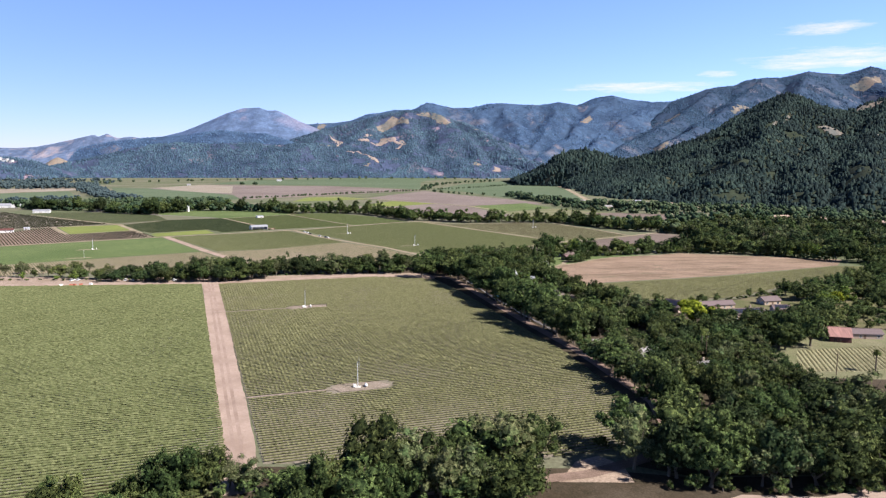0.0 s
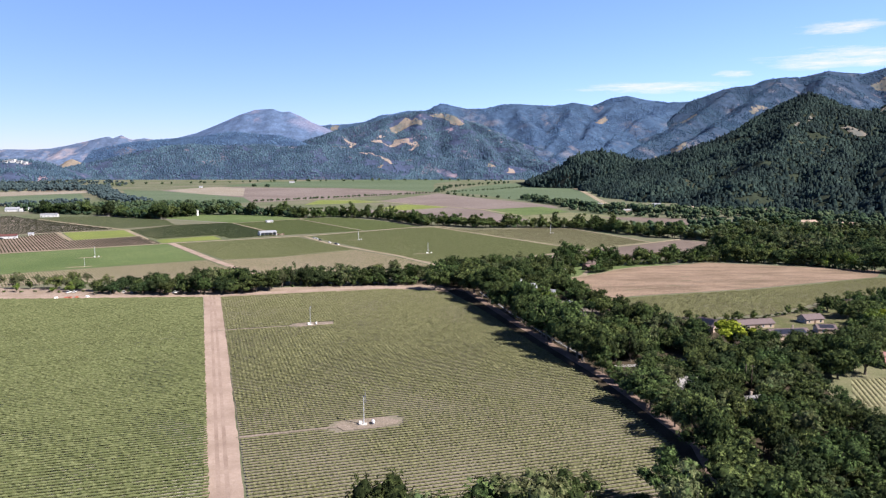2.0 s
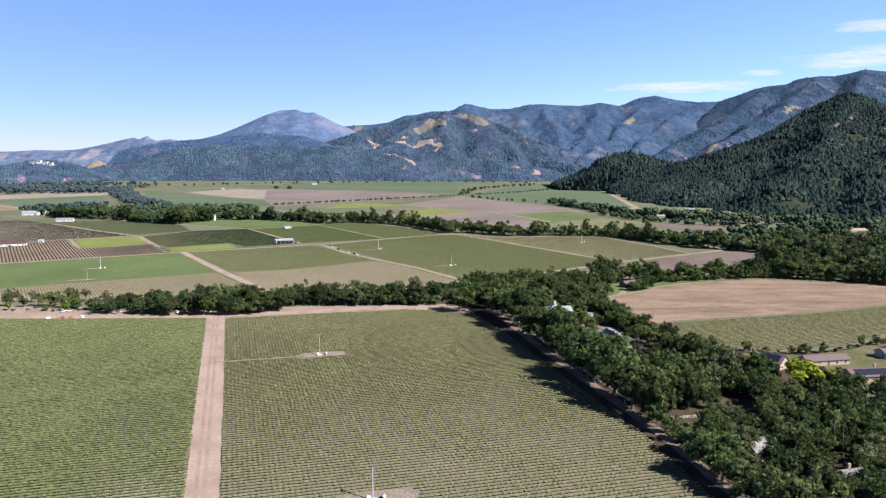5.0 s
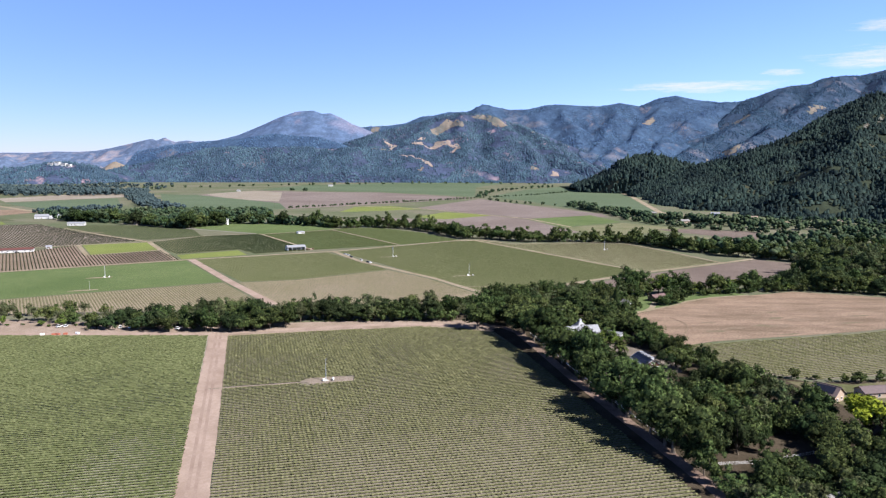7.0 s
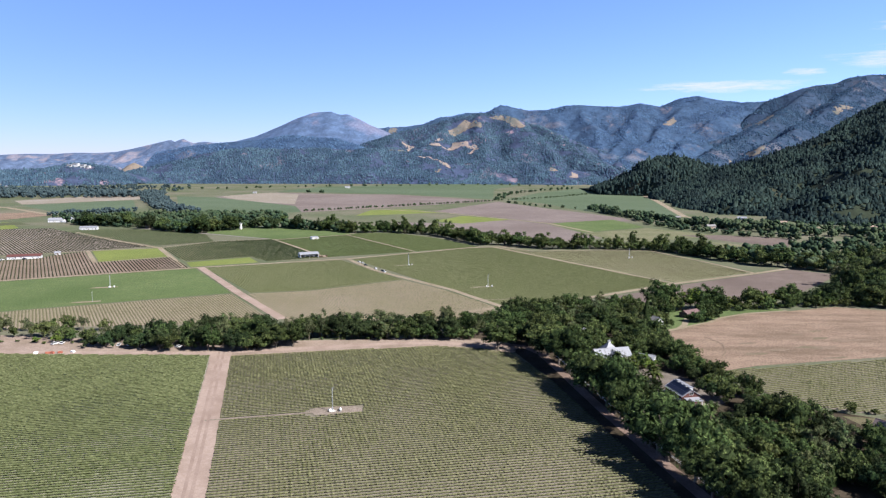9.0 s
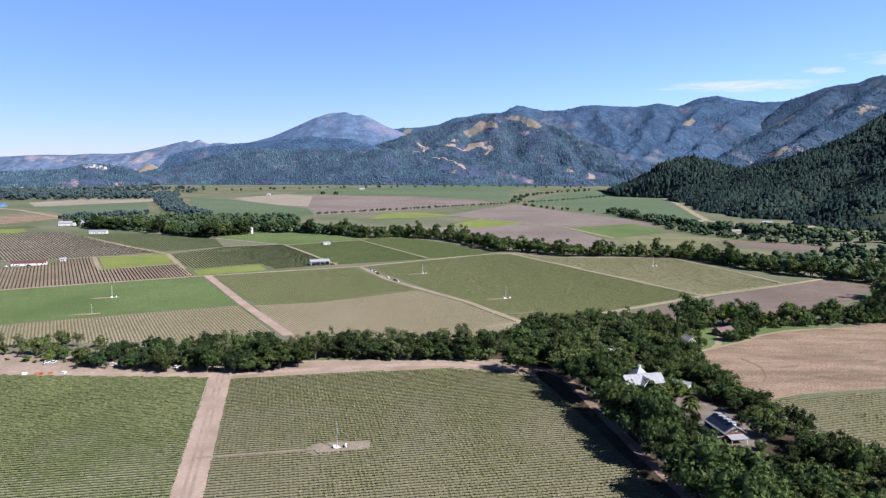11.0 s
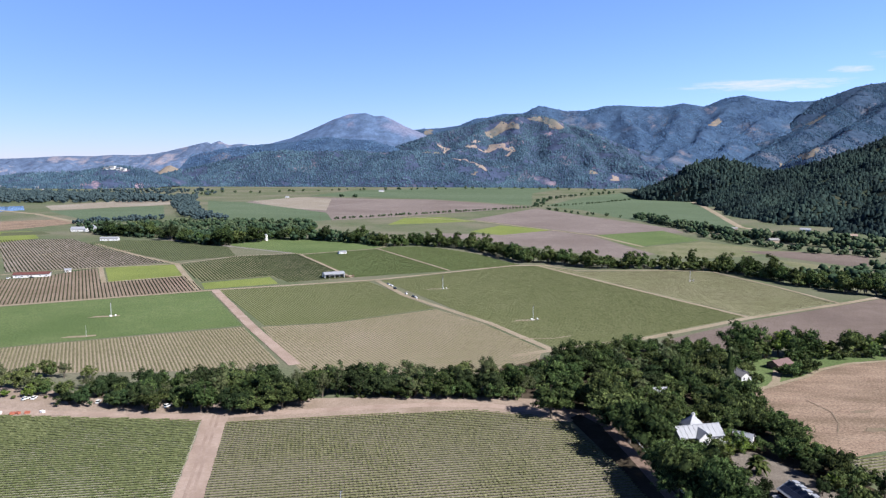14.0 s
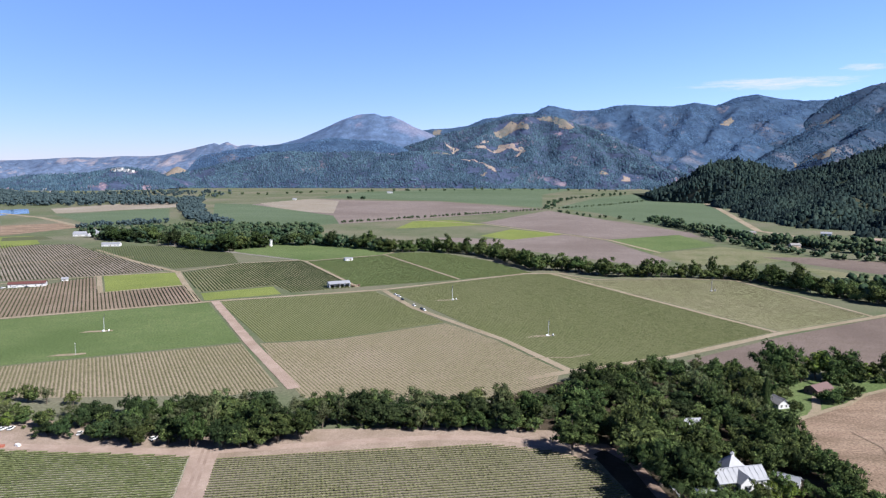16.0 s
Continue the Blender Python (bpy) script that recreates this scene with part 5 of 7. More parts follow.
# places to keep clear: centre and radius
CLEAR = [(131, 317, 6), (128, 308, 6), (148, 378, 8), (144, 368, 6), (64, 532, 12), (62, 521, 12), (83, 529, 8), (57, 583, 8), (56, 573, 5), (109, 624, 9), (104, 612, 8), (98, 604, 8), (110, 608, 7), (157, 398, 10), (150, 385, 8), (143, 370, 8), (82, 455, 9), (93, 448, 8), (80, 447, 9), (85, 438, 8), (75, 455, 8), (98, 457, 10), (103, 450, 8), (74, 468, 7), (51, 494, 8), (50, 484, 6), (138, 650, 10), (87, 470, 15), (80, 462, 9), (88, 455, 7), (78, 505, 11), (157, 427, 12), (193, 408, 18), (180, 375, 9), (172, 355, 11), (226, 446, 12), (185, 432, 14),
         (215, 353, 13), (231, 357, 12), (105, 319, 8), (120, 292, 8), (221, 421, 12), (120, 500, 9), (122, 440, 7), (205, 430, 14), (114, 383, 7), (152, 412, 9), (146, 402, 7), (95, 346, 6), (105, 349, 6), (117, 354, 6), (87, 343, 5), (80, 345, 6), (95, 349, 6), (91, 342, 9), (109, 353, 6), (105, 347, 9), (119, 357, 6), (116, 352, 9), (104, 368, 7), (110, 372, 6), (117, 377, 7), (100, 360, 5), (112, 364, 5), (58, 508, 6), (66, 510, 6), (54, 477, 7), (51, 468, 5)]

# the row between the vineyards
line([row_oak, row_oak, dark], [(-203, 536), (-150, 537), (-118, 548)], 9.0, (1.0, 1.4), 1.6)
line([row_oak, dark, grey], [(-247, 541), (-205, 537)], 7.5, (0.65, 0.95), 1.6)
fill([row_oak, grey, dark], [(-252, 549), (-184, 546), (-186, 572), (-250, 566)], 7.5, (0.7, 1.05))
fill([row_oak, soft, grey, olive, dark], [(-184, 546), (-170, 546), (-118, 556), (-112, 568), (-60, 571), (-10, 578), (-12, 594), (-60, 588), (-120, 580), (-180, 574)], 8.5, (1.05, 1.5))
line([soft, row_oak, soft], [(-116, 571), (-90, 573), (-60, 570), (-20, 576)], 7, (0.7, 1.05), 2)
line([grey, grey, soft], [(-345, 558), (-300, 560), (-255, 552)], 7.0, (0.75, 1.1), 3)
line([fresh, shrub, shrub], [(-345, 547), (-255, 545)], 7, (0.45, 0.7), 2)
line([grey, soft], [(-330, 574), (-255, 582)], 9, (0.7, 0.95), 4)
line([shrub, shrub, soft], [(-118, 566), (-60, 572), (-10, 574)], 6, (0.5, 0.8), 3)
line([shrub, soft, shrub, dark], [(-250, 549), (-175, 550), (-122, 560)], 5.0, (0.55, 0.95), 2)
line([shrub, dark, soft], [(-112, 570), (-60, 577), (-12, 586)], 5.0, (0.6, 0.95), 2)
row_oak.plant(-95, 585, 1.45, R)
for x, y, s in ((0.6, 548.5, 1.6), (2, 604, 1.25), (-14, 580, 1.05), (-28, 583, 1.0), (10, 575, 1.15), (20, 565, 1.15), (-8, 592, 1.0)):
    row_oak.plant(x, y, s, R)

# the oaks along the lane, with the gardens behind
for x, y, s in ((24, 556, 1.45), (29, 540, 1.55), (33.5, 523, 1.65), (38, 506, 1.65)):
    lane_oak.plant(x, y, s, R)
line([lane_oak], [(45, 482), (52.5, 445), (63, 400), (73.5, 360)], 10.5, (1.45, 1.75), 1.0)
line([oak, soft], [(75, 356), (79, 340), (82, 318)], 8.0, (0.9, 1.2), 1.5)
fill([oak, soft], [(82, 312), (88, 334), (104, 338), (120, 344), (124, 328), (104, 312)], 7, (0.42, 0.55), ((105, 319, 7),))
line([lane_oak, olive, lane_oak], [(82, 318), (92, 262), (88, 215)], 7.8, (0.95, 1.3), 1.6)
fill([oak, oak, dark, olive, soft], [(42, 535), (56, 480), (72, 410), (92, 335), (106, 262), (104, 204), (150, 204), (156, 268), (156, 305), (172, 345), (172, 392), (142, 424), (124, 455), (104, 452), (66, 460), (64, 505), (50, 520)], 7.4, (0.75, 1.06), CLEAR)
fill([oak, dark, soft], [(92, 452), (122, 446), (118, 508), (100, 532), (96, 505), (108, 476)], 8, (0.65, 0.9), CLEAR)
fill([oak, dark, row_oak, olive, soft], [(12, 566), (30, 556), (52, 552), (88, 552), (92, 590), (96, 612), (112, 640), (100, 672), (60, 676), (36, 664), (8, 640), (-12, 600)], 8.3, (0.78, 1.08), CLEAR)
line([oak, row_oak], [(94, 584), (96, 565), (99, 545), (102, 525), (104, 508), (109, 496)], 5.5, (0.75, 1.05), 2.2)
line([oak, soft], [(84, 580), (88, 560), (90, 540)], 7, (0.8, 1.0), 2.0)
for x, y, s in ((104, 485, 0.6), (109, 487, 0.55), (114, 490, 0.6), (119, 493, 0.5), (122, 497, 0.45), (113, 613, 0.6), (117, 616, 0.5), (88, 520, 0.7), (93, 512, 0.75), (70, 506, 0.55), (73, 513, 0.55), (104, 606, 0.4), (98, 598, 0.5)):
    soft.plant(x, y, s, R)
for x, y, s in ((139, 632, 0.6), (145, 636, 0.75), (134, 634, 0.5), (150, 640, 0.7)):
    oak.plant(x, y, s, R)
for x, y, s in ((112, 634, 0.6), (118, 637, 0.5), (103, 630, 0.8), (124, 655, 0.9), (148, 660, 0.8), (156, 664, 0.7)):
    soft.plant(x, y, s, R)
fill([soft, shrub], [(60, 505), (74, 515), (84, 522), (76, 528), (56, 520)], 5, (0.5, 0.8), ((78, 505, 7),))
fill([soft, oak, mid_soft], [(222, 372), (262, 372), (300, 420), (320, 480), (290, 500), (250, 480), (246, 430), (225, 415)], 11, (0.7, 1.0), CLEAR)
fill([mid, oak], [(335, 500), (420, 520), (470, 610), (405, 640), (398, 600), (345, 535)], 11, (0.9, 1.15))
fill([oak, dark, olive], [(140, 204), (195, 202), (215, 225), (205, 248), (150, 262)], 9.0, (0.95, 1.2), CLEAR)
line([oak, dark, olive, oak], [(62, 203), (80, 193), (110, 190), (150, 194), (205, 202)], 6.5, (1.2, 1.45), 2.0)
line([shrub, soft], [(70, 190), (110, 185), (150, 189), (200, 196)], 5.0, (0.45, 0.8), 1.2)
for x, y, s in ((47, 529, 0.9), (52, 519, 0.85), (69, 519, 0.7), (76, 526, 0.75), (44, 541, 1.0), (58, 548, 0.9)):
    soft.plant(x, y, s, R)
for x, y, s in ((50, 546, 1.0), (60, 549, 0.95), (71, 547, 0.95), (80, 542, 0.85), (90, 550, 0.9), (84, 556, 0.9)):
    oak.plant(x, y, s, R)
for x, y, s in ((119, 664, 1.45), (127, 670, 1.5), (114, 655, 1.2)):
    oak.plant(x, y, s, R)
for x, y, s in ((258, 440, 1.0), (266, 452, 1.05), (276, 444, 0.9), (250, 428, 0.8), (284, 458, 0.95), (70, 512, 0.75), (79, 517, 0.7), (103, 487, 0.6), (112, 492, 0.55)):
    fresh.plant(x, y, s, R)
for x, y, s in ((76, 479, 0.55), (71, 471, 0.65), (69, 462, 0.7), (74, 452, 0.5), (66, 454, 0.8), (80, 445, 0.45), (67, 486, 0.6), (62, 478, 0.75), (97, 481, 0.55), (100, 471, 0.6), (96, 455, 0.4), (88, 448, 0.4), (72, 490, 0.5)):
    R.choice([soft, oak, dark]).plant(x, y, s, R)
lime.plant(152.5, 385, 1.65, R)
fresh.plant(251, 428, 1.35, R)
for x, y, s in ((88, 367, 0.95), (97, 368, 0.85), (93, 377, 1.0), (104, 366, 0.6), (128, 378, 0.9), (133, 386, 0.9)):
    dark.plant(x, y, s, R)
for x, y, s in ((183, 366, 1.1), (176, 360, 1.0), (170, 378, 1.0), (190, 352, 1.1), (178, 338, 0.9), (163, 362, 0.9), (262, 455, 1.2), (276, 462, 1.1), (292, 474, 1.2), (310, 488, 1.2)):
    oak.plant(x, y, s, R)
for x, y, s in ((165, 381, 1.0), (159, 372, 0.95), (193, 374, 1.0), (198, 362, 1.2), (196, 342, 1.25), (180, 336, 1.0), (204, 372, 1.0), (188, 345, 0.8)):
    oak.plant(x, y, s, R)
for x, y, s in ((252, 452, 1.1), (250, 435, 1.05), (249, 420, 1.0), (238, 389, 0.9), (262, 408, 1.0), (258, 440, 1.1), (268, 452, 1.0), (244, 386, 0.7), (275, 425, 1.0), (240, 462, 0.6)):
    soft.plant(x, y, s, R)
line([shrub, shrub, soft], [(146, 458), (190, 450), (213, 462), (247, 477), (277, 508), (330, 532)], 5.5, (0.45, 0.75), 1.0)
line([shrub], [(180, 396), (200, 397), (214, 402)], 4.0, (0.4, 0.6), 1.0)
for x, y, s in ((203, 362, 1.1),):
    oak.plant(x, y, s, R)
lime.plant(268, 440, 0.85, R)
# the trees before the first vineyard
line([soft, olive], [(-108, 186), (-84, 188)], 6.0, (0.6, 0.85), 2.5)
line([oak, soft, grey, olive], [(-84, 188), (-60, 192), (-45, 190)], 5.5, (0.9, 1.15), 2.5)
line([oak, soft], [(-120, 172), (-40, 174)], 7.0, (0.55, 0.8), 2.5)
line([olive, soft, oak], [(-40, 174), (30, 184)], 6.5, (1.0, 1.3), 2.5)
line([shrub, soft], [(-100, 182), (-40, 184), (36, 192)], 6, (0.4, 0.6), 3)
for x, y, s in ((-48, 192, 0.8), (-37, 190, 0.75), (-26, 192, 0.85), (-14, 192, 1.45), (-4, 190, 1.5), (14, 199, 1.6), (25, 202, 1.7), (6, 190, 1.25)):
    R.choice([oak, olive, olive]).plant(x, y, s, R)
oak.plant(36, 209, 1.2, R)
grey.plant(-55, 194, 0.9, R)
for x, y, s in ((66, 214, 1.3), (74, 206, 1.25), (84, 208, 1.2)):
    oak.plant(x, y, s, R)
shrub.plant(58, 219, 1.2, R)
oak.plant(113, 283, 0.9, R)
oak.plant(123, 284, 0.85, R)
shrub.plant(130, 200, 1.3, R)

wood = Copse("creek_woods", "dense dark woods along the creek", M_COPSE)
wood2 = Copse("valley_trees", "scattered dark trees and hedges of the far valley", M_COPSE)
wood_far = Copse("far_belts", "tree belts of the far valley, tinted blue for haze", M_COPSE_F)
wood3 = Copse("valley_shrubs", "lighter rounded trees of the far valley", M_COPSE2)

# behind the hay field, along the creek
line([dark, soft, oak, mid, fresh], [(116, 664), (150, 676), (185, 682), (233, 696), (279, 702), (351, 672), (376, 640), (400, 620)], 6.5, (0.9, 1.5), 3)
line([mid_soft], [(150, 667), (185, 675), (235, 690), (280, 697), (350, 667), (376, 635)], 5.0, (0.6, 1.1), 2)
fill([mid, mid_soft, soft, olive, dark], [(262, 712), (306, 700), (398, 672), (500, 615), (690, 680), (620, 880), (440, 960), (310, 890), (340, 850), (290, 770)], 12.5, (1.1, 2.0))
line([mid, mid_soft], [(-232, 1200), (-160, 1222), (-84, 1180), (-14, 1062), (16, 1070), (60, 1030), (140, 1036), (205, 1024), (250, 945), (285, 905), (330, 880)], 6.2, (1.1, 1.9), 4)
line([mid, mid_soft], [(-226, 1212), (-160, 1234), (-70, 1190), (-4, 1078), (60, 1048), (140, 1050), (215, 1034), (262, 955), (300, 915)], 8.5, (1.2, 1.7), 5)
line([wood2], [(-440, 1330), (-380, 1390), (-300, 1330), (-232, 1215)], 11, (0.7, 1.05), 8)
line([wood2], [(200, 1035), (280, 960), (330, 900), (420, 860)], 9, (0.9, 1.2), 6)
# the farmhouse woods
fill([wood2, wood3], [(-715, 1300), (-858, 1440), (-800, 1480), (-700, 1500), (-560, 1545), (-430, 1560), (-370, 1400), (-430, 1310), (-520, 1290), (-580, 1275)], 9.5, (0.9, 1.7), ((-566, 1262, 14), (-770, 1345, 24), (-740, 1450, 26), (-765, 1505, 26), (-452, 1325, 22), (-647, 1226, 20)), 290)
fill([wood2], [(-598, 1268), (-575, 1280), (-552, 1254), (-514, 1206), (-448, 1176), (-430, 1310), (-500, 1330), (-560, 1310)], 9, (1.0, 1.5), ((-568, 1256, 12), (-452, 1325, 16), (-437, 1300, 14)))
line([wood2], [(-480, 1206), (-411, 1270), (-343, 1274), (-265, 1240), (-223, 1218)], 6, (1.1, 1.9), 10)
line([wood2], [(-657, 1282), (-625, 1268), (-592, 1258)], 7, (0.7, 1.0), 2)
line([oak, dark], [(-700, 1292), (-660, 1288), (-600, 1282), (-545, 1245), (-500, 1205), (-440, 1185), (-400, 1268), (-340, 1275), (-260, 1240), (-225, 1218)], 14, (0.9, 2.0), 7)
fill([wood3], [(-716, 1304), (-666, 1298), (-680, 1330), (-724, 1334)], 7, (0.8, 1.1))
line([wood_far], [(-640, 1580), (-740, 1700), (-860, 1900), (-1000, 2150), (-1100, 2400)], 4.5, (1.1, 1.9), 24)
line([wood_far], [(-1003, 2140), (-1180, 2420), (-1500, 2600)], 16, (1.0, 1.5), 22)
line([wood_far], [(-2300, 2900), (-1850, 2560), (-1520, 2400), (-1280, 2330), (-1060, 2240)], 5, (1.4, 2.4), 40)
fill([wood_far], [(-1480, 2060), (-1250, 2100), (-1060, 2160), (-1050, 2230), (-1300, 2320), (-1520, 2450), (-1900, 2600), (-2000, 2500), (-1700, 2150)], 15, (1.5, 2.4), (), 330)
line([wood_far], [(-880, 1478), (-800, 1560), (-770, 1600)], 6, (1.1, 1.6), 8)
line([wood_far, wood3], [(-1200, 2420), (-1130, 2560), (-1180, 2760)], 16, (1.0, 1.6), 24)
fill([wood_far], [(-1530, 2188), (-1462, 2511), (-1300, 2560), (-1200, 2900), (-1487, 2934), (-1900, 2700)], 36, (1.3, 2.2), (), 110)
# creek and hedges of the far valley
line([wood2, wood3], [(23, 1997), (106, 1835), (213, 1746)], 26, (0.7, 1.1), 6)
line([wood2, wood3], [(213, 1746), (251, 1593), (288, 1498), (308, 1376), (363, 1368), (394, 1285), (450, 1232), (560, 1180)], 6, (1.2, 2.0), 12)
line([wood3], [(310, 1390), (400, 1330), (520, 1260), (640, 1120), (720, 1000)], 8, (1.2, 1.9), 18)
line([wood3], [(-415, 1639), (-4, 2053)], 9, (0.5, 0.8), 1.5)
line([wood3], [(0, 2060), (160, 2230), (300, 2440)], 15, (0.5, 0.8), 2)
line([wood2], [(10, 2080), (20, 2230), (40, 2400), (140, 2640), (300, 2860)], 22, (0.8, 1.4), 12)
line([wood2], [(-560, 2480), (-640, 2500)], 14, (1.0, 1.4), 14)
line([wood3], [(-1100, 2700), (-700, 2990), (-100, 3250), (300, 3100)], 42, (0.9, 1.6), 40)
fill([wood, wood2, wood3], [(250, 958), (328, 1031), (440, 1089), (614, 1222), (720, 1000), (560, 900), (395, 825), (300, 880)], 13, (1.1, 1.8), ((560, 1085, 22), (600, 1050, 20), (660, 985, 22), (640, 1020, 16), (550, 1072, 14), (588, 1036, 14), (648, 970, 16), (545, 1050, 18), (580, 1015, 18), (635, 950, 18), (690, 935, 20)), 170)
line([wood2, wood3], [(254, 1573), (273, 1361), (314, 1278), (356, 1207), (413, 1177), (453, 1118)], 8, (0.8, 1.3), 8)
line([wood2, wood], [(425, 1417), (489, 1374), (557, 1351), (657, 1299), (760, 1150)], 8, (0.9, 1.4), 12)
for w in (wood, wood2, wood3, wood_far):
    w.done()


# ---- wind machines ----
def wind_machine(x, y, turn):
    e = new("wind_machine")
    part("base_slab", box(2.4, 2.4, 0.25, bevel=0.04), M_CONC, e)
    part("mast", tube(0.22, 0.16, 10.4, z=0.2, n=12), M_STEEL, e)
    part("gearbox", box(0.62, 0.36, 0.4, 0.1, 0, 10.5, 0.06), M_BLADE, e)
    part("hub", tube(0.16, 0.12, 0.35, n=10, rot=Matrix.Rotation(radians(84), 4, "Y"), x=0.4, z=10.7), M_BLADE, e)
    for s in (1, -1):
        # a twisted, tapered blade
        pts, n = [], 5
        for k in range(n):
            f = k / (n - 1)
            a, half = radians(38 - 26 * f), (0.10, 0.19, 0.18, 0.15, 0.09)[k]
            for u, w in ((-half, -0.02), (half, -0.02), (half, 0.02), (-half, 0.02)):
                pts.append((0.66 + u * math.sin(a) + w * math.cos(a), u * math.cos(a) - w * math.sin(a), s * (0.12 + 2.75 * f)))
        faces = [(0, 1, 2, 3), (4 * n - 4, 4 * n - 3, 4 * n - 2, 4 * n - 1)]
        faces += [(4 * k + c, 4 * k + (c + 1) % 4, 4 * k + 4 + (c + 1) % 4, 4 * k + 4 + c) for k in range(n - 1) for c in range(4)]
        b = solid(pts, faces)
        b.transform(Matrix.Translation((0, 0, 10.75)) @ Matrix.Rotation(radians(14), 4, "X"))
        part("blade", b, M_BLADE, e, "dark grey fan blade")
    part("engine_box", box(1.15, 0.95, 1.1, -1.2, -0.2, 0.25, 0.08), M_BOXW, e, "white engine housing")
    part("ladder_rail", box(0.05, 0.05, 9.6, 0, -0.30, 0.6), M_STEEL, e)
    part("drive_guard", tube(0.3, 0.3, 0.8, z=0.25, n=10), M_STEEL, e)
    e.matrix_basis = pose(x, y, 0.16, 0, 0, turn)
    return tagged(e, "tall grey wind machine mast with two-bladed fan", "wind machine", "frost wind machines")


def fuel_tank(x, y, turn):
    e = new("fuel_tank")
    bm = tube(0.5, 0.5, 1.5, -0.75, 0, 0.9, 12, rot=Matrix.Rotation(radians(90), 4, "Y"))
    bmesh.ops.create_uvsphere(bm, u_segments=12, v_segments=6, radius=0.5, matrix=Matrix.Translation((-0.75, 0, 0.9)))
    bmesh.ops.create_uvsphere(bm, u_segments=12, v_segments=6, radius=0.5, matrix=Matrix.Translation((0.75, 0, 0.9)))
    part("tank", bm, M_BOXW, e, smooth=True)
    for s in (-0.6, 0.6):
        part("foot", box(0.2, 0.9, 0.5, s, 0, 0), M_CONC, e)
    part("valve_cap", tube(0.2, 0.2, 0.25, 0, 0, 1.35, 8), M_BOXW, e)
    e.matrix_basis = pose(x, y, 0.16, 0, 0, turn)
    return tagged(e, "white propane tank lying beside the mast", "tank", "wind machine fuel tanks")


for x, y, turn in MASTS:
    wind_machine(x, y, turn)
    fuel_tank(x + 3.4, y + 0.6, 104)


pole = new("field_pole")
part("post", tube(0.12, 0.09, 7.5, n=8), M_STEEL, pole)
part("foot_plate", box(0.6, 0.6, 0.15), M_CONC, pole)
part("sensor_head", box(0.5, 0.3, 0.3, 0, 0, 7.45, 0.03), M_BOXW, pole)
pole.matrix_basis = pose(-317, 669, 0.1)
tagged(pole, "thin grey steel pole standing in the crop", "pole")


# ---- buildings ----
def gable_roof(w, d, h, rise, over, thick, parent, material, label="", ridge_cap=True):
    """Two roof slabs over a w x d house, ridge along x."""
    roofs = []
    for s in (-1, 1):
        y0, y1 = 0.0, s * (d / 2 + over)
        z0, z1 = h + rise, h - rise * over / (d / 2)
        x = w / 2 + over
        b = solid([(-x, y0, z0), (x, y0, z0), (x, y1, z1), (-x, y1, z1), (-x, y0, z0 + thick), (x, y0, z0 + thick), (x, y1, z1 + thick), (-x, y1, z1 + thick)],
                  [(0, 1, 2, 3), (4, 5, 6, 7), (0, 1, 5, 4), (1, 2, 6, 5), (2, 3, 7, 6), (3, 0, 4, 7)])
        roofs.append(part("roof_slope", b, material, parent, label))
    if ridge_cap:
        part("ridge_cap", box(w + 2 * over, 0.35, 0.12, 0, 0, h + rise + thick - 0.03), material, parent)
    return roofs


def gable_walls(w, d, h, rise, parent, material, label=""):
    p = [(-w / 2, -d / 2, 0), (w / 2, -d / 2, 0), (w / 2, d / 2, 0), (-w / 2, d / 2, 0), (-w / 2, -d / 2, h), (w / 2, -d / 2, h), (w / 2, d / 2, h), (-w / 2, d / 2, h), (-w / 2, 0, h + rise), (w / 2, 0, h + rise)]
    b = solid(p, [(0, 1, 2, 3), (0, 1, 5, 4), (2, 3, 7, 6), (1, 2, 6, 9, 5), (3, 0, 4, 8, 7), (4, 5, 9, 8), (7, 8, 9, 6)])
    return part("wall", b, material, parent, label)


def window(parent, x, y, z, w, h, side, frame_mat=M_WHITE):
    """A window on a wall that faces -y (0), +x (1), +y (2) or -x (3)."""
    m = Matrix.Translation((x, y, z)) @ Matrix.Rotation(side * math.pi / 2, 4, "Z")
    b = bmesh.new()
    for bx, bz, bw, bh in ((0, -h / 2 - 0.06, w + 0.24, 0.12), (0, h / 2 + 0.06, w + 0.24, 0.12), (-w / 2 - 0.06, 0, 0.12, h), (w / 2 + 0.06, 0, 0.12, h), (0, 0, 0.06, h)):
        box(bw, 0.12, bh, bx, -0.04, bz - bh / 2, bm=b)
    b.transform(m)
    fr = part("window_frame", b, frame_mat, parent)
    g = box(w, 0.04, h, 0, -0.02, -h / 2)
    g.transform(m)
    part("pane", g, M_GLASS, fr, "dark window glass")


def door(parent, x, y, w, h, side, material):
    m = Matrix.Translation((x, y, 0)) @ Matrix.Rotation(side * math.pi / 2, 4, "Z")
    b = box(w, 0.1, h, 0, -0.05, 0, 0.02)
    b.transform(m)
    part("door", b, material, parent)


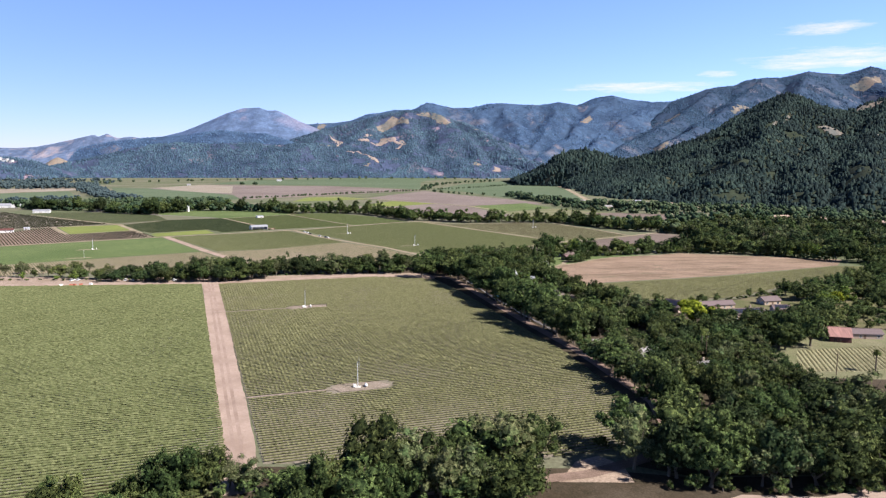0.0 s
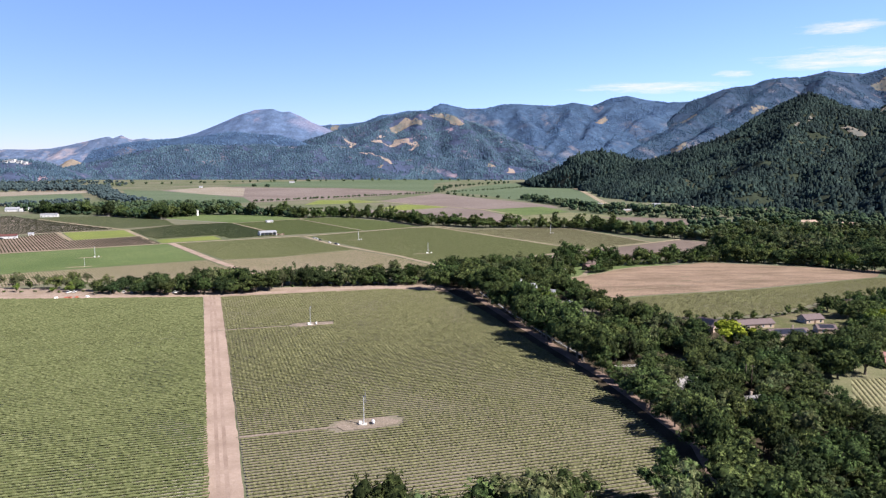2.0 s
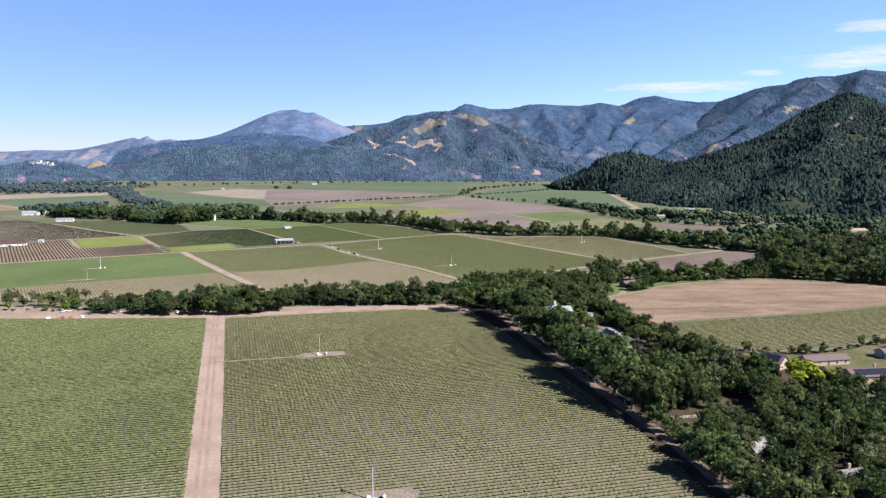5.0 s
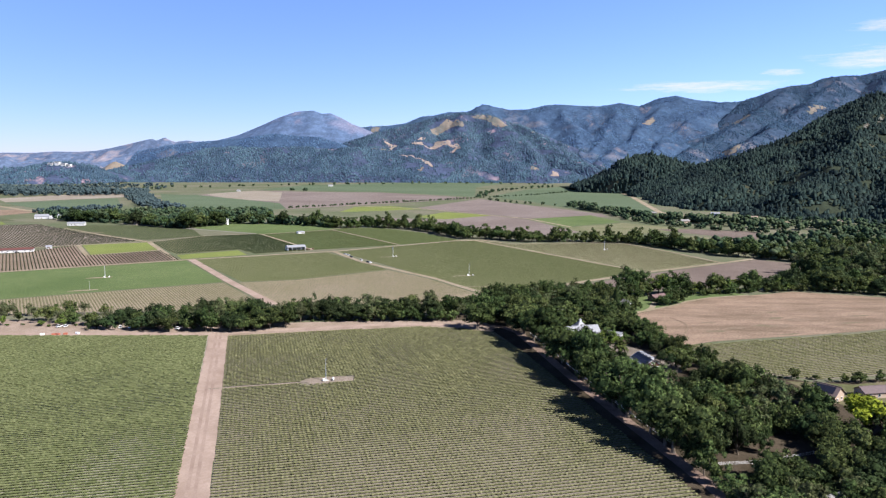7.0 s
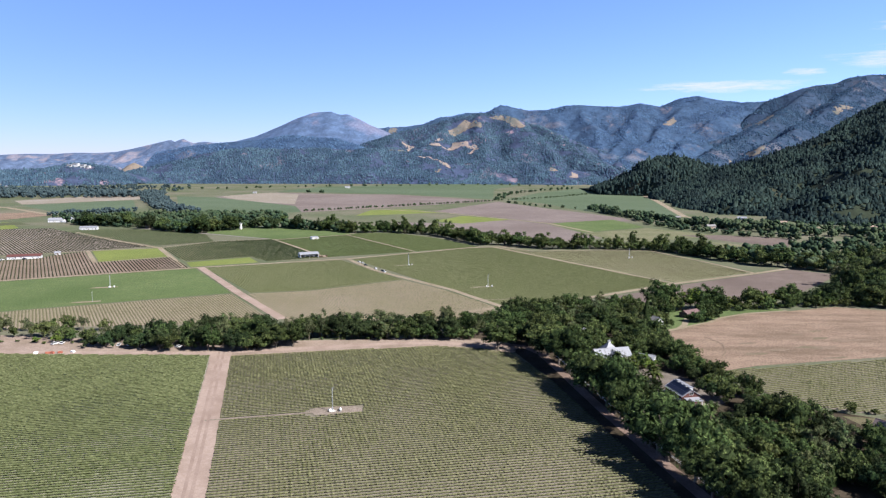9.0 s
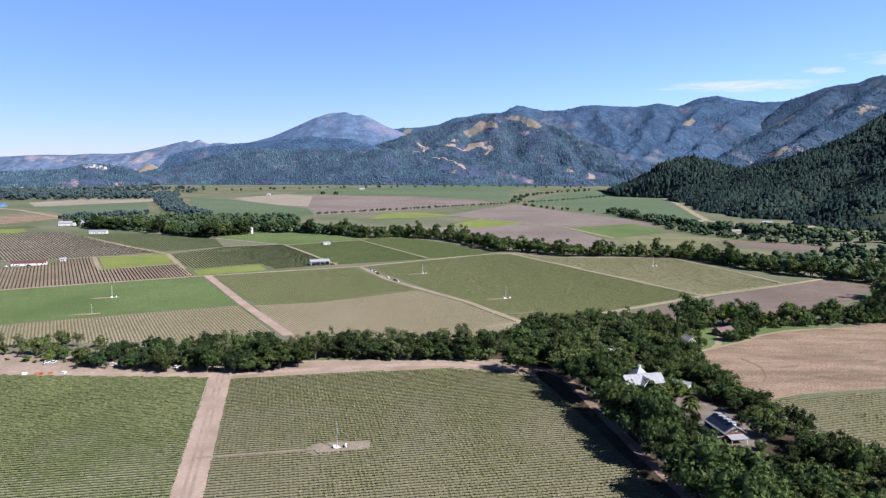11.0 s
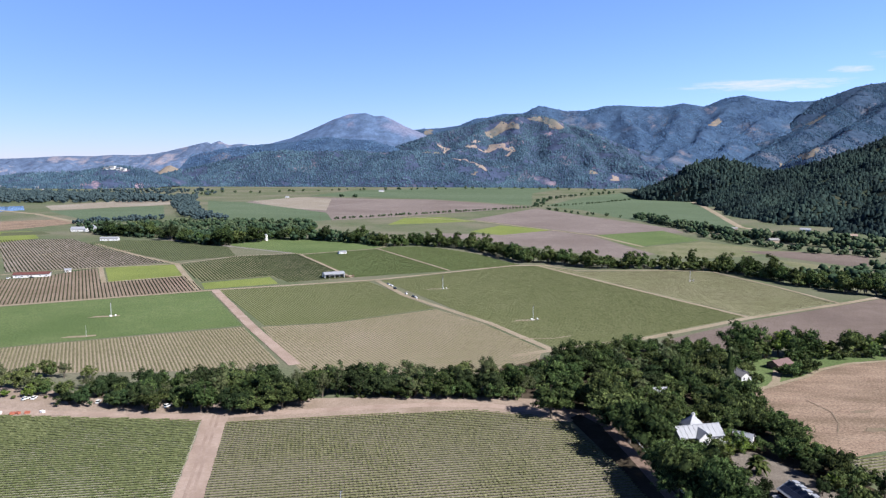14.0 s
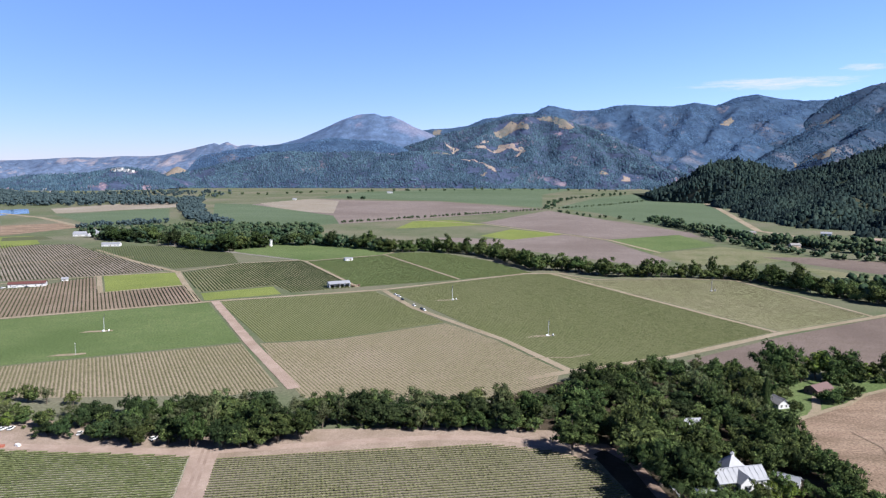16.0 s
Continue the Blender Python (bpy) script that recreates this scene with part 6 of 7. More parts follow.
def house(name, label, x, y, turn, w, d, h, rise, wall, roof, over=0.6, wins=3, storeys=1, chimney=None, doors=True, solar=0, frame_mat=M_WHITE):
    e = new(name)
    gable_walls(w, d, h, rise, e, wall)
    slopes = gable_roof(w, d, h, rise, over, 0.18, e, roof)
    for st in range(storeys):
        zc = 1.5 + st * 2.9
        for k in range(wins):
            wx = -w / 2 + w * (k + 0.5) / wins
            if not (doors and st == 0 and k == wins // 2):
                window(e, wx, -d / 2, zc, 1.1, 1.3, 0, frame_mat)
            window(e, wx, d / 2, zc, 1.1, 1.3, 2, frame_mat)
        for wy in (-d * 0.22, d * 0.22):
            window(e, w / 2, wy, zc, 0.95, 1.3, 1, frame_mat)
            window(e, -w / 2, wy, zc, 0.95, 1.3, 3, frame_mat)
    if doors:
        door(e, 0, -d / 2, 1.1, 2.1, 0, M_BROWNW)
    if chimney:
        part("chimney", box(0.9, 0.7, rise + 1.6, chimney, d * 0.12, h), M_STONE, e)
    if solar:
        sl = math.atan2(rise, d / 2)
        for k in range(solar):
            b = box(w * 0.8 / solar - 0.12, (d / 2) * 0.72 / math.cos(sl), 0.06)
            b.transform(Matrix.Translation((-w * 0.4 + w * 0.8 * (k + 0.5) / solar, -d / 4 - 0.1, h + rise / 2 + 0.26)) @ Matrix.Rotation(sl, 4, "X"))
            part("solar_panel", b, M_SOLAR, slopes[0], "dark blue solar panel")
    e.matrix_basis = pose(x, y, 0.02, 0, 0, turn)
    return tagged(e, label, "house")


def flat_shed(name, label, x, y, turn, w, d, h, wall, roof):
    """A shed with a single-pitch roof."""
    e = new(name)
    part("wall", box(w, d, h), wall, e)
    for k in range(3):
        window(e, -w / 3 + w * k / 3, -d / 2, 1.5, 1.0, 1.1, 0)
    door(e, w * 0.18, -d / 2, 1.1, 2.05, 0, M_BROWNW)
    b = box(w + 0.8, d + 0.8, 0.18)
    b.transform(Matrix.Translation((0, 0, h + 0.25)) @ Matrix.Rotation(radians(4), 4, "X"))
    part("roof", b, roof, e)
    e.matrix_basis = pose(x, y, 0.02, 0, 0, turn)
    return tagged(e, label, "shed")


def open_barn(x, y, turn):
    """A tractor barn: white walls on three sides, a dark open front and a low pale gable roof."""
    e = new("open_barn")
    w, d, h, rise = 21.0, 11.0, 4.4, 1.6
    part("back_wall", box(w, 0.25, h, 0, d / 2 - 0.13), M_WHITE, e)
    for s in (-1, 1):
        p = [(s * w / 2, -d / 2, 0), (s * w / 2, d / 2, 0), (s * w / 2, d / 2, h), (s * w / 2, 0, h + rise), (s * w / 2, -d / 2, h)]
        q = [(a - s * 0.25, b, c) for a, b, c in p]
        part("end_wall", solid(p + q, [(0, 1, 2, 3, 4), (9, 8, 7, 6, 5)] + [(k, (k + 1) % 5, 5 + (k + 1) % 5, 5 + k) for k in range(5)]), M_WHITE, e)
    gable_roof(w, d, h, rise, 0.6, 0.2, e, M_ROOFW)
    for k in range(5):
        part("post", box(0.3, 0.3, h, -w / 2 + 0.4 + (w - 0.8) * k / 4, -d / 2 + 0.3), M_WHITE, e)
    part("fascia", box(w + 1.0, 0.18, 0.5, 0, -d / 2 - 0.35, h - 0.45), M_WHITE, e)
    door(e, -w / 2, 0, 3.2, 3.4, 3, M_GLASS)
    e.matrix_basis = pose(x, y, 0.05, 0, 0, turn)
    return tagged(e, "white tractor barn with dark open front", "barn")


def crate(x, y, turn, sx, sy, sz, material, label, name="field_crate"):
    """A slatted bin with a base and side boards."""
    e = new(name)
    part("base", box(sx, sy, 0.2, 0, 0, 0), M_POLE, e)
    for s in (-1, 1):
        part("side_board", box(sx, 0.1, sz, 0, s * (sy / 2 - 0.05), 0.2), material, e)
        part("end_board", box(0.1, sy - 0.2, sz, s * (sx / 2 - 0.05), 0, 0.2), material, e)
    part("load", box(sx - 0.24, sy - 0.24, sz * 0.9, 0, 0, 0.2, 0.12), material, e)
    e.matrix_basis = pose(x, y, 0.05, 0, 0, turn)
    return tagged(e, label, "crate")


M_ORANGE = plain_mat("faded_orange_paint", (0.30, 0.095, 0.058), 0.6, 0, 1.5, 0.25)
for x, y, turn, m, lab in ((-265.5, 522.4, 12, M_BOXW, "white picking bin on the dirt headland"), (-245.8, 526.6, -20, M_BOXW, "white picking bin on the dirt headland"), (-258.6, 522.6, 30, M_ORANGE, "faded orange picking bin on the headland"), (-256.4, 523.4, -8, M_ORANGE, "faded orange picking bin on the headland"), (-252.2, 524.6, 18, M_ORANGE, "faded orange picking bin on the headland")):
    crate(x, y, turn, 2.2, 1.5, 1.0, m, lab, "picking_bin")


def mansion(x, y, turn):
    """The white two-storey house: cross gables, square lantern, porch."""
    e = new("mansion")
    w, d, h, rise = 19.0, 8.6, 6.6, 3.2
    gable_walls(w, d, h, rise, e, M_WHITE)
    gable_roof(w, d, h, rise, 0.7, 0.18, e, M_ROOFW)
    # front gable
    p = [(-2.8, -d / 2 - 2.6, 0), (2.8, -d / 2 - 2.6, 0), (2.8, 0, 0), (-2.8, 0, 0), (-2.8, -d / 2 - 2.6, h), (2.8, -d / 2 - 2.6, h), (2.8, 0, h), (-2.8, 0, h), (0, -d / 2 - 2.6, h + 2.6), (0, 0, h + 2.6)]
    part("front_wing", solid(p, [(0, 1, 5, 8, 4), (1, 2, 6, 5), (3, 0, 4, 7), (2, 3, 7, 9, 6), (4, 8, 9, 7), (5, 6, 9, 8), (0, 3, 2, 1)]), M_WHITE, e)
    for s in (-1, 1):
        y0 = -d / 2 - 3.1
        b = solid([(0, y0, h + 2.62), (0, -0.6, h + 2.62), (s * 3.3, -0.6, h - 0.45), (s * 3.3, y0, h - 0.45), (0, y0, h + 2.8), (0, -0.6, h + 2.8), (s * 3.3, -0.6, h - 0.27), (s * 3.3, y0, h - 0.27)],
                  [(0, 1, 2, 3), (4, 5, 6, 7), (0, 1, 5, 4), (1, 2, 6, 5), (2, 3, 7, 6), (3, 0, 4, 7)])
        part("front_roof_slope", b, M_ROOFW, e)
    # steep pyramid roof and lantern
    c, tx = 4.2, 3.6
    part("tower_roof", solid([(tx - c, 4.6, h - 0.2), (tx + c, 4.6, h - 0.2), (tx + c, 13.0, h - 0.2), (tx - c, 13.0, h - 0.2), (tx - 0.7, 8.2, h + 3.6), (tx + 0.7, 8.2, h + 3.6), (tx + 0.7, 9.4, h + 3.6), (tx - 0.7, 9.4, h + 3.6)],
                             [(0, 1, 5, 4), (1, 2, 6, 5), (2, 3, 7, 6), (3, 0, 4, 7), (4, 5, 6, 7), (0, 3, 2, 1)]), M_ROOFW, e)
    lan = part("lantern", box(1.2, 1.2, 1.3, tx, 8.8, h + 3.4, 0.03), M_WHITE, e)
    part("lantern_cap", tube(1.05, 0.1, 0.7, tx, 8.8, h + 4.7, 4), M_ROOFW, lan)
    # rear wing and porch
    part("rear_wall", box(7.8, 8.2, 6.4, tx, 8.5), M_WHITE, e)
    # low west wing with a hipped roof on posts
    part("wing_wall", box(6.2, 6.0, 2.9, -w / 2 - 3.1, 0.4), M_WHITE, e)
    part("wing_roof", solid([(-w / 2 - 7.4, -4.4, 2.9), (-w / 2 - 0.02, -4.4, 2.9), (-w / 2 - 0.02, 4.2, 2.9), (-w / 2 - 7.4, 4.2, 2.9), (-w / 2 - 4.4, -0.1, 4.5), (-w / 2 - 0.02, -0.1, 4.5)],
                            [(0, 1, 5, 4), (1, 2, 5), (2, 3, 4, 5), (3, 0, 4), (0, 3, 2, 1)]), M_ROOFW, e)
    for k in range(3):
        part("wing_post", box(0.2, 0.2, 2.9, -w / 2 - 7.0 + 3.2 * k, -4.1), M_WHITE, e)
    window(e, -w / 2 - 3.1, -2.6, 1.5, 1.4, 1.5, 0)
    # standing seams on the front slope
    for k in range(9):
        b = box(0.08, 5.6, 0.07)
        b.transform(Matrix.Translation((-8.6 + 2.15 * k, -d / 4 - 0.3, h + rise / 2 + 0.02)) @ Matrix.Rotation(math.atan2(rise, d / 2), 4, "X"))
        part("roof_seam", b, M_ROOFW, e)
    b = box(24, 3.2, 0.16)
    b.transform(Matrix.Translation((0, -d / 2 - 1.5, 3.1)) @ Matrix.Rotation(radians(6), 4, "X"))
    part("porch_roof", b, M_ROOFW, e)
    for k in range(8):
        part("porch_post", box(0.18, 0.18, 3.0, -11.2 + 3.2 * k, -d / 2 - 2.8), M_WHITE, e)
    part("porch_floor", box(24, 3.2, 0.4, 0, -d / 2 - 1.5), M_CONC, e)
    for st in (1.6, 4.6):
        for k in (-7.6, -5.2, 5.2, 7.6):
            window(e, k, -d / 2, st, 1.0, 1.6, 0)
        window(e, -0.9, -d / 2 - 2.6, st + 0.1, 0.9, 1.6, 0)
        window(e, 0.9, -d / 2 - 2.6, st + 0.1, 0.9, 1.6, 0)
        for k in (-3, 0, 3):
            window(e, -w / 2, k, st, 0.95, 1.6, 3)
            window(e, w / 2, k, st, 0.95, 1.6, 1)
    e.matrix_basis = pose(x, y, 0.02, 0, 0, turn)
    e.scale = (1.03, 1.03, 1.0)
    return tagged(e, "white two-storey country mansion with metal roof and lantern", "house")


def solar_barn(x, y, turn):
    """A red-brown barn: panelled roof, a row of white dormers, a panelled lean-to and an end porch."""
    e = new("barn")
    w, d, h, rise = 15.6, 9.0, 3.8, 2.7
    gable_walls(w, d, h, rise, e, M_REDBARN, "red-brown board walls")
    slopes = gable_roof(w, d, h, rise, 0.5, 0.18, e, M_ROOFW)
    sl = math.atan2(rise, d / 2)
    for k in range(6):
        for row in range(2):
            b = box(2.42, 2.15, 0.06)
            b.transform(Matrix.Translation((-6.3 + 2.52 * k, 0, h + rise + 0.24)) @ Matrix.Rotation(sl, 4, "X") @ Matrix.Translation((0, -1.5 - 2.25 * row, 0)))
            part("solar_panel", b, M_SOLAR, slopes[0], "dark blue solar panel")
    for k in (-5.4, -1.9, 1.6, 5.1):
        dm = part("dormer", box(1.9, 1.7, 1.2, k, 0.75, h + rise - 0.55, 0.04), M_WHITE, e, "white roof dormer")
        b = box(2.4, 2.3, 0.12)
        b.transform(Matrix.Translation((k, 0.75, h + rise + 0.72)) @ Matrix.Rotation(radians(-9), 4, "X"))
        part("dormer_roof", b, M_ROOFW, dm)
        part("dormer_pane", box(1.4, 0.05, 0.6, k, -0.13, h + rise - 0.15), M_GLASS, dm)
    part("lean_to_wall", box(w - 3.0, 2.2, 1.9, 0.6, -d / 2 - 1.4), M_REDBARN, e)
    b = box(w - 1.6, 3.1, 0.14)
    b.transform(Matrix.Translation((0.6, -d / 2 - 1.75, 2.15)) @ Matrix.Rotation(radians(9), 4, "X"))
    lean = part("lean_to_roof", b, M_ROOFW, e)
    for k in range(5):
        b = box(2.35, 2.7, 0.05)
        b.transform(Matrix.Translation((-4.3 + 2.42 * k, -d / 2 - 1.75, 2.3)) @ Matrix.Rotation(radians(9), 4, "X"))
        part("solar_panel", b, M_SOLAR, lean, "dark blue solar panel")
    b = box(4.2, 7.6, 0.16)
    b.transform(Matrix.Translation((w / 2 + 2.0, 0, 2.7)) @ Matrix.Rotation(radians(9), 4, "Y"))
    part("end_roof", b, M_ROOFW, e)
    for s in (-1, 1):
        part("end_post", box(0.18, 0.18, 2.3, w / 2 + 3.7, s * 3.4), M_WHITE, e)
    window(e, w / 2, 0, 4.9, 1.7, 1.2, 1)
    door(e, w / 2, 0, 2.4, 2.1, 1, M_BROWNW)
    window(e, w / 2, 2.6, 1.6, 1.1, 1.2, 1)
    e.matrix_basis = pose(x, y, 0.05, 0, 0, turn)
    return tagged(e, "red-brown barn with solar roof and white dormers", "barn")


mansion(61.4, 522.6, 19)
house("garden_wing", "small white garden house with grey roof", 82, 529, -30, 9, 6, 3.2, 1.8, M_WHITE, M_ROOFW, wins=2)
house("pavilion", "small white-roofed house hidden among oaks", 57, 583, 15, 8, 7, 3.8, 2.6, M_WHITE, M_ROOFW, wins=2)
house("cottage", "white wooden cottage with grey gable roof", 109, 624, 112, 8, 6.5, 2.9, 2.2, M_WHITE, M_ROOFG, wins=3)
house("brown_shed", "low brown shed with reddish roof", 138, 650, 35, 13, 8, 3.0, 2.0, M_BROWNW, M_ROOFP, wins=2, frame_mat=M_BROWNW)
solar_barn(86.4, 471.0, -75)
house("villa", "low villa with brown roof and solar panels", 193, 408, 8, 22, 11, 3.2, 2.2, M_TAN, M_ROOFB, wins=5, solar=5, chimney=4)
house("villa_wing", "gabled villa wing with solar panels", 157, 427, -50, 11, 9, 3.6, 3.2, M_TAN, M_ROOFB, wins=2, solar=2)
house("villa_annex", "long low annex with brown roof", 185, 433, 12, 24, 7, 3.0, 1.8, M_TAN, M_ROOFB, wins=5)
house("guest_house", "small villa guest house with brown roof", 226, 446, 12, 12, 8, 3.0, 2.0, M_TAN, M_ROOFB, wins=3)
house("pool_house", "small garden house with solar roof", 221, 421, -5, 10, 7, 2.8, 1.8, M_TAN, M_ROOFB, wins=2, solar=2)
house("garden_shed", "brown garden shed roof among trees", 167, 355, 20, 12, 8, 3.0, 2.0, M_BROWNW, M_ROOFB, wins=2)
house("red_barn", "red barn with rusty striped metal roof", 217, 353, -18, 10, 10, 3.4, 3.6, M_REDBARN, M_ROOFR, wins=2, frame_mat=M_REDBARN)
house("ranch_house", "low ranch house with brown roof", 233, 359, -8, 18, 8, 3.0, 1.7, M_TAN, M_ROOFB, wins=4)
house("hidden_house", "grey-roofed house hidden under oaks", 105, 319, 25, 12, 8, 4.0, 2.4, M_WHITE, M_ROOFG, wins=3)
house("chimney_house", "pale house with tall masonry chimney", 120, 292, 15, 11, 8, 4.6, 2.6, M_WHITE, M_ROOFG, wins=2, chimney=2)
# the valley's farms
open_barn(-214, 934, 30)
flat_shed("pump_shed", "small white pump house", -254, 1119, 32, 10, 6, 3.0, M_WHITE, M_ROOFW)
house("tall_farmhouse", "tall tan farmhouse among dark trees", -566, 1262, 20, 12, 10, 9.5, 3.0, M_TAN, M_ROOFB, wins=3, storeys=3)
house("white_farmhouse", "long low white farm building", -647, 1226, 12, 26, 9, 4.0, 1.6, M_WHITE, M_ROOFW, wins=6)
house("white_barn", "large white barn with pale roof", -782, 1352, 12, 24, 12, 4.4, 3.4, M_WHITE, M_ROOFW, wins=4)
house("white_barn", "white cross barn with steep pale roof", -764, 1358, 102, 22, 11, 5.2, 4.2, M_WHITE, M_ROOFW, wins=4)
house("white_barn", "low white shed beside the barns", -750, 1366, 12, 14, 8, 3.4, 2.0, M_WHITE, M_ROOFG, wins=3)
house("small_farmhouse", "white farmhouse beside the tower", -452, 1325, 15, 16, 9, 4.5, 2.2, M_WHITE, M_ROOFG, wins=3)
house("red_roof_stable", "long stable with red roof", -531, 900, 23, 34, 9, 3.2, 1.8, M_WHITE, M_REDBARN, wins=6)
house("hut", "small white field hut", -514, 934, 33, 6, 5, 2.6, 1.2, M_WHITE, M_ROOFW, wins=2)
house("far_barn", "white barn far across the fields", -575, 2900, 10, 20, 11, 4.0, 2.4, M_WHITE, M_ROOFW, wins=4)
house("far_shed", "white shed far across the fields", -790, 2440, 10, 11, 8, 3.4, 2.0, M_WHITE, M_ROOFW, wins=3)
house("roadside_house", "white house under the wooded hill", 462, 1500, -20, 16, 9, 3.4, 2.4, M_WHITE, M_ROOFW, wins=4)
house("creek_house", "white house in the creek trees", 352, 1322, 10, 14, 9, 4.0, 2.4, M_TAN, M_ROOFG, wins=3)
house("roadside_barn", "pale barn beside the country road", 340, 1500, 0, 18, 9, 4.0, 2.0, M_TAN, M_ROOFG, wins=3)
for x, y, w in ((560, 1085, 26), (600, 1050, 20), (660, 985, 30), (705, 960, 22), (640, 1020, 14), (496, 1400, 14), (613, 1325, 16)):
    house("hillside_house", "tan house with pale roof at the hill foot", x, y, R.uniform(-30, 30), w, 11, 4.0, 2.4, M_TAN, M_ROOFT, wins=4)


def silo(x, y):
    e = new("water_tower")
    part("shaft", tube(2.5, 2.2, 6.4, n=12), M_WHITE, e)
    part("tank", tube(2.6, 2.6, 2.8, 0, 0, 6.4, 12), M_WHITE, e)
    part("cap", tube(2.8, 0.3, 1.4, 0, 0, 9.2, 12), M_ROOFW, e)
    part("door", box(0.9, 0.12, 2.0, 0, -2.45), M_BROWNW, e)
    for z in (2.6, 4.6):
        part("window", box(0.8, 0.12, 0.9, 0.0, -2.44 + z * 0.045, z), M_GLASS, e)
    e.matrix_basis = pose(x, y, 0)
    return tagged(e, "white wooden water tower with conical cap", "water tower")


silo(-408, 1250)
for k, (dx, dy) in enumerate(((13, 4), (16, 6), (15, 2), (19, 8), (18, 4.5))):
    crate(-214 + dx, 934 + dy, 30 + 17 * k, 2.4, 1.6, 1.3, (M_BROWNW, M_TAN, M_POLE)[k % 3], "brown wooden field bin beside the tractor barn")
# the white buildings on the western hill
for x, w, h in ((-1914, 22, 3), (-1886, 26, 7), (-1854, 22, 5), (-1830, 16, 3)):
    at = DRAPE["west_butte"].ray_cast(Vector((x, 3240, 900)), Vector((0, 0, -1)))[0]
    b = new("hilltop_building")
    part("wall", box(w, 18, h + 12, 0, 0, -6, 0.3), M_WHITE, b)
    part("roof", box(w + 2, 20, 1.0, 0, 0, h + 6), M_ROOFW, b)
    for j in range(4):
        part("window", box(w / 7, 0.4, 4, -w * 0.36 + j * w * 0.24, -9.1, h - 1), M_GLASS, b)
    b.matrix_basis = pose(x, 3240, at.z)
    tagged(b, "white building on the wooded hilltop", "building")
# roofs of the town beyond the western woods
for x, y, w in ((-2330, 2960, 20), (-2290, 2990, 34), (-2262, 3010, 18), (-2236, 2980, 26), (-2200, 3000, 30), (-2168, 3020, 22), (-2140, 2990, 34), (-2110, 3010, 18), (-2420, 2950, 26), (-2080, 2960, 16), (-1985, 2820, 14), (-1945, 2850, 18)):
    house("town_house", "pale house in the distant town", x, y + (x * 13) % 90, (x * 7) % 40 - 20, w * 0.7, 10, 5.5 if w > 24 else 4.0, 2.4, M_TAN if w % 4 else M_WHITE, M_ROOFW if w % 4 else M_ROOFT, wins=4)


# ---- vehicles ----
def car(x, y, turn, paint, label, z=0.24):
    e = new("car")
    body = solid([(-2.2, -0.88, 0.35), (2.2, -0.88, 0.35), (2.2, 0.88, 0.35), (-2.2, 0.88, 0.35), (-2.2, -0.86, 0.95), (2.15, -0.84, 0.8), (2.15, 0.84, 0.8), (-2.2, 0.86, 0.95), (0.9, -0.86, 1.0), (0.9, 0.86, 1.0)],
                 [(0, 3, 2, 1), (0, 1, 5, 8, 4), (2, 3, 7, 9, 6), (1, 2, 6, 5), (3, 0, 4, 7), (4, 8, 9, 7), (8, 5, 6, 9)])
    part("body", body, paint, e)
    cab = solid([(-2.0, -0.82, 0.95), (0.95, -0.82, 1.0), (0.95, 0.82, 1.0), (-2.0, 0.82, 0.95), (-1.6, -0.68, 1.55), (0.2, -0.68, 1.55), (0.2, 0.68, 1.55), (-1.6, 0.68, 1.55)],
                [(0, 1, 5, 4), (1, 2, 6, 5), (2, 3, 7, 6), (3, 0, 4, 7)])
    part("window_glass", cab, M_GLASS, e)
    part("roof", box(1.8, 1.38, 0.06, -0.7, 0, 1.54, 0.02), paint, e)
    for px in (-1.35, 1.4):
        for s in (-1, 1):
            part("wheel", tube(0.34, 0.34, 0.22, px, s * 0.8 - 0.11, 0.34, 12, rot=Matrix.Rotation(radians(-90), 4, "X")), M_TYRE, e)
    e.matrix_basis = pose(x, y, z, 0, 0, turn)
    return tagged(e, label, "car", "parked cars")


for k, (x, y) in enumerate(((-143, 889), (-148, 897), (-137, 874), (-122, 850), (-113, 836), (-110, 832))):
    car(x, y, -56 + R.uniform(-8, 8), (M_CARW, M_CARW, M_CARD, M_CARW, M_CARD, M_CARW)[k], ("white car parked on the field track", "dark car parked on the field track")[k in (2, 4)])
for x, y, c, lab in ((-267, 543, M_CARW, "white car parked beside the dirt headland"), (-263.5, 544.5, M_CARW, "white car parked beside the dirt headland"), (-235, 545, M_CARD, "dark car parked under the tree row"),
                     (-227, 543, M_CARW, "white car parked under the tree row"), (-220, 543.5, M_CARW, "white car parked under the tree row"), (-197, 543, M_CARW, "white car parked under the tree row"), (-189, 541.5, M_CARW, "white car parked under the tree row"), (-143, 542, M_CARD, "dark car parked under the tree row"), (-76, 570, M_CARD, "dark car parked on the verge")):
    car(x, y, R.uniform(60, 110), c, lab)
for x, y, c, lab in ((-536, 888, M_CARW, "white car parked at the stable"), (-526, 892, M_CARD, "dark car parked at the stable"), (-546, 884, M_CARW, "white car parked at the stable")):
    car(x, y, R.uniform(0, 90), c, lab)
car(205, 392, 10, M_CARD, "dark car parked at the villa", 0.16)
car(92, 489, 40, M_CARD, "dark car parked on the gravel yard", 0.16)


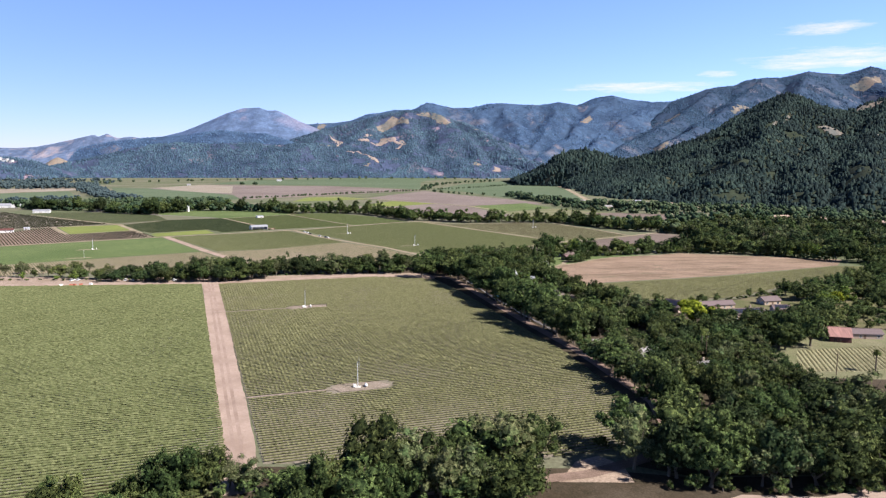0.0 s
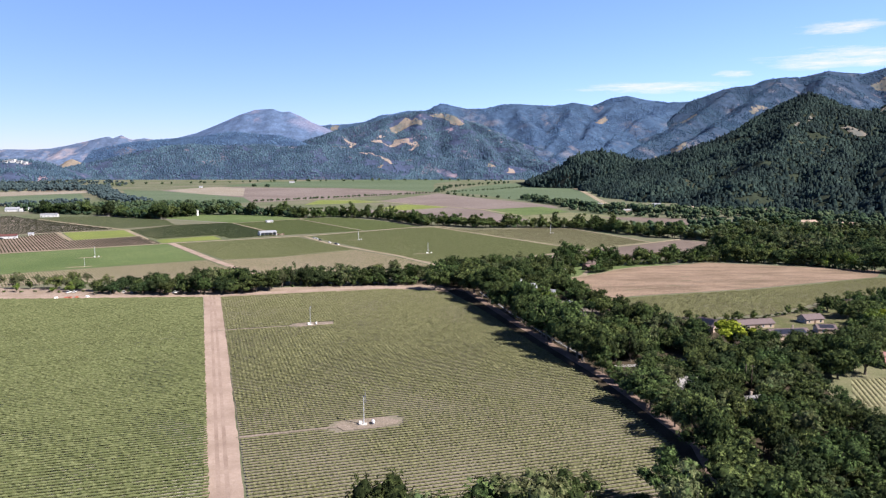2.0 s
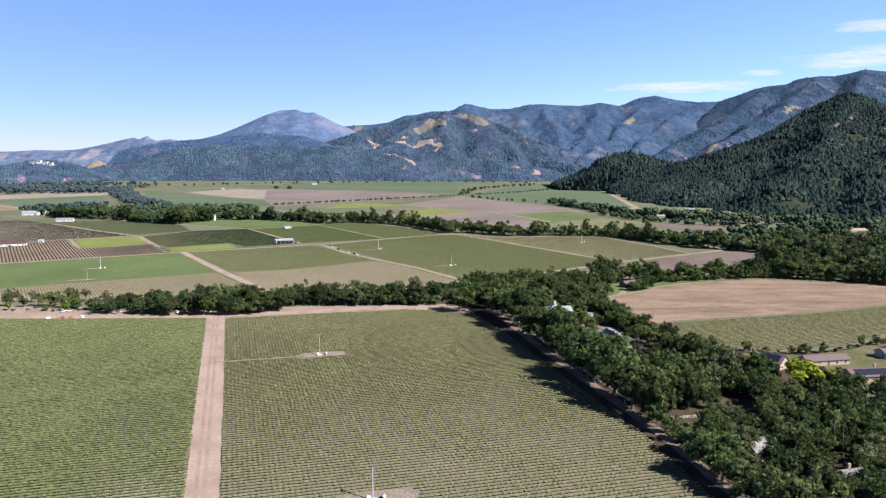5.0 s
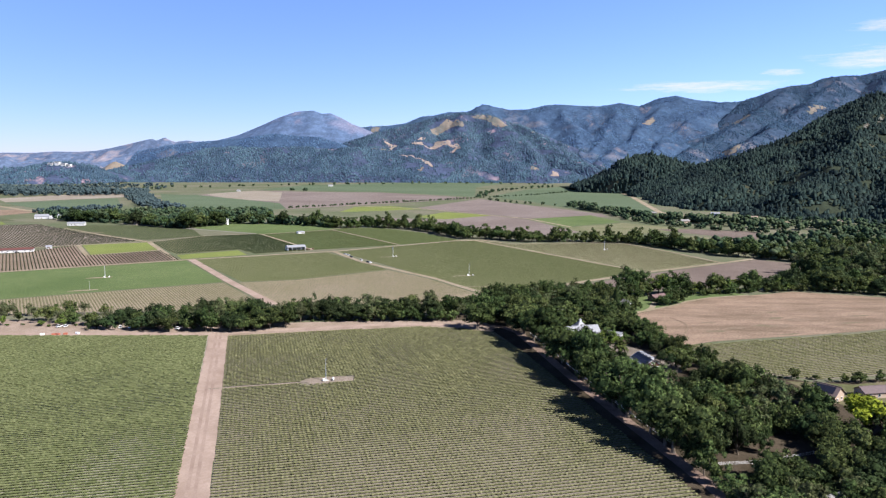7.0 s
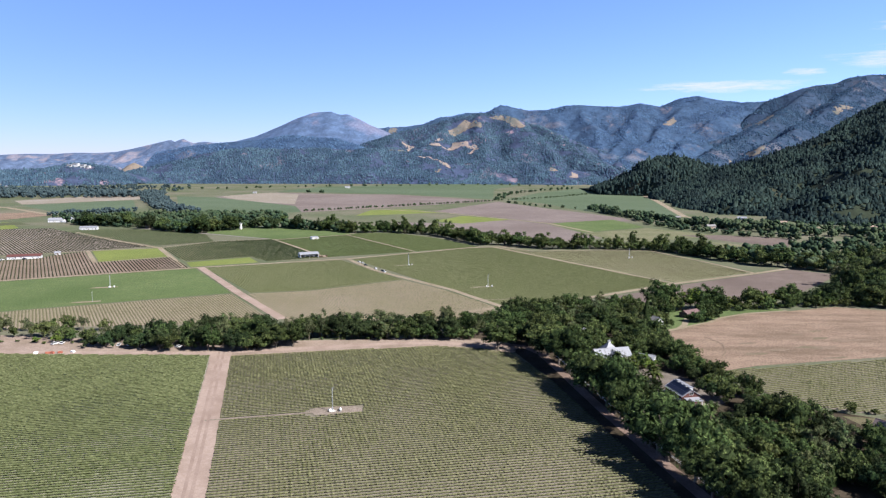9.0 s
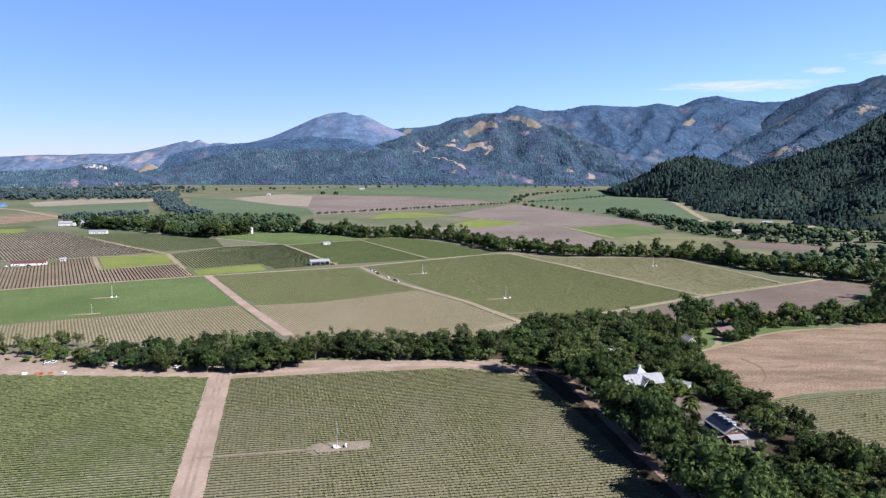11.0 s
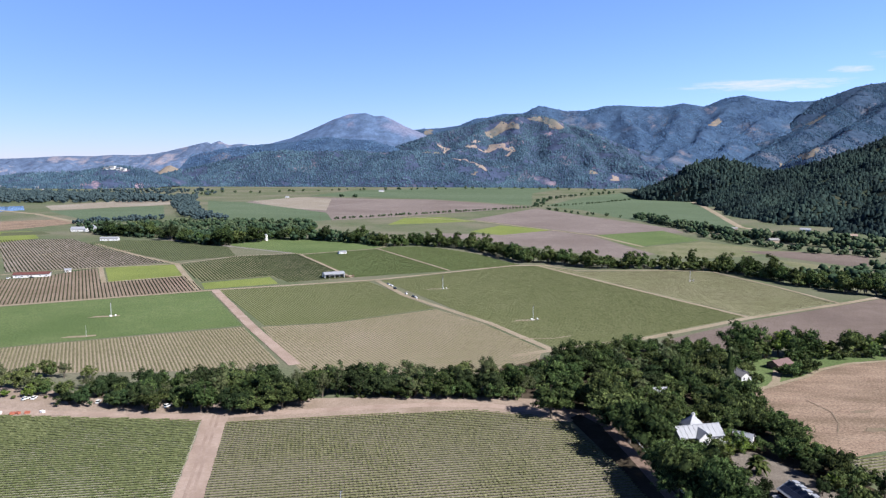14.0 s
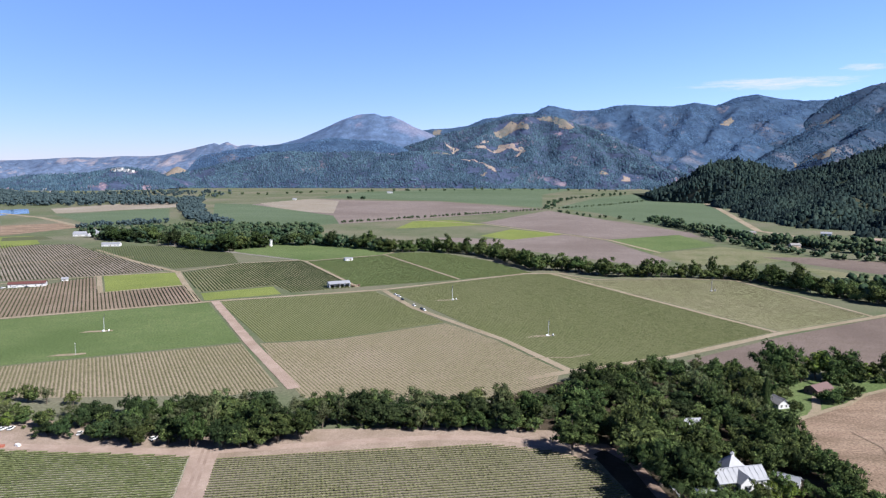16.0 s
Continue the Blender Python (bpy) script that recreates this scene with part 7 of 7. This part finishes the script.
# ---- fences, poles, palms ----
def fence(points, label, h=1.3):
    e = new("fence")
    for (x1, y1), (x2, y2) in zip(points, points[1:]):
        n = max(1, round(math.hypot(x2 - x1, y2 - y1) / 3.0))
        a = math.atan2(y2 - y1, x2 - x1)
        for k in range(n):
            x, y = x1 + (x2 - x1) * k / n, y1 + (y2 - y1) * k / n
            part("post", box(0.14, 0.14, h + 0.1, x, y, 0), M_WHITE, e)
        length, cx, cy = math.hypot(x2 - x1, y2 - y1), (x1 + x2) / 2, (y1 + y2) / 2
        for z in (0.35, 0.75, 1.15):
            b = box(length, 0.06, 0.10)
            b.transform(Matrix.Translation((cx, cy, z - 0.08)) @ Matrix.Rotation(a, 4, "Z"))
            part("rail", b, M_WHITE, e)
    return tagged(e, label, "fence")


fence([(33, 541), (41.5, 503), (47.5, 473), (54, 447), (60, 420), (73, 373)], "white board fence along the shaded lane")
fence([(80, 353), (100, 356), (128, 367)], "white board fence along the garden drive")


def utility_pole(x, y, h=10):
    e = new("utility_pole")
    part("pole", tube(0.17, 0.12, h, n=8), M_POLE, e)
    part("crossarm", box(2.4, 0.12, 0.14, 0, 0, h - 0.7), M_POLE, e)
    for s in (-1, 0, 1):
        part("insulator", tube(0.07, 0.04, 0.2, s * 1.0, 0, h - 0.56, 6), M_BOXW, e)
    e.matrix_basis = pose(x, y, 0, 0, 0, R.uniform(0, 180))
    return tagged(e, "weathered wooden utility pole with crossarm", "utility pole", "utility poles")


utility_pole(181, 294)
utility_pole(133, 318, 12)
for k in range(7):
    utility_pole(-560 + k * 60, 1500 + k * 70)


def palm(x, y, h, crown, label):
    e = new("palm_tree")
    part("trunk", tube(0.35, 0.25, h, n=8), M_BARK, e)
    r = random.Random(int(x))
    b = bmesh.new()
    for k in range(90):
        a, el = r.uniform(0, 6.28), r.uniform(-0.6, 1.3)
        d = Vector((math.cos(a) * math.cos(el), math.sin(a) * math.cos(el), math.sin(el)))
        side = d.cross(Vector((0, 0, 1))).normalized() * crown * 0.16
        o = Vector((0, 0, h))
        m1, tip = o + d * crown * 0.6 + Vector((0, 0, 0.1)), o + d * crown - Vector((0, 0, crown * 0.3))
        vs = [b.verts.new(p) for p in (o, m1 - side, m1 + side, tip - side * 0.3, tip + side * 0.3)]
        b.faces.new((vs[0], vs[1], vs[2]))
        b.faces.new((vs[1], vs[3], vs[4], vs[2]))
    part("fronds", b, M_PALM, e)
    e.matrix_basis = pose(x, y, 0)
    return tagged(e, label, "palm")


palm(201, 298, 9, 2.0, "tall slender fan palm beside the road")
palm(134, 326, 12, 2.2, "tall slender fan palm above the oaks")
palm(79, 497, 4.6, 4.8, "broad date palm in the yard")


def cypress(x, y, h, wide=1.0, label="narrow dark green cypress in the garden"):
    e = new("cypress")
    r = np.random.default_rng(int(x * 7 + y))
    n = 420
    t = r.uniform(0.03, 1, n)
    a = r.uniform(0, 6.28, n)
    rad = wide * h * 0.16 * (1 - t) ** 0.7 * r.uniform(0.8, 1.15, n) + 0.08
    at = np.c_[np.cos(a) * rad, np.sin(a) * rad, t * h]
    s = r.uniform(0.25, 0.5, (n, 1))
    out = np.c_[np.cos(a), np.sin(a), np.full(n, 0.3)]
    t1 = np.cross(out, np.c_[np.zeros((n, 2)), np.ones(n)]) * s
    t2 = np.cross(t1, out)
    v = np.stack([at - t1, at - t2 * 1.2, at + t1, at + t2 * 1.6], 1).reshape(-1, 3)
    c = new("crown", bulk("crown", v, np.arange(n * 4).reshape(-1, 4), M_CONIFER))
    c.parent = e
    part("trunk", tube(0.2, 0.05, h * 0.9, n=6), M_BARK, e)
    k = tube(wide * h * 0.13, 0.05, h * 0.9, z=h * 0.05, n=8)
    part("inner_foliage", k, M_CONIFER, e)
    e.matrix_basis = pose(x, y, 0)
    return tagged(e, label, "conifer", "garden cypresses" if wide == 1.0 else "")


for k in range(9):
    cypress(106 + k * 1.9 + R.uniform(-0.4, 0.4), 376 + k * 1.7 + R.uniform(-0.6, 0.6), R.uniform(8, 11))
cypress(100, 616, 18, 1.5, "tall dark conifer beside the white cottage")
